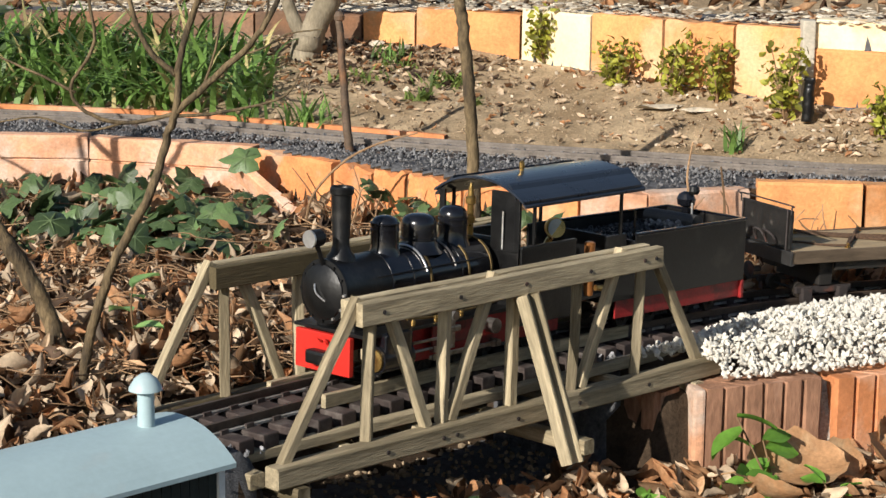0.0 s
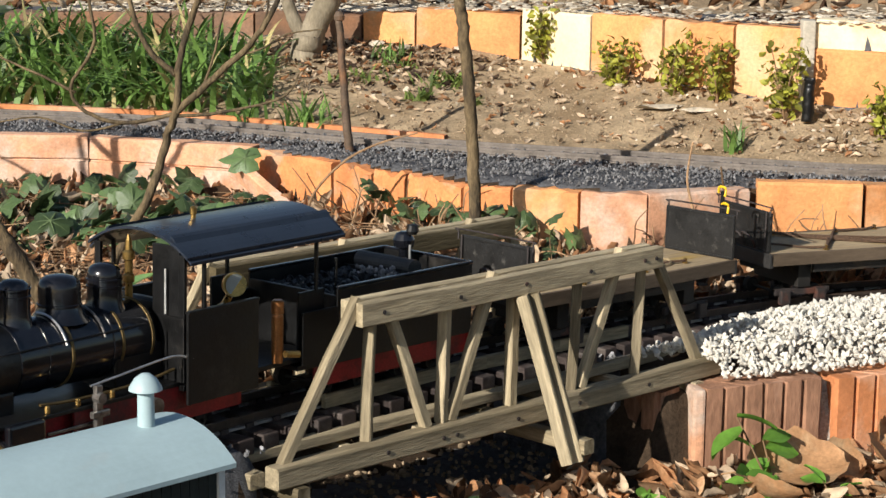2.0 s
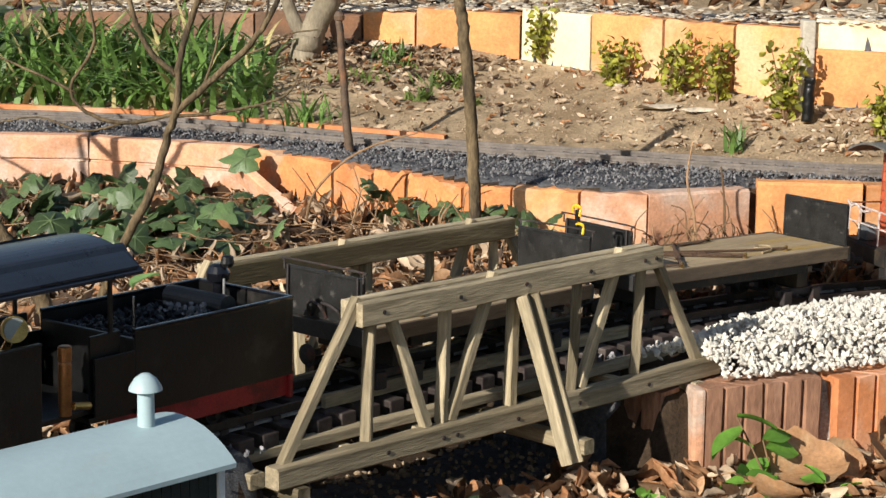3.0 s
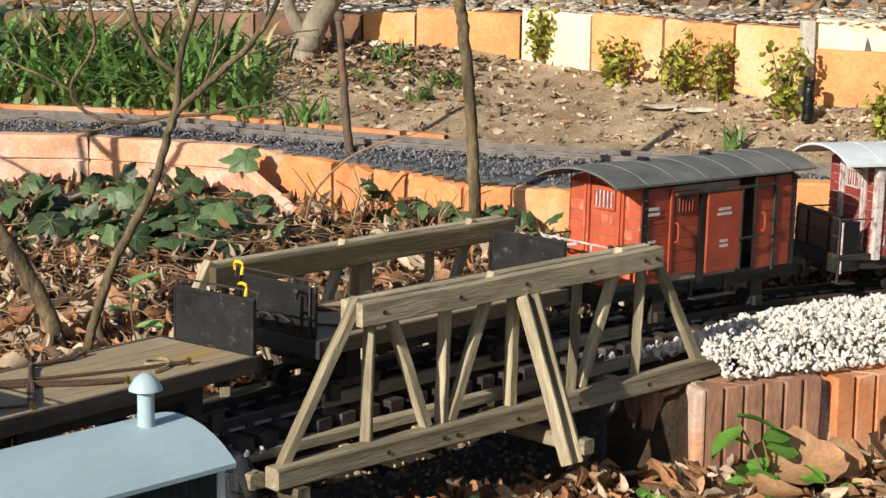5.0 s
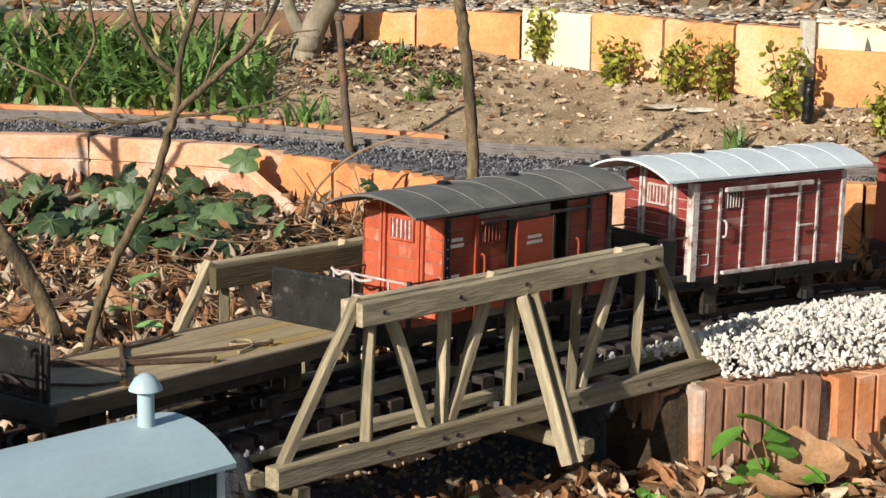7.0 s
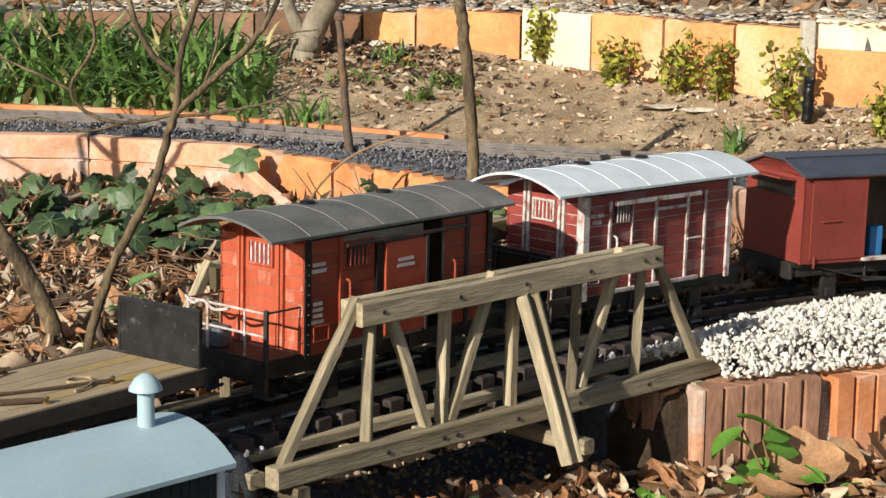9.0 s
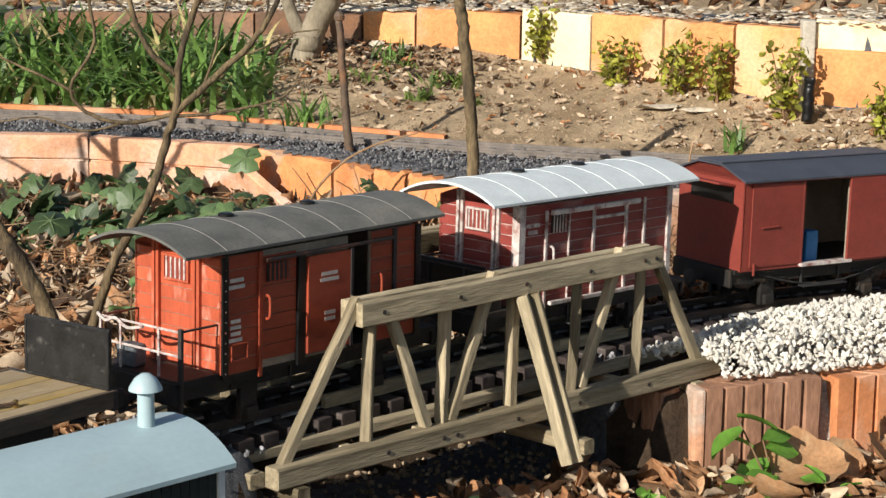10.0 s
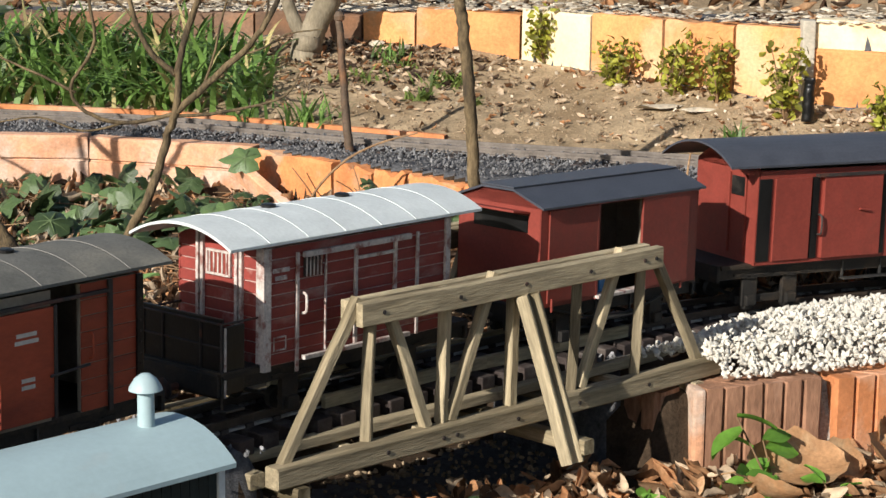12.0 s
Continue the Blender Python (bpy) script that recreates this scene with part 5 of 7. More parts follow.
def locomotive():
    t = tagged(empty("steam_locomotive"), "black model steam locomotive with red buffer beam and open cab", "locomotive")
    zc, r = 0.0845, 0.0262
    # buffer beam
    part("buffer_beam", boxed(0.0, 0.005, -0.0270, 0.0355, 0.0165, 0.0490, 0.0008), RED, t, "bright red buffer beam")
    part("coupler", boxed(-0.011, 0.0, -0.010, 0.014, 0.024, 0.036, 0.003), MATT, t, "black centre coupler")
    hand_rail(t, [(-0.001, 0.004, 0.042), (-0.005, 0.004, 0.046), (-0.005, -0.004, 0.045), (-0.002, -0.004, 0.041)], 0.0012, RED, "hook")
    # running boards, red frames
    part("running_board", boxed(0.004, 0.20, -0.042, 0.042, 0.0495, 0.0525, 0.0006), MATT, t)
    for s in (-1, 1):
        part("frame_plate", boxed(0.012, 0.262, s * 0.031 - 0.0012, s * 0.031 + 0.0012, 0.020, 0.0495, 0.0004), SHADERED, t, "red frame plate")
        part("valance", boxed(0.085, 0.20, s * 0.0395 - 0.0012, s * 0.0395 + 0.0012, 0.032, 0.0495, 0.0004), SHADERED, t, "red valance")
    # smokebox with its door
    bm = bmesh.new()
    lathe(bm, [(r * 0.2, -0.0065), (r * 0.55, -0.0055), (r * 0.86, -0.0015), (r * 0.88, 0.0), (r * 1.02, 0.0005), (r * 1.03, 0.003), (r * 1.01, 0.0045), (r * 1.01, 0.056)], "X", (-0.004, 0, zc), 40)
    sb = part("smokebox", bm, MATT, t, smooth=False)
    for a in range(0, 360, 30):
        bm = bmesh.new()
        y, z = r * 0.92 * math.cos(radians(a)), zc + r * 0.92 * math.sin(radians(a))
        cyl(bm, (-0.0055, y, z), (-0.0028, y, z), 0.0013, seg=8)
        part("door_dog", bm, STEEL if a in (180, 210, 240) else MATT, sb)
    hand_rail(sb, [(-0.010, -0.008, zc - 0.006), (-0.0125, 0, zc), (-0.011, 0.003, zc + 0.007)], 0.0007, STEEL, "door_handle")
    bm = bmesh.new()
    lathe(bm, [(r, 0.052), (r, 0.178)], "X", (0, 0, zc), 40)
    boiler = part("boiler", bm, BLACK, t, "glossy black boiler", smooth=False)
    boiler.data.shade_smooth()
    boiler.data.set_sharp_from_angle(angle=radians(40))
    sb.data.shade_smooth()
    sb.data.set_sharp_from_angle(angle=radians(30))
    part("saddle", boxed(0.010, 0.048, -0.022, 0.022, 0.050, 0.068, 0.002), MATT, t)
    part("firebox", boxed(0.140, 0.187, -0.024, 0.024, 0.050, 0.080, 0.002), MATT, t)
    for x, m, rr in ((0.052, BLACK, 0.0009), (0.078, BLACK, 0.0007), (0.098, DULLBRASS, 0.0008), (0.138, BLACK, 0.0008), (0.146, DULLBRASS, 0.0007), (0.175, DULLBRASS, 0.0008)):
        bm = bmesh.new()
        lathe(bm, [(r, x - 0.0012), (r + rr, x - 0.001), (r + rr, x + 0.001), (r, x + 0.0012)], "X", (0, 0, zc), 40)
        part("boiler_band", bm, m, boiler)
    for x in (0.092, 0.128):
        bm = bmesh.new()
        pts = [(x, (r + 0.0015) * math.sin(a), zc + (r + 0.0015) * math.cos(a)) for a in np.linspace(-1.25, 0.2, 9)]
        tube(bm, pts, 0.0009, seg=6)
        part("pipe", bm, STEEL if x < 0.1 else GEAR, boiler)
    for s in (-1, 1):
        hand_rail(t, [(0.03, s * (r + 0.003), zc + 0.012), (0.165, s * (r + 0.003), zc + 0.013)], 0.0008, MATT, "hand_rail")
    # chimney, headlamp, domes
    bm = bmesh.new()
    lathe(bm, [(0.0125, zc + r - 0.004), (0.0118, zc + r + 0.001), (0.0086, zc + r + 0.005), (0.0070, zc + r + 0.011), (0.0084, 0.162), (0.0097, 0.163), (0.0100, 0.1675), (0.0088, 0.169), (0.0074, 0.167), (0.0066, 0.158)], "Z", (0.0155, 0, 0), 28)
    ch = part("chimney", bm, MATT, t)
    ch.data.shade_smooth()
    ch.data.set_sharp_from_angle(angle=radians(35))
    bm = bmesh.new()
    lathe(bm, [(0.002, -0.004), (0.0060, -0.0045), (0.0070, -0.003), (0.0070, 0.006), (0.005, 0.009), (0.002, 0.010)], "X", (-0.015, 0, 0.1295), 20)
    lamp = part("headlamp", bm, MATT, t, "black headlamp with brass rim")
    bm = bmesh.new()
    lathe(bm, [(0.0056, -0.0062), (0.0072, -0.0062), (0.0072, -0.0045), (0.0056, -0.0045)], "X", (-0.015, 0, 0.1295), 20)
    part("lamp_rim", bm, STEEL, lamp)
    bm = bmesh.new()
    lathe(bm, [(0.001, -0.0054), (0.0056, -0.0050), (0.0056, -0.0046)], "X", (-0.015, 0, 0.1295), 20)
    part("lamp_glass", bm, DIAL, lamp, "pale lamp glass")
    cyb = bmesh.new()
    cyl(cyb, (-0.004, 0, 0.106), (-0.012, 0, 0.124), 0.002, seg=10)
    part("lamp_bracket", cyb, MATT, lamp)

    def dome(x, rad, z1, rings, flare, lab):
        b = bmesh.new()
        base = zc + r - 0.006
        rr = [(rad * flare, base), (rad * (1 + (flare - 1) * 0.4), base + 0.005), (rad, base + 0.010)]
        for k in rings:
            rr += [(rad, k - 0.001), (rad * 1.05, k - 0.0006), (rad * 1.05, k + 0.0006), (rad, k + 0.001)]
        rr += [(rad, z1 - 0.0085), (rad * 0.96, z1 - 0.0058), (rad * 0.84, z1 - 0.003), (rad * 0.6, z1 - 0.001), (rad * 0.25, z1)]
        lathe(b, rr, "Z", (x, 0, 0), 28)
        ob = part("dome", b, BLACK, t, lab)
        ob.data.shade_smooth()
        ob.data.set_sharp_from_angle(angle=radians(35))

    dome(0.067, 0.0118, 0.1400, (0.128, 0.1335), 1.25, "black sand dome with ringed lid")
    dome(0.109, 0.0152, 0.1375, (0.1165,), 1.45, "black steam dome")
    dome(0.152, 0.0126, 0.1400, (0.1235, 0.1285), 1.3, "black sand dome with ringed lid")
    bm = bmesh.new()
    lathe(bm, [(0.003, 0.104), (0.0028, 0.120), (0.0042, 0.121), (0.0042, 0.126), (0.003, 0.127), (0.003, 0.137), (0.0046, 0.138), (0.0046, 0.143), (0.0028, 0.145), (0.0022, 0.152), (0.0008, 0.156)], "Z", (0.182, 0.006, 0), 16)
    part("whistle", bm, BRASS, t, "brass whistle")
    bm = bmesh.new()
    lathe(bm, [(0.0022, 0.158), (0.0020, 0.164), (0.0026, 0.165), (0.0026, 0.1695), (0.001, 0.171)], "Z", (0.243, 0.0, 0), 12)
    part("roof_valve", bm, BRASS, t, "brass valve on the cab roof")
    # cab
    part("cab_front", boxed(0.186, 0.189, -0.046, 0.046, 0.052, 0.100, 0.0006), MATT, t)
    for s in (-1, 1):
        part("spectacle_plate", boxed(0.1862, 0.1888, min(s * 0.041, s * 0.014), max(s * 0.041, s * 0.014), 0.100, 0.152 if s < 0 else 0.112, 0.0006), MATT, t, "black cab front plate")
        part("front_pillar", boxed(0.186, 0.189, s * 0.0435 - 0.003, s * 0.0435 + 0.003, 0.100, 0.146, 0.0005), MATT, t)
        part("cab_side", boxed(0.187, 0.262, s * 0.0485 - 0.0012, s * 0.0485 + 0.0012, 0.036, 0.104, 0.0006), MATT, t, "black low cab side")
        for x in (0.206, 0.330):
            part("roof_post", boxed(x - 0.0013, x + 0.0013, s * 0.047 - 0.0013, s * 0.047 + 0.0013, 0.100, 0.146, 0.0003), MATT, t)
        part("side_beading", boxed(0.187, 0.262, s * 0.0485 - 0.0022, s * 0.0485 + 0.0022, 0.103, 0.1055, 0.0006), MATT, t)
    part("cab_floor", boxed(0.186, 0.340, -0.046, 0.046, 0.046, 0.050, 0.0006), MATT, t)
    for s in (-1, 1):
        part("rear_sill", boxed(0.31, 0.340, s * 0.046 - 0.0012, s * 0.046 + 0.0012, 0.048, 0.101, 0.0006), MATT, t)
    hand_rail(t, [(0.1835, -0.030, 0.102), (0.1835, -0.030, 0.135)], 0.0009, STEEL, "hand_rail")
    bm = bmesh.new()
    prof = []
    for a in np.linspace(-1, 1, 21):
        y = a * 0.0515
        prof.append((y, 0.1620 - 0.0165 * abs(a) ** 2.2))
    prism(bm, prof + [(y, z - 0.002) for y, z in prof[::-1]], 0.184, 0.354)
    roof = part("cab_roof", bm, ROOFBLACK, t, "glossy blue-black arched cab roof")
    for s in (-1, 1):
        bm = bmesh.new()
        pr = [(s * (0.032 + 0.0205 * k), 0.1620 - 0.0165 * ((0.032 + 0.0205 * k) / 0.0515) ** 2.2 + 0.0008 + (0.0020 if k < 0.2 else 0) - 0.004 * k) for k in (0, 0.12, 0.25, 0.5, 0.75, 1)]
        prism(bm, pr + [(y, z - 0.0022) for y, z in pr[::-1]], 0.187, 0.358)
        part("rain_strip", bm, ROOFBLACK, roof)
    # pressure dial and cab fittings
    bm = bmesh.new()
    cyl(bm, (0.2568, -0.0300, 0.113), (0.2592, -0.0262, 0.112), 0.0092, seg=24)
    dial = part("pressure_dial", bm, BRASS, t, "brass pressure dial")
    bm = bmesh.new()
    cyl(bm, (0.25665, -0.0305, 0.113), (0.2568, -0.0300, 0.113), 0.0080, seg=24)
    part("dial_face", bm, DIAL, dial, "pale dial face")
    hand_rail(t, [(0.255, -0.026, 0.104), (0.250, -0.020, 0.090), (0.240, -0.02, 0.084)], 0.003, BRASS, "brass_pipe")
    bm = bmesh.new()
    lathe(bm, [(0.006, 0.078), (0.006, 0.098), (0.004, 0.100)], "Z", (0.245, -0.030, 0), 14)
    cyl(bm, (0.236, -0.03, 0.090), (0.254, -0.03, 0.090), 0.0025, seg=10)
    part("brass_fitting", bm, BRASS, t, "brass cab fitting")
    bm = bmesh.new()
    lathe(bm, [(0.0042, 0.050), (0.0046, 0.054), (0.0046, 0.086), (0.0040, 0.088), (0.0049, 0.0885), (0.0049, 0.098), (0.0034, 0.099)], "Z", (0.287, -0.046, 0), 18)
    part("lubricator", bm, COPPER, t, "copper bottle at the cab step")
    bm = bmesh.new()
    cyl(bm, (0.287, -0.054, 0.058), (0.300, -0.056, 0.056), 0.0028, seg=12)
    part("tap", bm, BRASS, t)
    part("backhead", boxed(0.190, 0.206, -0.024, 0.024, 0.050, 0.108, 0.006), MATT, t)
    # cylinders and valve gear
    for s in (-1, 1):
        bm = bmesh.new()
        cyl(bm, (0.020, s * 0.037, 0.030), (0.056, s * 0.037, 0.030), 0.0115, seg=24)
        box(bm, 0.022, 0.054, s * 0.037 - 0.010, s * 0.037 + 0.010, 0.034, 0.052, 0.002)
        c = part("cylinder", bm, BLACK, t, "black steam cylinder")
        bm = bmesh.new()
        lathe(bm, [(0.006, 0.0168), (0.0095, 0.0175), (0.0095, 0.0198), (0.006, 0.0198)], "X", (0, s * 0.037, 0.030), 20)
        part("cylinder_cover", bm, BRASS, c, "brass cylinder cover")
        bm = bmesh.new()
        cyl(bm, (0.056, s * 0.037, 0.030), (0.096, s * 0.037, 0.030), 0.0014, seg=8)
        box(bm, 0.088, 0.100, s * 0.037 - 0.003, s * 0.037 + 0.003, 0.026, 0.035, 0.001)
        part("crosshead", bm, GEAR, t)
        hand_rail(t, [(0.098, s * 0.043, 0.066), (0.125, s * 0.044, 0.069), (0.175, s * 0.045, 0.074), (0.192, s * 0.049, 0.070)], 0.0009, STEEL, "reach_rod")
        bm = bmesh.new()
        box(bm, 0.098, 0.104, s * 0.047 - 0.002, s * 0.047 + 0.002, 0.030, 0.067, 0.001)
        box(bm, 0.094, 0.110, s * 0.048 - 0.002, s * 0.048 + 0.002, 0.044, 0.049, 0.001)
        cyl(bm, (0.101, s * 0.045, 0.058), (0.101, s * 0.052, 0.058), 0.004, seg=12)
        part("valve_gear", bm, GEAR, t, "worn steel valve gear")
        bm = bmesh.new()
        cyl(bm, (0.156, s * 0.037, 0.041), (0.156, s * 0.050, 0.041), 0.0065, seg=16)
        part("lifting_link", bm, GEAR, t)
        bm = bmesh.new()
        tube(bm, smooth_path([(0.060, s * 0.034, 0.058), (0.090, s * 0.036, 0.0565), (0.150, s * 0.037, 0.0575), (0.184, s * 0.038, 0.062)], 4), 0.0012, seg=6)
        part("oil_pipe", bm, DULLBRASS, t, "dull brass oil pipe")
        bm = bmesh.new()
        box(bm, 0.104, 0.166, s * 0.0425 - 0.0011, s * 0.0425 + 0.0011, 0.0225, 0.0262, 0.0006)
        cyl(bm, (0.166, s * 0.036, 0.0243), (0.166, s * 0.0445, 0.0243), 0.0032, seg=10)
        box(bm, 0.060, 0.104, s * 0.041 - 0.0010, s * 0.041 + 0.0010, 0.0375, 0.0398, 0.0005)
        part("connecting_rod", bm, GEAR, t, "oily steel connecting rod")
        for xx in (0.062, 0.090, 0.122, 0.150):
            bm = bmesh.new()
            lathe(bm, [(0.0014, 0.0525), (0.0020, 0.0535), (0.0020, 0.0570), (0.0012, 0.0582)], "Z", (xx, s * 0.039, 0), 10)
            part("oil_cup", bm, BRASS, t)
    for x in (0.09, 0.128, 0.166):
        wheelset(t, x, 0.0165, spokes=8, material=FRAME)
    wheelset(t, 0.034, 0.009)
    wheelset(t, 0.225, 0.010)
    for s in (-1, 1):
        bm = bmesh.new()
        box(bm, 0.084, 0.172, s * 0.0315 - 0.0009, s * 0.0315 + 0.0009, 0.0183, 0.0222, 0.0006)
        for x in (0.09, 0.128, 0.166):
            cyl(bm, (x, s * 0.030, 0.0202), (x, s * 0.0335, 0.0202), 0.0030, seg=12)
        rod = part("coupling_rod", bm, GEAR, t, "steel coupling rod")
        RODS.append((rod, 0.01275))
    return t, 0.28


RODS = []


def tender():
    t = tagged(empty("tender"), "black model tender with red frame and heaped coal", "tender")
    part("tank_side", boxed(0.042, 0.206, -0.050, -0.048, 0.040, 0.100, 0.0006), MATT, t)
    part("tank_side", boxed(0.042, 0.206, 0.048, 0.050, 0.040, 0.100, 0.0006), MATT, t)
    part("tank_end", boxed(0.203, 0.206, -0.048, 0.048, 0.040, 0.100, 0.0006), MATT, t)
    part("tank_front", boxed(0.042, 0.045, -0.048, 0.048, 0.040, 0.094, 0.0006), MATT, t)
    part("tank_top", boxed(0.045, 0.203, -0.048, 0.048, 0.080, 0.084, 0.0006), MATT, t)
    for y in (-0.050, 0.048):
        part("coaming", boxed(0.042, 0.206, y - 0.0007, y + 0.0027, 0.0985, 0.1015, 0.0006), BLACK, t)
    part("coaming", boxed(0.203, 0.2065, -0.048, 0.048, 0.0985, 0.1015, 0.0006), BLACK, t)
    part("front_deck", boxed(0.0, 0.044, -0.048, 0.048, 0.040, 0.044, 0.0006), MATT, t)
    for s in (-1, 1):
        part("frame_plate", boxed(0.02, 0.204, s * 0.046 - 0.001, s * 0.046 + 0.001, 0.0235, 0.040, 0.0005), SHADERED, t, "red tender frame")
        part("front_wing", boxed(0.004, 0.042, s * 0.049 - 0.001, s * 0.049 + 0.001, 0.044, 0.086, 0.0006), MATT, t)
    part("end_beam", boxed(0.203, 0.207, -0.050, 0.050, 0.022, 0.040, 0.0006), SHADERED, t)
    rng = random.Random(4)
    shapes = stone_shapes(8, 31)
    places = []
    for _ in range(620):
        x, y = rng.uniform(0.048, 0.148), rng.uniform(-0.043, 0.043)
        z = 0.085 + rng.random() * 0.010 * (1 - abs(y) / 0.09)
        s = rng.uniform(0.002, 0.0046)
        places.append((rng.randrange(8), turned(x, y, z, rng.uniform(0, 6), rng.uniform(0, 6), rng.uniform(0, 6), s)))
    coal = scatter("coal", shapes, places, COAL)
    coal.parent = t
    places = []
    for _ in range(60):
        x, y = rng.gauss(0.132, 0.008), rng.gauss(-0.006, 0.014)
        s = rng.uniform(0.0014, 0.0032)
        places.append((rng.randrange(8), turned(x, y, 0.0945 + rng.random() * 0.003, rng.uniform(0, 6), rng.uniform(0, 6), rng.uniform(0, 6), s)))
    ash = scatter("ash", shapes, places, GREYSTONE)
    ash.parent = t
    ash["label"] = "pale grey ash lumps on the coal"
    bm = bmesh.new()
    cyl(bm, (0.160, -0.026, 0.096), (0.160, 0.036, 0.096), 0.0085, seg=20)
    part("tank_roll", bm, GREYPAINT, t, "grey rolled cover behind the coal")
    part("coal_board", boxed(0.150, 0.152, -0.046, 0.046, 0.084, 0.093, 0.0004), MATT, t)
    bm = bmesh.new()
    lathe(bm, [(0.004, 0.084), (0.004, 0.106), (0.0085, 0.108), (0.0095, 0.114), (0.007, 0.119), (0.003, 0.121)], "Z", (0.186, 0.010, 0), 18)
    f = part("water_filler", bm, BLACK, t, "black water filler")
    bm = bmesh.new()
    lathe(bm, [(0.0035, 0.119), (0.0055, 0.122), (0.0045, 0.127), (0.002, 0.128)], "Z", (0.188, 0.002, 0), 12)
    part("filler_knob", bm, MATT, f)
    hand_rail(t, [(0.178, -0.004, 0.086), (0.178, -0.004, 0.112)], 0.001, STEEL, "filler_rod")
    hand_rail(t, [(0.050, -0.040, 0.086), (0.050, -0.040, 0.122)], 0.0012, BLACK, "brake_column")
    for x in (0.055, 0.095, 0.145, 0.185):
        wheelset(t, x, 0.012)
    buffers(t, 0.207, 1)
    return t, 0.206


def parked_van():
    t = tagged(empty("parked_van"), "parked dark green model van with pale blue roof and stove pipe", "goods wagon")
    t.matrix_world = pose(-0.182, -0.127, -0.0460, 0, 0, 182.0)
    h, z0, z1 = 0.046, 0.045, 0.146
    for x in (0.06, 0.29):
        wheelset(t, x, 0.0125)
        WHEELS.pop()
        axle_guards(t, x, 0.036, 0.010, 0.036)
    part("floor", boxed(0.006, 0.344, -h, h, z0 - 0.010, z0, 0.001), FRAME, t)
    part("body", boxed(0.0075, 0.3425, -h + 0.002, h - 0.002, z0, z1 + 0.004), DARKGREEN, t)
    n = 46
    board = boxed(-0.0034, 0.0034, -0.0012, 0.0012, z0, z1, 0.0004)
    first = None
    for s in (-1, 1):
        for i in range(n):
            x = 0.010 + (0.330 * (i + 0.5)) / n
            if first is None:
                first = part("board", board, DARKGREEN, t)
                ob = first
            else:
                ob = new("board", first.data)
                ob.parent = t
            ob.location = (x, s * (h - 0.001), 0)
    for i in range(12):
        ob = new("board", first.data)
        ob.parent = t
        ob.location = (0.0075, -h + 0.006 + 0.080 * (i + 0.5) / 12, 0)
        ob.rotation_euler.z = math.pi / 2
    for s in (-1, 1):
        part("corner_post", boxed(0.0055, 0.0105, s * h - 0.0025, s * h + 0.0025, z0, z1, 0.0005), ROOFPALE, t, "pale grey corner post")
    curved_roof(t, 0.0, 0.35, 0.0525, 0.1460, 0.1660, PALEBLUE, 0, "smooth pale blue arched roof", 0.003)
    bm = bmesh.new()
    lathe(bm, [(0.0055, 0.160), (0.0052, 0.187), (0.0062, 0.188), (0.0105, 0.1885), (0.0100, 0.1905), (0.0070, 0.1955), (0.0030, 0.1985), (0.0008, 0.199)], "Z", (0.031, 0.004, 0), 24)
    c = part("stove_pipe", bm, PALEBLUE, t, "pale blue stove pipe with mushroom cap")
    c.data.shade_smooth()
    c.data.set_sharp_from_angle(angle=radians(40))


parked_van()
lay_track("siding_track", lambda x: (Vector((x, -0.127 + 0.035 * (-0.182 - x), -0.046)), Vector((0, 1, 0))), -1.0, -0.06, 0.0287, "model siding track on dark gravel", -0.0090, 5, RUST)

TRAIN = [(locomotive, -1.347), (tender, -1.038), (lambda: flat_wagon(0.294, "flat model wagon with plank deck, lashing ropes and yellow hooks", True, (-0.051, 0.032)), -0.747),
         (lambda: flat_wagon(0.314, "flat model wagon with plank deck and lashing ropes", False, (-0.051, 0.032)), -0.385), (orange_van, 0.0), (white_edged_van, 0.350), (red_van, 0.724), (bogie_van, 1.016)]
CARS = []
for make, off in TRAIN:
    k = len(WHEELS)
    ob, ln = make()
    CARS.append((ob, ln, off, WHEELS[k:]))


# ---------- trees, stakes and twigs
def garden_path(pts):
    return [garden(*p) for p in pts]


def limb(name, pts, r0, r1, parent, material=BARK, knots=0.0):
    bm = bmesh.new()
    path = smooth_path(pts, 7)
    rng = random.Random(len(pts) * 13)
    path = [p + Vector((rng.uniform(-1, 1), rng.uniform(-1, 1), rng.uniform(-1, 1))) * min(r0 * 0.2, 0.0011) for p in path]
    tube(bm, path, r0, r1, seg=10)
    return part(name, bm, material, parent, smooth=True)


def sapling(label, trunk, r0, r1, limbs, material=BARK):
    t = tagged(empty("sapling"), label, "young tree")
    tr = limb("trunk", garden_path(trunk), r0, r1, t, material)
    for pts, a, b in limbs:
        limb("limb", garden_path(pts), a, b, t, material)
    return t


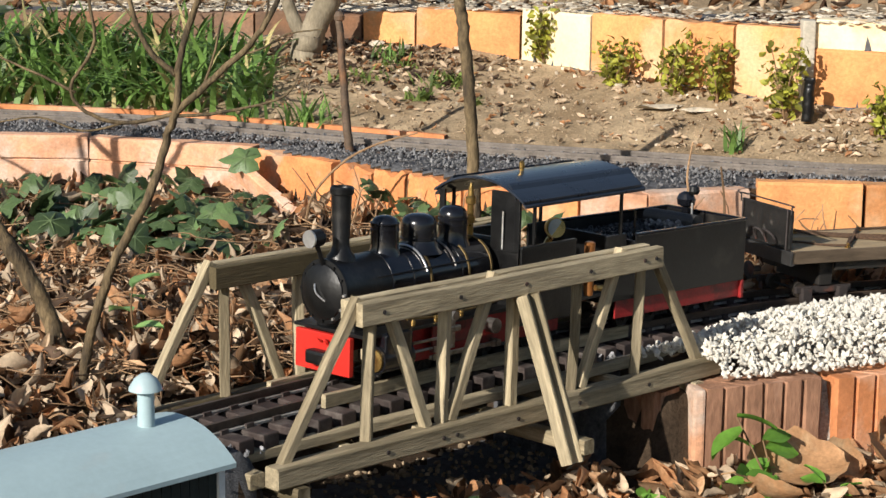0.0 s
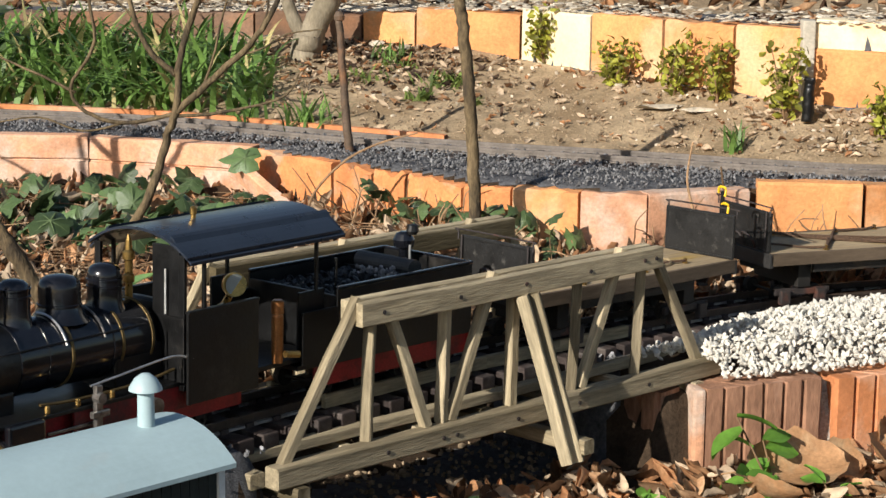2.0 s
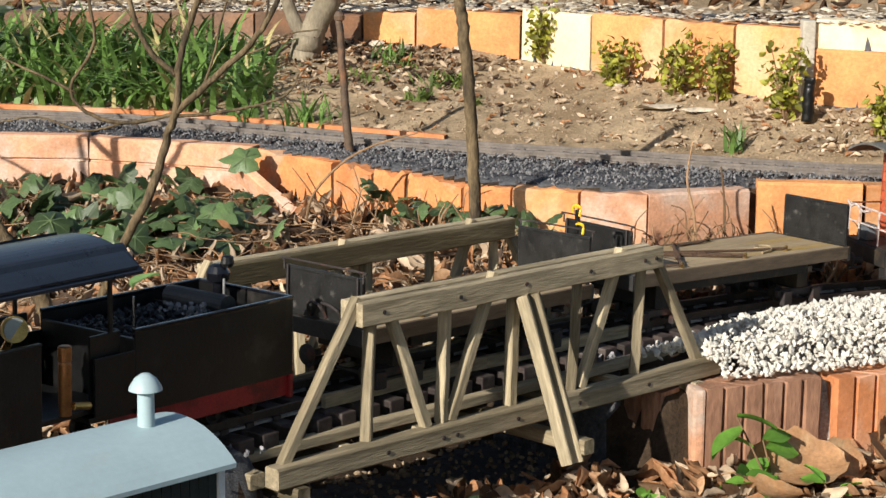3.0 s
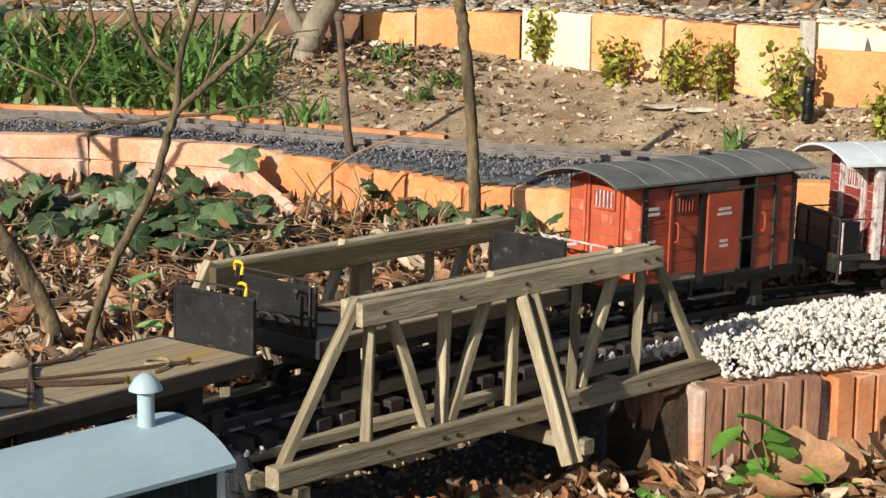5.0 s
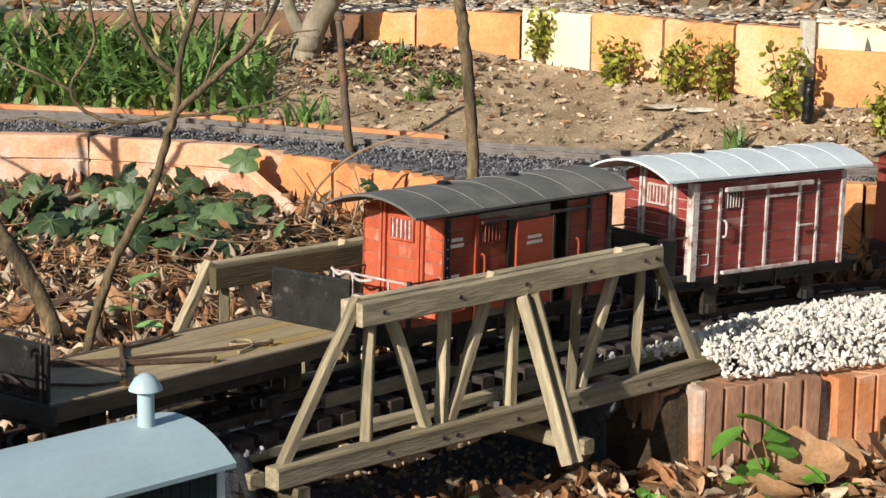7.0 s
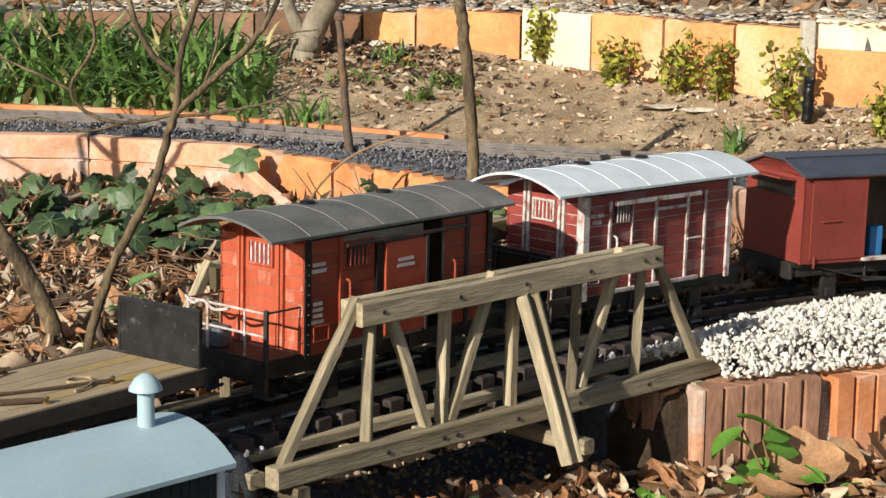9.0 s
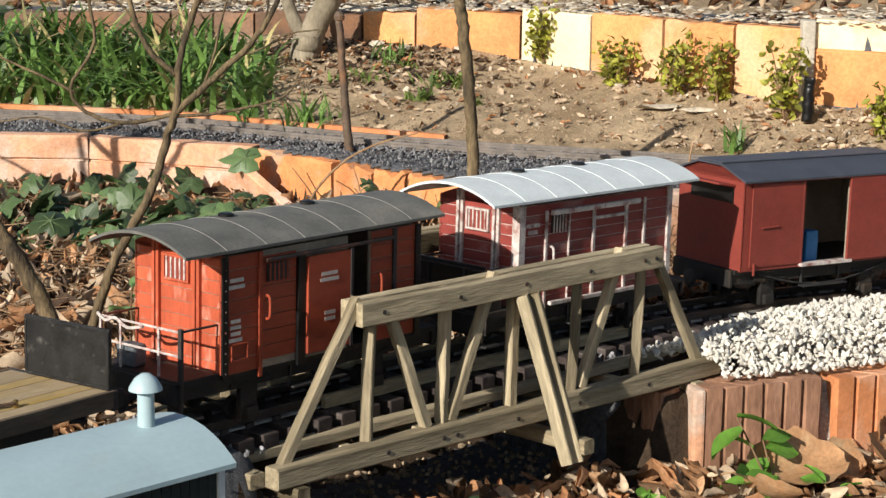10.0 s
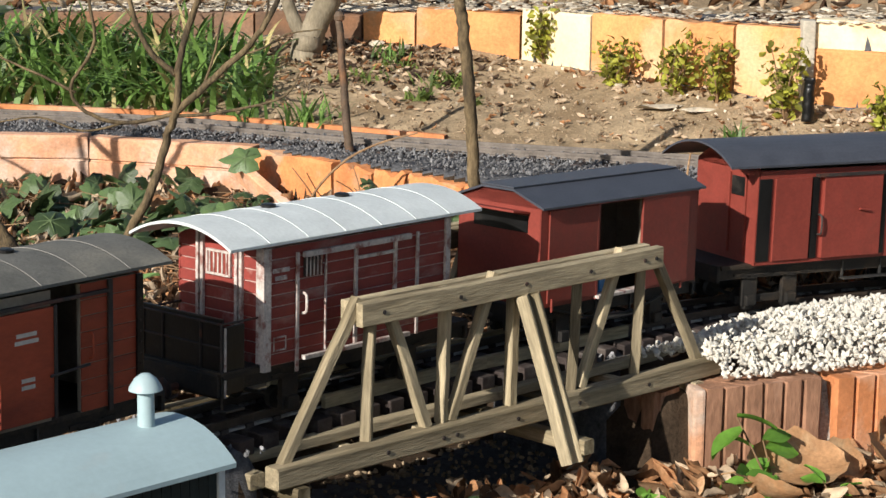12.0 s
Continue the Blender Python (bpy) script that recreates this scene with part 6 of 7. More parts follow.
sapling("bare crooked sapling with forking branches behind the track",
        [(-0.313, 1.7, -0.03), (-0.311, 1.7, -0.01), (-0.297, 1.7, 0.059), (-0.277, 1.7, 0.123), (-0.244, 1.7, 0.185), (-0.229, 1.7, 0.233), (-0.221, 1.7, 0.257), (-0.219, 1.7, 0.294), (-0.203, 1.7, 0.345), (-0.19, 1.7, 0.40)], 0.0049, 0.0024,
        [([(-0.222, 1.7, 0.252), (-0.185, 1.7, 0.286), (-0.157, 1.7, 0.313), (-0.136, 1.7, 0.348), (-0.12, 1.7, 0.38)], 0.0032, 0.0018),
         ([(-0.221, 1.7, 0.283), (-0.245, 1.7, 0.306), (-0.259, 1.7, 0.345), (-0.265, 1.71, 0.38)], 0.0027, 0.0016),
         ([(-0.222, 1.7, 0.251), (-0.267, 1.7, 0.243), (-0.299, 1.7, 0.254), (-0.308, 1.7, 0.274), (-0.289, 1.7, 0.307), (-0.292, 1.7, 0.343), (-0.30, 1.7, 0.38)], 0.0018, 0.0013),
         ([(-0.222, 1.7, 0.249), (-0.182, 1.7, 0.253), (-0.134, 1.7, 0.266), (-0.12, 1.7, 0.285)], 0.0016, 0.0007),
         ([(-0.305, 1.7, 0.268), (-0.34, 1.7, 0.285), (-0.38, 1.71, 0.30)], 0.0014, 0.0008),
         ([(-0.200, 1.7, 0.272), (-0.19, 1.7, 0.30), (-0.182, 1.7, 0.335), (-0.17, 1.7, 0.37)], 0.0013, 0.0007),
         ([(-0.160, 1.7, 0.310), (-0.150, 1.7, 0.325), (-0.145, 1.7, 0.345), (-0.150, 1.7, 0.37)], 0.0012, 0.0006),
         ([(-0.170, 1.7, 0.300), (-0.150, 1.7, 0.306), (-0.130, 1.7, 0.318), (-0.10, 1.7, 0.322)], 0.0010, 0.0005),
         ([(-0.265, 1.7, 0.243), (-0.30, 1.7, 0.236), (-0.335, 1.7, 0.247), (-0.37, 1.7, 0.242)], 0.0011, 0.0006),
         ([(-0.255, 1.7, 0.330), (-0.268, 1.7, 0.342), (-0.285, 1.7, 0.352), (-0.30, 1.7, 0.376)], 0.0011, 0.0006)])
sapling("leaning grey-brown bare trunk in the leaf litter",
        [(-0.47, 1.80, 0.24), (-0.42, 1.80, 0.155), (-0.397, 1.80, 0.136), (-0.374, 1.80, 0.101), (-0.354, 1.80, 0.062), (-0.343, 1.80, 0.028), (-0.338, 1.80, 0.0), (-0.336, 1.80, -0.03)][::-1], 0.0085, 0.0068, [])
sapling("slim upright sapling trunk with smooth brown bark",
        [(0.036, 2.22, -0.01), (0.035, 2.22, 0.06), (0.0326, 2.22, 0.125), (0.0276, 2.22, 0.199), (0.0197, 2.22, 0.272), (0.0138, 2.22, 0.315), (0.01, 2.22, 0.36)], 0.0072, 0.0062, [])
sapling("pale forked tree trunk beside the far wall",
        [(-0.202, 3.02, 0.12), (-0.203, 3.02, 0.155), (-0.202, 3.02, 0.18), (-0.198, 3.02, 0.20)], 0.026, 0.022,
        [([(-0.200, 3.02, 0.185), (-0.187, 3.02, 0.215), (-0.170, 3.02, 0.25), (-0.160, 3.02, 0.31), (-0.155, 3.02, 0.4)], 0.0195, 0.016),
         ([(-0.205, 3.02, 0.19), (-0.222, 3.02, 0.222), (-0.233, 3.02, 0.262), (-0.24, 3.02, 0.33)], 0.011, 0.008)], BARKPALE)
sapling("bare sapling whose branches shade the low wall",
        [(-0.70, 2.30, -0.01), (-0.705, 2.29, 0.10), (-0.69, 2.27, 0.22), (-0.71, 2.25, 0.36), (-0.70, 2.24, 0.55)], 0.010, 0.004,
        [([(-0.70, 2.28, 0.16), (-0.76, 2.24, 0.24), (-0.80, 2.2, 0.36), (-0.83, 2.18, 0.5)], 0.006, 0.002),
         ([(-0.69, 2.27, 0.21), (-0.645, 2.24, 0.27), (-0.62, 2.2, 0.36), (-0.60, 2.18, 0.46)], 0.006, 0.002),
         ([(-0.71, 2.25, 0.34), (-0.66, 2.2, 0.40), (-0.63, 2.16, 0.52)], 0.005, 0.002),
         ([(-0.705, 2.25, 0.30), (-0.77, 2.3, 0.36), (-0.82, 2.33, 0.46)], 0.005, 0.002),
         ([(-0.645, 2.24, 0.27), (-0.61, 2.27, 0.30), (-0.60, 2.3, 0.38)], 0.0035, 0.0015),
         ([(-0.76, 2.24, 0.24), (-0.80, 2.27, 0.27), (-0.86, 2.28, 0.30)], 0.0035, 0.0015),
         ([(-0.70, 2.29, 0.12), (-0.66, 2.3, 0.18), (-0.64, 2.33, 0.24)], 0.004, 0.002)])
rod = tagged(empty("garden_stake"), "rusty iron stake with rounded head standing in ballast", "stake")
limb("shaft", garden_path([(-0.1165, 2.52, 0.09), (-0.120, 2.52, 0.14), (-0.124, 2.52, 0.19), (-0.129, 2.52, 0.262)]), 0.0058, 0.0044, rod, RODRUST)
hd = bmesh.new()
lathe(hd, [(0.003, -0.005), (0.0062, -0.003), (0.0066, 0.002), (0.004, 0.007), (0.001, 0.008)], "Z", garden(-0.129, 2.52, 0.264), 14)
part("head", hd, RODRUST, rod)


def vines():
    """Dry stems arching over the litter and up the low wall."""
    rng = random.Random(17)
    bm = bmesh.new()
    for _ in range(1250):
        u, v = rng.uniform(-0.66, 0.12), rng.uniform(1.55, 2.5)
        x, y = garden(u, v, 0)[:2]
        if abs(y - line_y(x)) < 0.085 or v > interp(u, V1) - 0.03 or (0 < x < 0.45 and y < 0.2):
            continue
        a, ln, hi = rng.uniform(0, 6.28), rng.uniform(0.03, 0.12), rng.uniform(0.0, 0.018)
        z = height(u, v)
        p = [Vector((x, y, z + rng.uniform(0.004, 0.022)))]
        for k in range(1, 5):
            a += rng.uniform(-0.22, 0.22)
            q = p[-1] + Vector((math.cos(a), math.sin(a), 0)) * ln / 4
            if abs(q.y - line_y(q.x)) < 0.07:
                q = p[-1] + Vector((0, 0.01, 0.004))
            q.z = p[0].z + 0.004 + hi * k / 4 + rng.uniform(0, 0.008)
            p.append(q)
        tube(bm, smooth_path(p, 3), rng.uniform(0.0005, 0.0012), 0.0004, seg=5)
    tagged(part("dry_stems", bm, STEM), "tangle of dry brown stems over the leaf litter", "stems", kind="stuff")
    bm = bmesh.new()
    for u0, u1, n in ((-0.13, 0.10, 46), (0.2, 0.44, 130)):
        for _ in range(n):
            u = rng.uniform(u0, u1)
            v = interp(u, V1) - rng.uniform(0.015, 0.10)
            z = height(u, v)
            p = [garden(u, v, z)]
            for k in range(1, 5):
                q = p[-1] + SIDE * rng.uniform(-0.022, 0.022) + FWD * rng.uniform(-0.012, 0.008) + Vector((0, 0, rng.uniform(-0.008, 0.032)))
                if to_garden(q.x, q.y)[1] > interp(to_garden(q.x, q.y)[0], V1) - 0.006:
                    q -= FWD * 0.025
                q.z = max(q.z, z + 0.002)
                p.append(q)
            tube(bm, smooth_path(p, 3), rng.uniform(0.0009, 0.0022), 0.0006, seg=5)
    for pts in ([(0.272, 2.18, 0.03), (0.270, 2.19, 0.08), (0.262, 2.2, 0.12), (0.268, 2.21, 0.16)], [(0.300, 2.18, 0.03), (0.302, 2.19, 0.09), (0.298, 2.2, 0.135)],
                [(-0.16, 2.36, 0.03), (-0.15, 2.34, 0.075), (-0.115, 2.33, 0.115), (-0.075, 2.33, 0.137), (-0.03, 2.33, 0.15)]):
        tube(bm, smooth_path(garden_path(pts), 5), 0.0019, 0.0010, seg=6)
    tagged(part("dry_vines", bm, STEM), "bare brown vines climbing the low block wall", "vines", kind="stuff")


vines()


def litter():
    rng = random.Random(11)
    shapes = leaf_shapes(14, 12, 1.1)
    places, idx = [], []
    while len(places) < 9400:
        u, v = rng.uniform(-0.75, 0.62), rng.uniform(1.45, 2.66)
        if v > interp(u, V1) - 0.012:
            continue
        x, y = garden(u, v, 0)[:2]
        d = y - line_y(x)
        if d < 0.068 or (0.0 < x < 0.44 and d < 0.125):
            continue
        s = rng.uniform(0.010, 0.022) if rng.random() < 0.55 else rng.uniform(0.022, 0.040)
        lift = rng.random() ** 1.6 * 0.026 + 0.003
        places.append((rng.randrange(14), turned(x, y, height(u, v) + lift, rng.gauss(0, 0.9), rng.gauss(0, 0.9), rng.uniform(0, 6.28), s, s * rng.uniform(0.6, 1.5), s)))
        k = rng.random()
        idx.append(1 if k < 0.42 else 2 if k < 0.54 else 0)
    while len(places) < 11300:
        x, y = rng.uniform(-0.05, 0.62), rng.uniform(-0.30, 0.06)
        if (x > 0.40 and y > brick_line(x) - 0.012) or (x < 0.03 and y > -0.012):
            continue
        u, v = to_garden(x, y)
        s = rng.uniform(0.012, 0.036)
        places.append((rng.randrange(14), turned(x, y, height(u, v) + rng.random() ** 2 * 0.018 + 0.003, rng.gauss(0, 0.5), rng.gauss(0, 0.5), rng.uniform(0, 6.28), s, s * rng.uniform(0.8, 1.5), s)))
        idx.append(1 if rng.random() < 0.42 else 0)
    while len(places) < 12300:
        u = rng.uniform(-0.6, 0.6)
        v = rng.uniform(interp(u, V2) + 0.02, interp(u, V3) - 0.01)
        p = garden(u, v, height(u, v) + 0.002)
        s = rng.uniform(0.005, 0.017)
        places.append((rng.randrange(14), turned(p.x, p.y, p.z, rng.gauss(0, 0.3), rng.gauss(0, 0.3), rng.uniform(0, 6.28), s)))
        idx.append(rng.choice((0, 1, 1, 1)))
    while len(places) < 12900:
        u = rng.gauss(-0.10, 0.09)
        v = interp(u, V3) - 0.01 - abs(rng.gauss(0, 0.12))
        if v < interp(u, V2) + 0.02:
            continue
        p = garden(u, v, height(u, v) + 0.002)
        s = rng.uniform(0.006, 0.018)
        places.append((rng.randrange(14), turned(p.x, p.y, p.z, rng.gauss(0, 0.35), rng.gauss(0, 0.35), rng.uniform(0, 6.28), s)))
        idx.append(rng.choice((0, 2, 2, 1)))
    while len(places) < 13600:
        u = rng.uniform(-0.7, 0.7)
        v = interp(u, V3) + rng.uniform(0.05, 0.9)
        p = garden(u, v, height(u, v) + 0.004)
        s = rng.uniform(0.012, 0.04)
        places.append((rng.randrange(14), turned(p.x, p.y, p.z, rng.gauss(0, 0.4), rng.gauss(0, 0.4), rng.uniform(0, 6.28), s)))
        idx.append(rng.choice((0, 0, 1, 2)))
    ob = scatter("leaf_litter", shapes, places, [DEADLEAF, PALELEAF, DARKLEAF], idx)
    ob.data.shade_smooth()
    tagged(ob, "deep litter of curled brown and tan dead leaves", "leaf litter", kind="stuff")


litter()


def big_leaf(name, label, at, size, rot, material, curl, seed):
    """A single broad leaf with lobed margin, raised veins and a stalk."""
    rng = random.Random(seed)
    bm = bmesh.new()
    n, mrows = 10, 6
    grid = []
    for i in range(n + 1):
        t = i / n
        w = 0.42 * math.sin(math.pi * min(1, t * 0.93 + 0.04)) ** 0.75 * (1 + 0.10 * math.sin(t * 22 + seed))
        row = []
        for j in range(-mrows, mrows + 1):
            s = j / mrows
            z = curl * (0.5 * (t - 0.4) ** 2 + 0.28 * s * s * w * 2) + 0.012 * math.sin(10 * t + 3 * abs(s)) * abs(s) - 0.01 * (1 - abs(s)) + rng.uniform(-0.004, 0.004)
            row.append(bm.verts.new(((t - 0.5) * size, s * w * size, z * size)))
        grid.append(row)
    for a, b in zip(grid, grid[1:]):
        for j in range(2 * mrows):
            bm.faces.new((a[j], a[j + 1], b[j + 1], b[j]))
    tube(bm, [(-0.5 * size, 0, 0.0), (-0.62 * size, 0, -0.01 * size), (-0.75 * size, 0.02 * size, -0.05 * size)], 0.0009, 0.0007, seg=6)
    ob = part(name, bm, material, smooth=True)
    ob.matrix_world = Matrix.Translation(at) @ pose(0, 0, 0, *rot)
    return tagged(ob, label, "leaf", group="large fallen leaves")


slab = tagged(empty("clay_slab"), "dark red clay slab lying in the dip under the bridge", "slab")
beam("slab_body", (0.185, 0.02, -0.080), (0.275, -0.045, -0.074), 0.05, 0.012, TERRA, slab, roll=8)


def near_leaves():
    for i, (x, y, z, s, r) in enumerate(((0.478, -0.118, -0.056, 0.090, (24, 4, -28)), (0.53, -0.125, -0.058, 0.05, (50, 20, -30)), (0.585, -0.135, -0.045, 0.045, (60, 10, 20)), (0.555, -0.165, -0.055, 0.07, (20, -15, 60)),
                                         (0.43, -0.13, -0.066, 0.06, (30, 10, 100)), (0.62, -0.16, -0.030, 0.065, (55, -10, -20)), (0.385, -0.09, -0.07, 0.05, (20, 20, 10)), (0.60, -0.2, -0.05, 0.07, (30, 5, 130)))):
        big_leaf("fallen_leaf", "large curled tan fallen leaf with raised veins", (x, y, z), s, r, BIGLEAF, 0.8, i)


near_leaves()


# ---------- ivy and green leaves
def ivy_leaf_mesh(seed):
    rng = random.Random(seed)
    bm = bmesh.new()
    pts = [(0, -0.24), (0.13, -0.40), (0.29, -0.43), (0.42, -0.27), (0.52, -0.08), (0.41, 0.05), (0.45, 0.22), (0.40, 0.37), (0.24, 0.36), (0.13, 0.50), (0.0, 0.68)]
    out = pts + [(-x, y) for x, y in pts[-2:0:-1]]
    c = bm.verts.new((0, 0, 0.06))
    ring, mid = [], []
    for x, y in out:
        k = rng.uniform(0.9, 1.1)
        ring.append(bm.verts.new((x * k, y * k, -0.30 * (x * x + y * y) + rng.uniform(-0.05, 0.05))))
        mid.append(bm.verts.new((x * 0.5, y * 0.5, 0.02 + rng.uniform(-0.035, 0.035))))
    n = len(out)
    for i in range(n):
        j = (i + 1) % n
        bm.faces.new((c, mid[i], mid[j]))
        bm.faces.new((mid[i], ring[i], ring[j], mid[j]))
    for i in (2, 4, 7, 10, 13, 16, 18):
        tip, lift = ring[i].co * 0.9, Vector((0, 0, 0.022))
        side_v = Vector((-tip.y, tip.x, 0)).normalized() * 0.013
        a0, a1, m0, m1, e0 = (bm.verts.new(q + lift) for q in (c.co + side_v, c.co - side_v, mid[i].co + side_v * 0.8, mid[i].co - side_v * 0.8, tip))
        for f in ((a0, a1, m1, m0), (m0, m1, e0)):
            bm.faces.new(f).material_index = 1
    bm.normal_update()
    me = bpy.data.meshes.new("ivy_leaf")
    bm.to_mesh(me)
    bm.free()
    me.materials.append(IVY)
    me.materials.append(VEIN)
    me.shade_smooth()
    return me


def ivy():
    rng = random.Random(23)
    meshes = [ivy_leaf_mesh(k) for k in range(6)]
    t = tagged(empty("ivy"), "dark green ivy with pale veins trailing over the litter", "ivy")
    spots = []
    for _ in range(135):
        u = rng.uniform(-0.58, -0.17)
        vb = interp(u, V1)
        v = vb - 0.03 - rng.random() ** 0.9 * 0.36
        if u > -0.23 and rng.random() < 0.6:
            continue
        spots.append((u, v, height(u, v) + rng.uniform(0.014, 0.046), rng.uniform(0.024, 0.052)))
    for _ in range(75):
        u = rng.uniform(-0.09, 0.16)
        v = interp(u, V1) - rng.uniform(0.015, 0.09)
        spots.append((u, v, height(u, v) + rng.uniform(0.01, 0.065), rng.uniform(0.014, 0.028)))
    for _ in range(10):
        u = rng.uniform(0.30, 0.42)
        v = interp(u, V1) - rng.uniform(0.015, 0.05)
        spots.append((u, v, height(u, v) + rng.uniform(0.005, 0.02), rng.uniform(0.01, 0.018)))
    spots += [(-0.243, 2.50, 0.092, 0.046), (-0.310, 2.50, 0.058, 0.034), (-0.275, 2.44, 0.042, 0.038)]
    for i, (u, v, z, s) in enumerate(spots):
        ob = new("ivy_leaf", meshes[i % 6])
        ob.parent = t
        p = garden(u, v, z)
        ob.matrix_local = Matrix.Translation(p) @ pose(0, 0, 0, rng.uniform(-5, 80), rng.uniform(-40, 40), -44 + rng.uniform(-120, 120)) @ Matrix.Scale(s, 4)
    bm = bmesh.new()
    for i in range(0, len(spots), 2):
        u, v, z, s = spots[i]
        p = garden(u, v, z)
        q = p + Vector((rng.uniform(-0.03, 0.03), rng.uniform(-0.03, 0.03), -0.03))
        tube(bm, smooth_path([p, (p + q) / 2 + Vector((0.004, 0.006, 0)), q], 3), 0.0008, 0.0010, seg=5)
    part("stem", bm, STEM, t)["kind"] = "stuff"


ivy()


def sprig(name, label, root, tips, leaf, material, seed):
    """A low green plant: thin stems that carry pointed leaves."""
    rng = random.Random(seed)
    t = tagged(empty(name), label, "plant")
    for k, tip in enumerate(tips):
        root_v, tip_v = Vector(root), Vector(tip)
        mid = (root_v + tip_v) / 2 + Vector((rng.uniform(-0.006, 0.006), rng.uniform(-0.006, 0.006), 0.006))
        bm = bmesh.new()
        path = smooth_path([root_v, mid, tip_v], 5)
        tube(bm, path, 0.0011, 0.0007, seg=6)
        part("stem", bm, STEM, t)
        for i, p in enumerate(path[4:]):
            if i % 2 and i < len(path) - 5:
                continue
            s = leaf * rng.uniform(0.65, 1.1)
            bm = bmesh.new()
            prev = None
            for a in range(7):
                q = a / 6
                w = 0.30 * math.sin(math.pi * min(1, q * 0.94 + 0.05))
                row = [bm.verts.new((q * s, w * s * e, (abs(e) * 0.10 - 0.35 * q * q) * s)) for e in (-1, -0.5, 0, 0.5, 1)]
                if prev:
                    for j in range(4):
                        bm.faces.new((prev[j], prev[j + 1], row[j + 1], row[j]))
                prev = row
            ob = part("leaf", bm, material, t, smooth=True)
            ob.matrix_local = Matrix.Translation(p) @ pose(0, 0, 0, rng.uniform(-30, 50), rng.uniform(-40, 20), rng.uniform(0, 360))
    return t


sprig("seedling", "green seedling with pointed leaves before the brick abutment", (0.452, -0.125, -0.085), [(0.428, -0.092, -0.004), (0.455, -0.100, -0.028), (0.405, -0.110, -0.045)], 0.036, FRESH, 3)
sprig("seedling", "low bright green seedling under the bridge end", (0.335, -0.075, -0.09), [(0.340, -0.062, -0.062), (0.318, -0.078, -0.066), (0.355, -0.085, -0.066), (0.335, -0.095, -0.068)], 0.024, FRESH, 4)
sprig("seedling", "small green seedling among tan leaves", (0.47, -0.17, -0.085), [(0.468, -0.155, -0.055), (0.48, -0.165, -0.06)], 0.026, FRESH, 5)
sprig("seedling", "small green shoot by the bridge foot", (-0.02, -0.02, -0.06), [(-0.025, -0.025, -0.035), (-0.01, -0.015, -0.035), (-0.035, -0.01, -0.04)], 0.016, FRESH, 6)
sprig("seedling", "green leaves among litter below the bridge", (0.20, -0.02, -0.085), [(0.21, -0.03, -0.055), (0.19, -0.01, -0.055), (0.225, -0.015, -0.06)], 0.02, IVY, 8)
sprig("broad_leaf_plant", "dark green broad-leaved plant by the far wall", garden(-0.70, 3.02, 0.16), [garden(-0.66, 3.0, 0.215), garden(-0.72, 2.98, 0.225), garden(-0.63, 3.02, 0.19), garden(-0.69, 2.96, 0.24)], 0.06, IVY, 12)
sprig("green_shoot", "single pale green leaf on a thin stem in the litter", garden(-0.262, 1.76, 0.02), [garden(-0.268, 1.745, 0.094)], 0.034, MINT, 21)


# ---------- grass, weeds, shrubs
def blades(name, n, seed, where, lengths, widths, material, label, droop=1.0):
    rng = random.Random(seed)
    vs, fs = [], []
    for _ in range(n):
        p = where(rng)
        if p is None:
            continue
        ln, w = rng.uniform(*lengths), rng.uniform(*widths)
        a = rng.uniform(0, 6.28)
        d = Vector((math.cos(a), math.sin(a), 0))
        sd = Vector((-d.y, d.x, 0))
        lean, bend = rng.uniform(0.05, 0.5), rng.uniform(0.2, 1.1) * droop
        o = len(vs)
        k = 5
        for i in range(k + 1):
            t = i / k
            c = Vector(p) + d * (ln * (lean * t + bend * t * t * 0.5)) + Vector((0, 0, ln * (t - bend * 0.42 * t * t)))
            ww = w * (1 - t ** 2.2) + 0.0002
            vs += [(c + sd * ww)[:], (c - sd * ww + d * 0.0)[:]]
        for i in range(k):
            fs.append((o + 2 * i, o + 2 * i + 1, o + 2 * i + 3, o + 2 * i + 2))
    two = isinstance(material, list)
    ob = from_arrays(name, vs, fs, material, [1 if (i // 5) % 9 == 0 else 0 for i in range(len(fs))] if two else None)
    return tagged(ob, label, "grass", kind="stuff")


def daff(rng):
    u = rng.uniform(-0.78, -0.24)
    v2 = interp(u, V2)
    v = rng.uniform(v2 + 0.015, v2 + 0.30)
    if u > -0.33 and rng.random() < 0.55:
        return None
    return garden(u, v, height(u, v))


blades("daffodil_leaves", 1050, 31, daff, (0.05, 0.125), (0.0024, 0.0056), [GRASS, STRAW], "dense clump of long green strap leaves behind the upper track", 1.75)


def tuft(rng):
    c = rng.choice([(-0.17, 2.70, 0.03), (-0.19, 2.69, 0.02), (0.352, 2.49, 0.012), (-0.08, 2.98, 0.03), (0.62, 2.5, 0.03), (-0.26, 2.74, 0.03)])
    u, v = rng.gauss(c[0], c[2] * 0.5), rng.gauss(c[1], c[2] * 0.5)
    return garden(u, v, height(u, v))


blades("grass_tufts", 120, 32, tuft, (0.02, 0.055), (0.0012, 0.0028), GRASS, "scattered green grass tufts on the dry bed", 1.2)


def weed(rng):
    c = rng.choice([(0.0, 2.86, 0.03), (-0.03, 2.78, 0.012), (0.02, 2.86, 0.02), (-0.07, 2.95, 0.02), (0.04, 2.74, 0.01), (-0.12, 2.9, 0.03)])
    u, v = rng.gauss(c[0], c[2] * 0.6), rng.gauss(c[1], c[2] * 0.6)
    return garden(u, v, height(u, v))


blades("weeds", 260, 33, weed, (0.008, 0.022), (0.0014, 0.003), WEED, "low pale green weeds on the soil", 1.4)


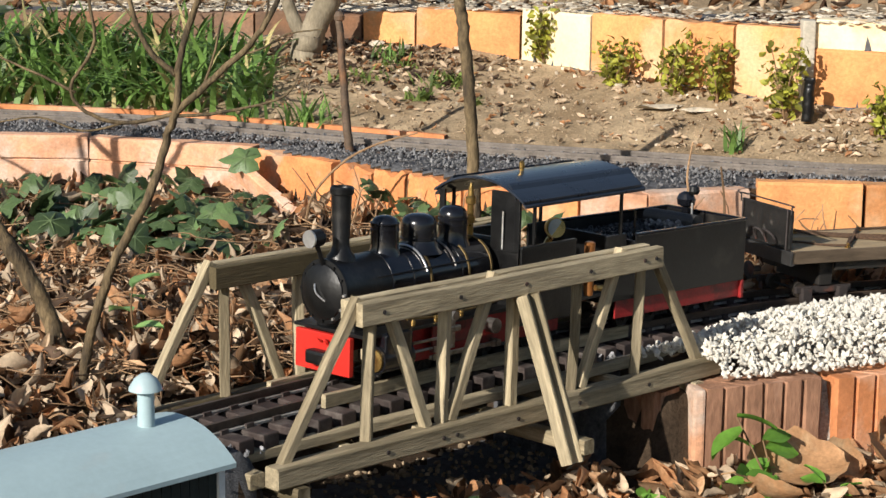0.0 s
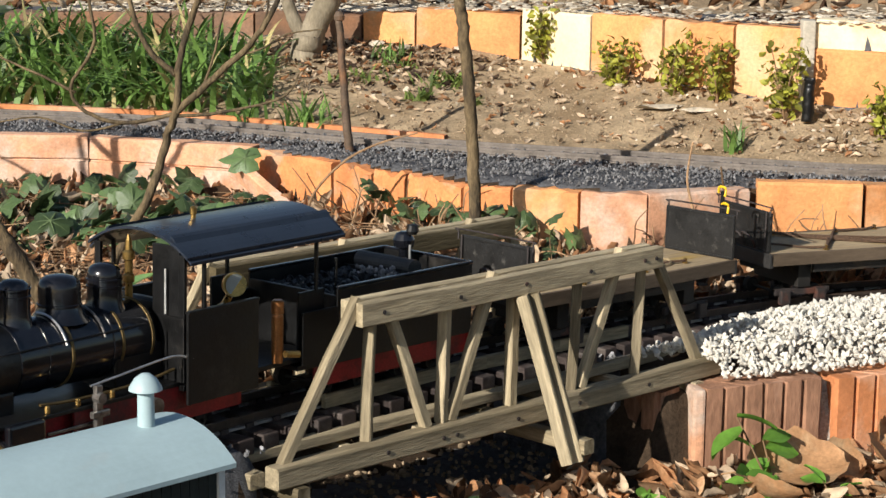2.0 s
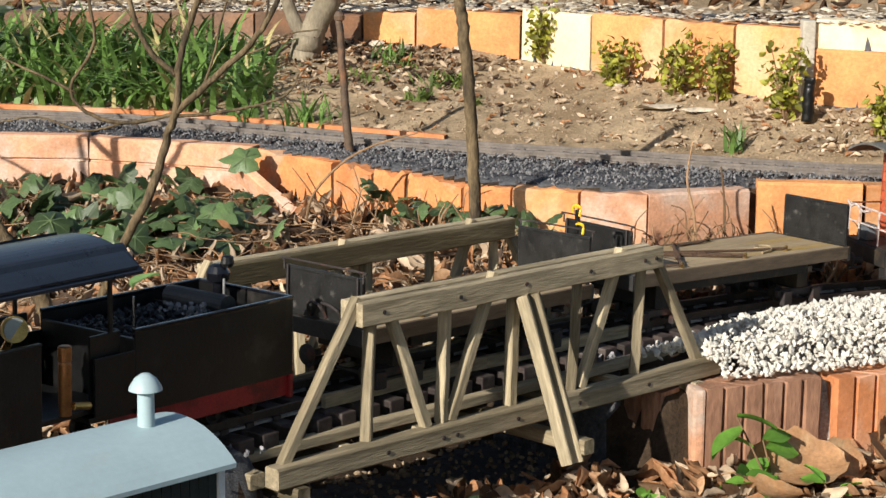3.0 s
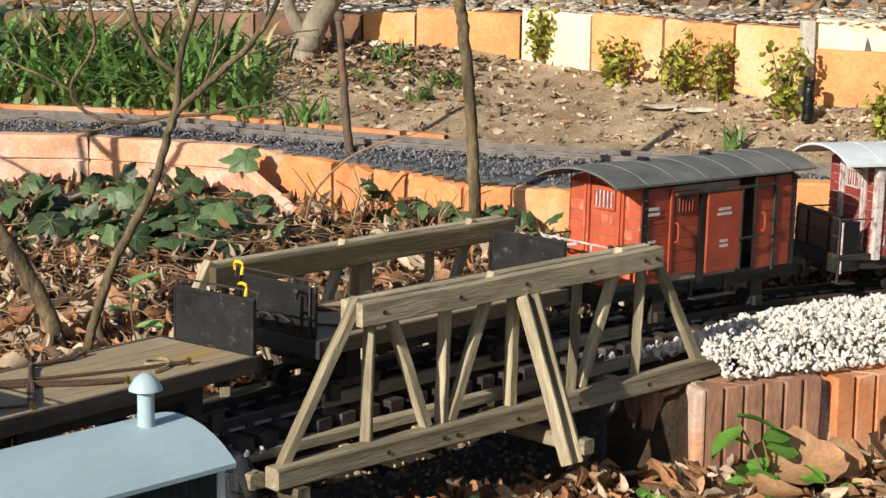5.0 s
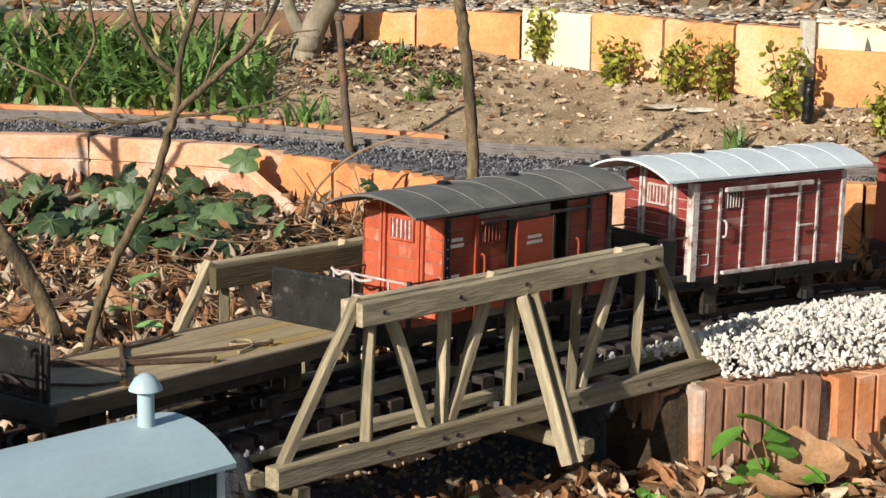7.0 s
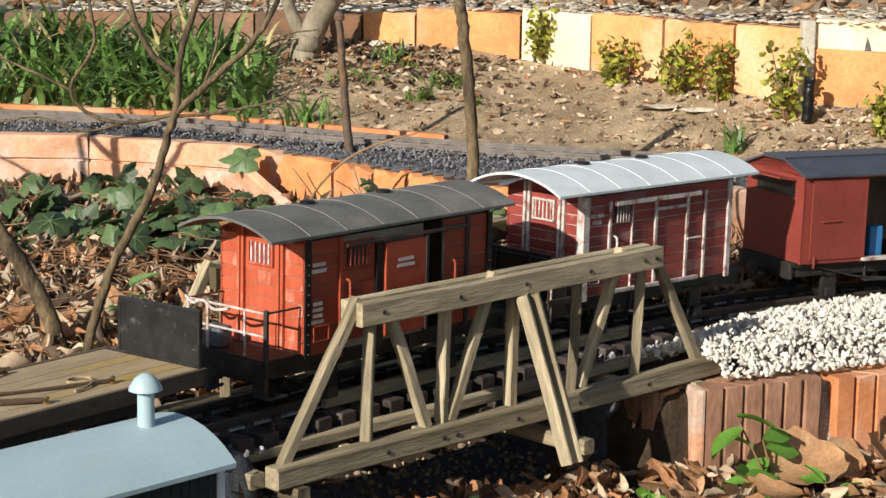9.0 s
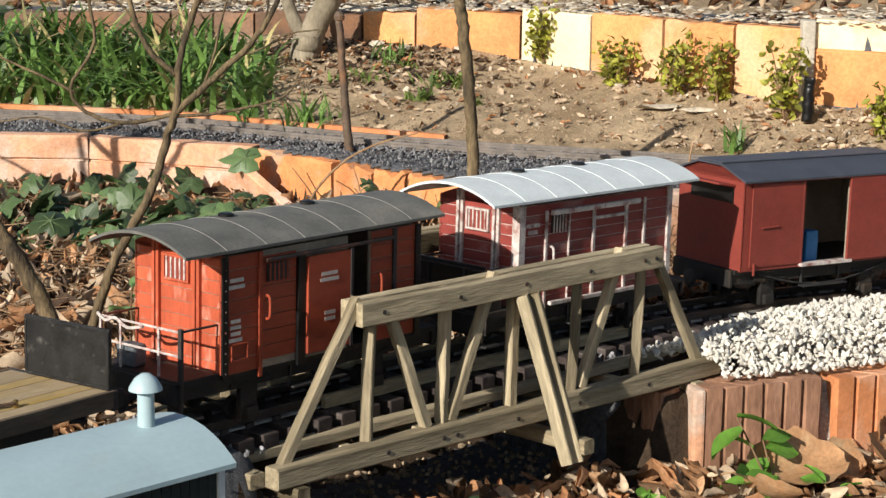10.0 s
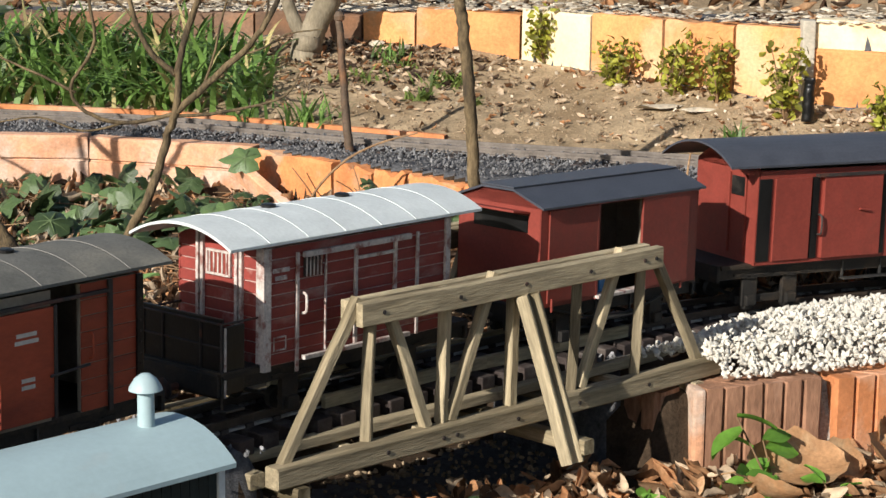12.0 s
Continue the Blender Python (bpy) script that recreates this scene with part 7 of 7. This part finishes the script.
def shrub(at, hi, wide, seed, label):
    rng = random.Random(seed)
    t = tagged(empty("box_shrub"), label, "shrub", group="small shrubs along the wall")
    shapes = leaf_shapes(5, seed, 0.3)
    bm = bmesh.new()
    places = []
    base = Vector(at)
    for k in range(10):
        a = rng.uniform(0, 6.28)
        tip = base + Vector((math.cos(a) * wide * rng.uniform(0.2, 1), math.sin(a) * wide * rng.uniform(0.2, 1), hi * rng.uniform(0.55, 1.0)))
        path = smooth_path([base, (base + tip) / 2 + Vector((rng.uniform(-1, 1), rng.uniform(-1, 1), 0)) * wide * 0.25, tip], 5)
        tube(bm, path, 0.0014, 0.0006, seg=5)
        for p in path[3:]:
            for _ in range(3):
                q = p + Vector((rng.gauss(0, 1), rng.gauss(0, 1), rng.gauss(0, 1))) * 0.0075
                s = rng.uniform(0.007, 0.0145)
                places.append((rng.randrange(5), turned(q.x, q.y, q.z, rng.uniform(0, 6), rng.uniform(-1, 1), rng.uniform(0, 6), s)))
    part("stem", bm, STEM, t)
    ob = scatter("foliage", shapes, places, BOX)
    ob.parent = t


for i, (u, v, hi, w) in enumerate(((0.142, 2.925, 0.078, 0.026), (0.232, 2.775, 0.062, 0.034), (0.300, 2.70, 0.080, 0.034), (0.352, 2.655, 0.086, 0.030), (0.425, 2.565, 0.104, 0.027), (0.535, 2.47, 0.06, 0.02))):
    shrub(garden(u, v, height(u, v) - 0.003), hi, w, 40 + i, "small yellow-green box shrub against the block wall")


def bed_bits():
    """Larger pale stones, a flat board and bark on the bed."""
    for i, (u, v, s, f) in enumerate(((0.285, 2.66, 0.040, 0.16), (0.325, 2.635, 0.030, 0.16), (0.232, 2.76, 0.014, 0.4), (0.49, 2.50, 0.009, 0.5), (0.47, 2.49, 0.010, 0.5), (0.50, 2.46, 0.010, 0.4), (-0.06, 3.03, 0.022, 0.35), (-0.10, 3.05, 0.018, 0.4), (0.02, 3.0, 0.016, 0.3))):
        v_, f_ = stone_shapes(1, 60 + i)[0]
        m = turned(0, 0, 0, 0, 0, -0.78, s, s * 0.55, s * f)
        ob = from_arrays("stone", (v_ @ m[:3, :3].T), f_, MORTAR)
        ob.location = garden(u, v, height(u, v) + s * f * 0.8)
        tagged(ob, "flat pale stone lying on the dry bed", "stone", group="stones on the bed")


bed_bits()
# Added dark cylinder that gives the concrete post its dark lower half.
stub = tagged(empty("post_dark_foot"), "dark piece added for the dark lower half of the concrete post", "post")
limb("shaft", garden_path([(0.449, 2.545, 0.14), (0.450, 2.545, 0.17), (0.451, 2.546, 0.194)]), 0.0075, 0.0070, stub, MATT)


# ---------- movement
TRAVEL = [(0, 1.4823), (0.5, 1.3929), (1, 1.3006), (1.5, 1.2054), (2, 1.0902), (2.5, 0.98), (3, 0.8747), (3.2, 0.8309), (3.6, 0.7459), (4, 0.6608), (4.4, 0.5788), (4.8, 0.4997), (5, 0.4579), (5.5, 0.3687), (6, 0.3006),
          (6.5, 0.2428), (7, 0.184), (7.4, 0.1404), (7.8, 0.0988), (8.2, 0.0652), (8.6, 0.0367), (8.8, 0.0269), (9, 0.0191), (9.5, -0.0129), (10, -0.0714), (10.5, -0.14), (11, -0.216), (11.5, -0.2961), (12, -0.3781)]


def travel(t):
    """Smooth cubic through the table."""
    ts, ss = zip(*TRAVEL)
    i = max(0, min(len(ts) - 2, int(np.searchsorted(ts, t, side="right")) - 1))
    g = np.gradient(np.array(ss), np.array(ts))
    h = ts[i + 1] - ts[i]
    k = (t - ts[i]) / h
    return ((1 + 2 * k) * (1 - k) ** 2 * ss[i] + k * (1 - k) ** 2 * h * g[i] + k * k * (3 - 2 * k) * ss[i + 1] + k * k * (k - 1) * h * g[i + 1])


def stand(s, length):
    """A vehicle rides on the line at two points near its ends."""
    a, b = along(s + 0.15 * length), along(s + 0.85 * length)
    d = (b - a).normalized()
    y = Vector((0, 0, 1)).cross(d).normalized()
    z = d.cross(y)
    m = Matrix((d, y, z)).transposed().to_4x4()
    m.translation = a - d * 0.15 * length - z * SIT
    return m


def motions():
    times = [i * 0.2 for i in range(61)]
    fine = [i / 15 for i in range(181)]
    for thing, length, off, sets in CARS:
        walk(thing, [(t, stand(travel(t) + off, length)) for t in times])
        for ob, x, r in sets:
            walk(ob, [(t, Matrix.Translation((x, 0, r + SIT)) @ Matrix.Rotation((travel(t) - travel(0)) / r, 4, "Y")) for t in fine])
    for rod_, r in RODS:
        rows = []
        for t in fine:
            a = (travel(t) - travel(0)) / r
            rows.append((t, Matrix.Translation((r * 0.5 * math.cos(a), 0, -r * 0.5 * math.sin(a)))))
        walk(rod_, rows)


motions()
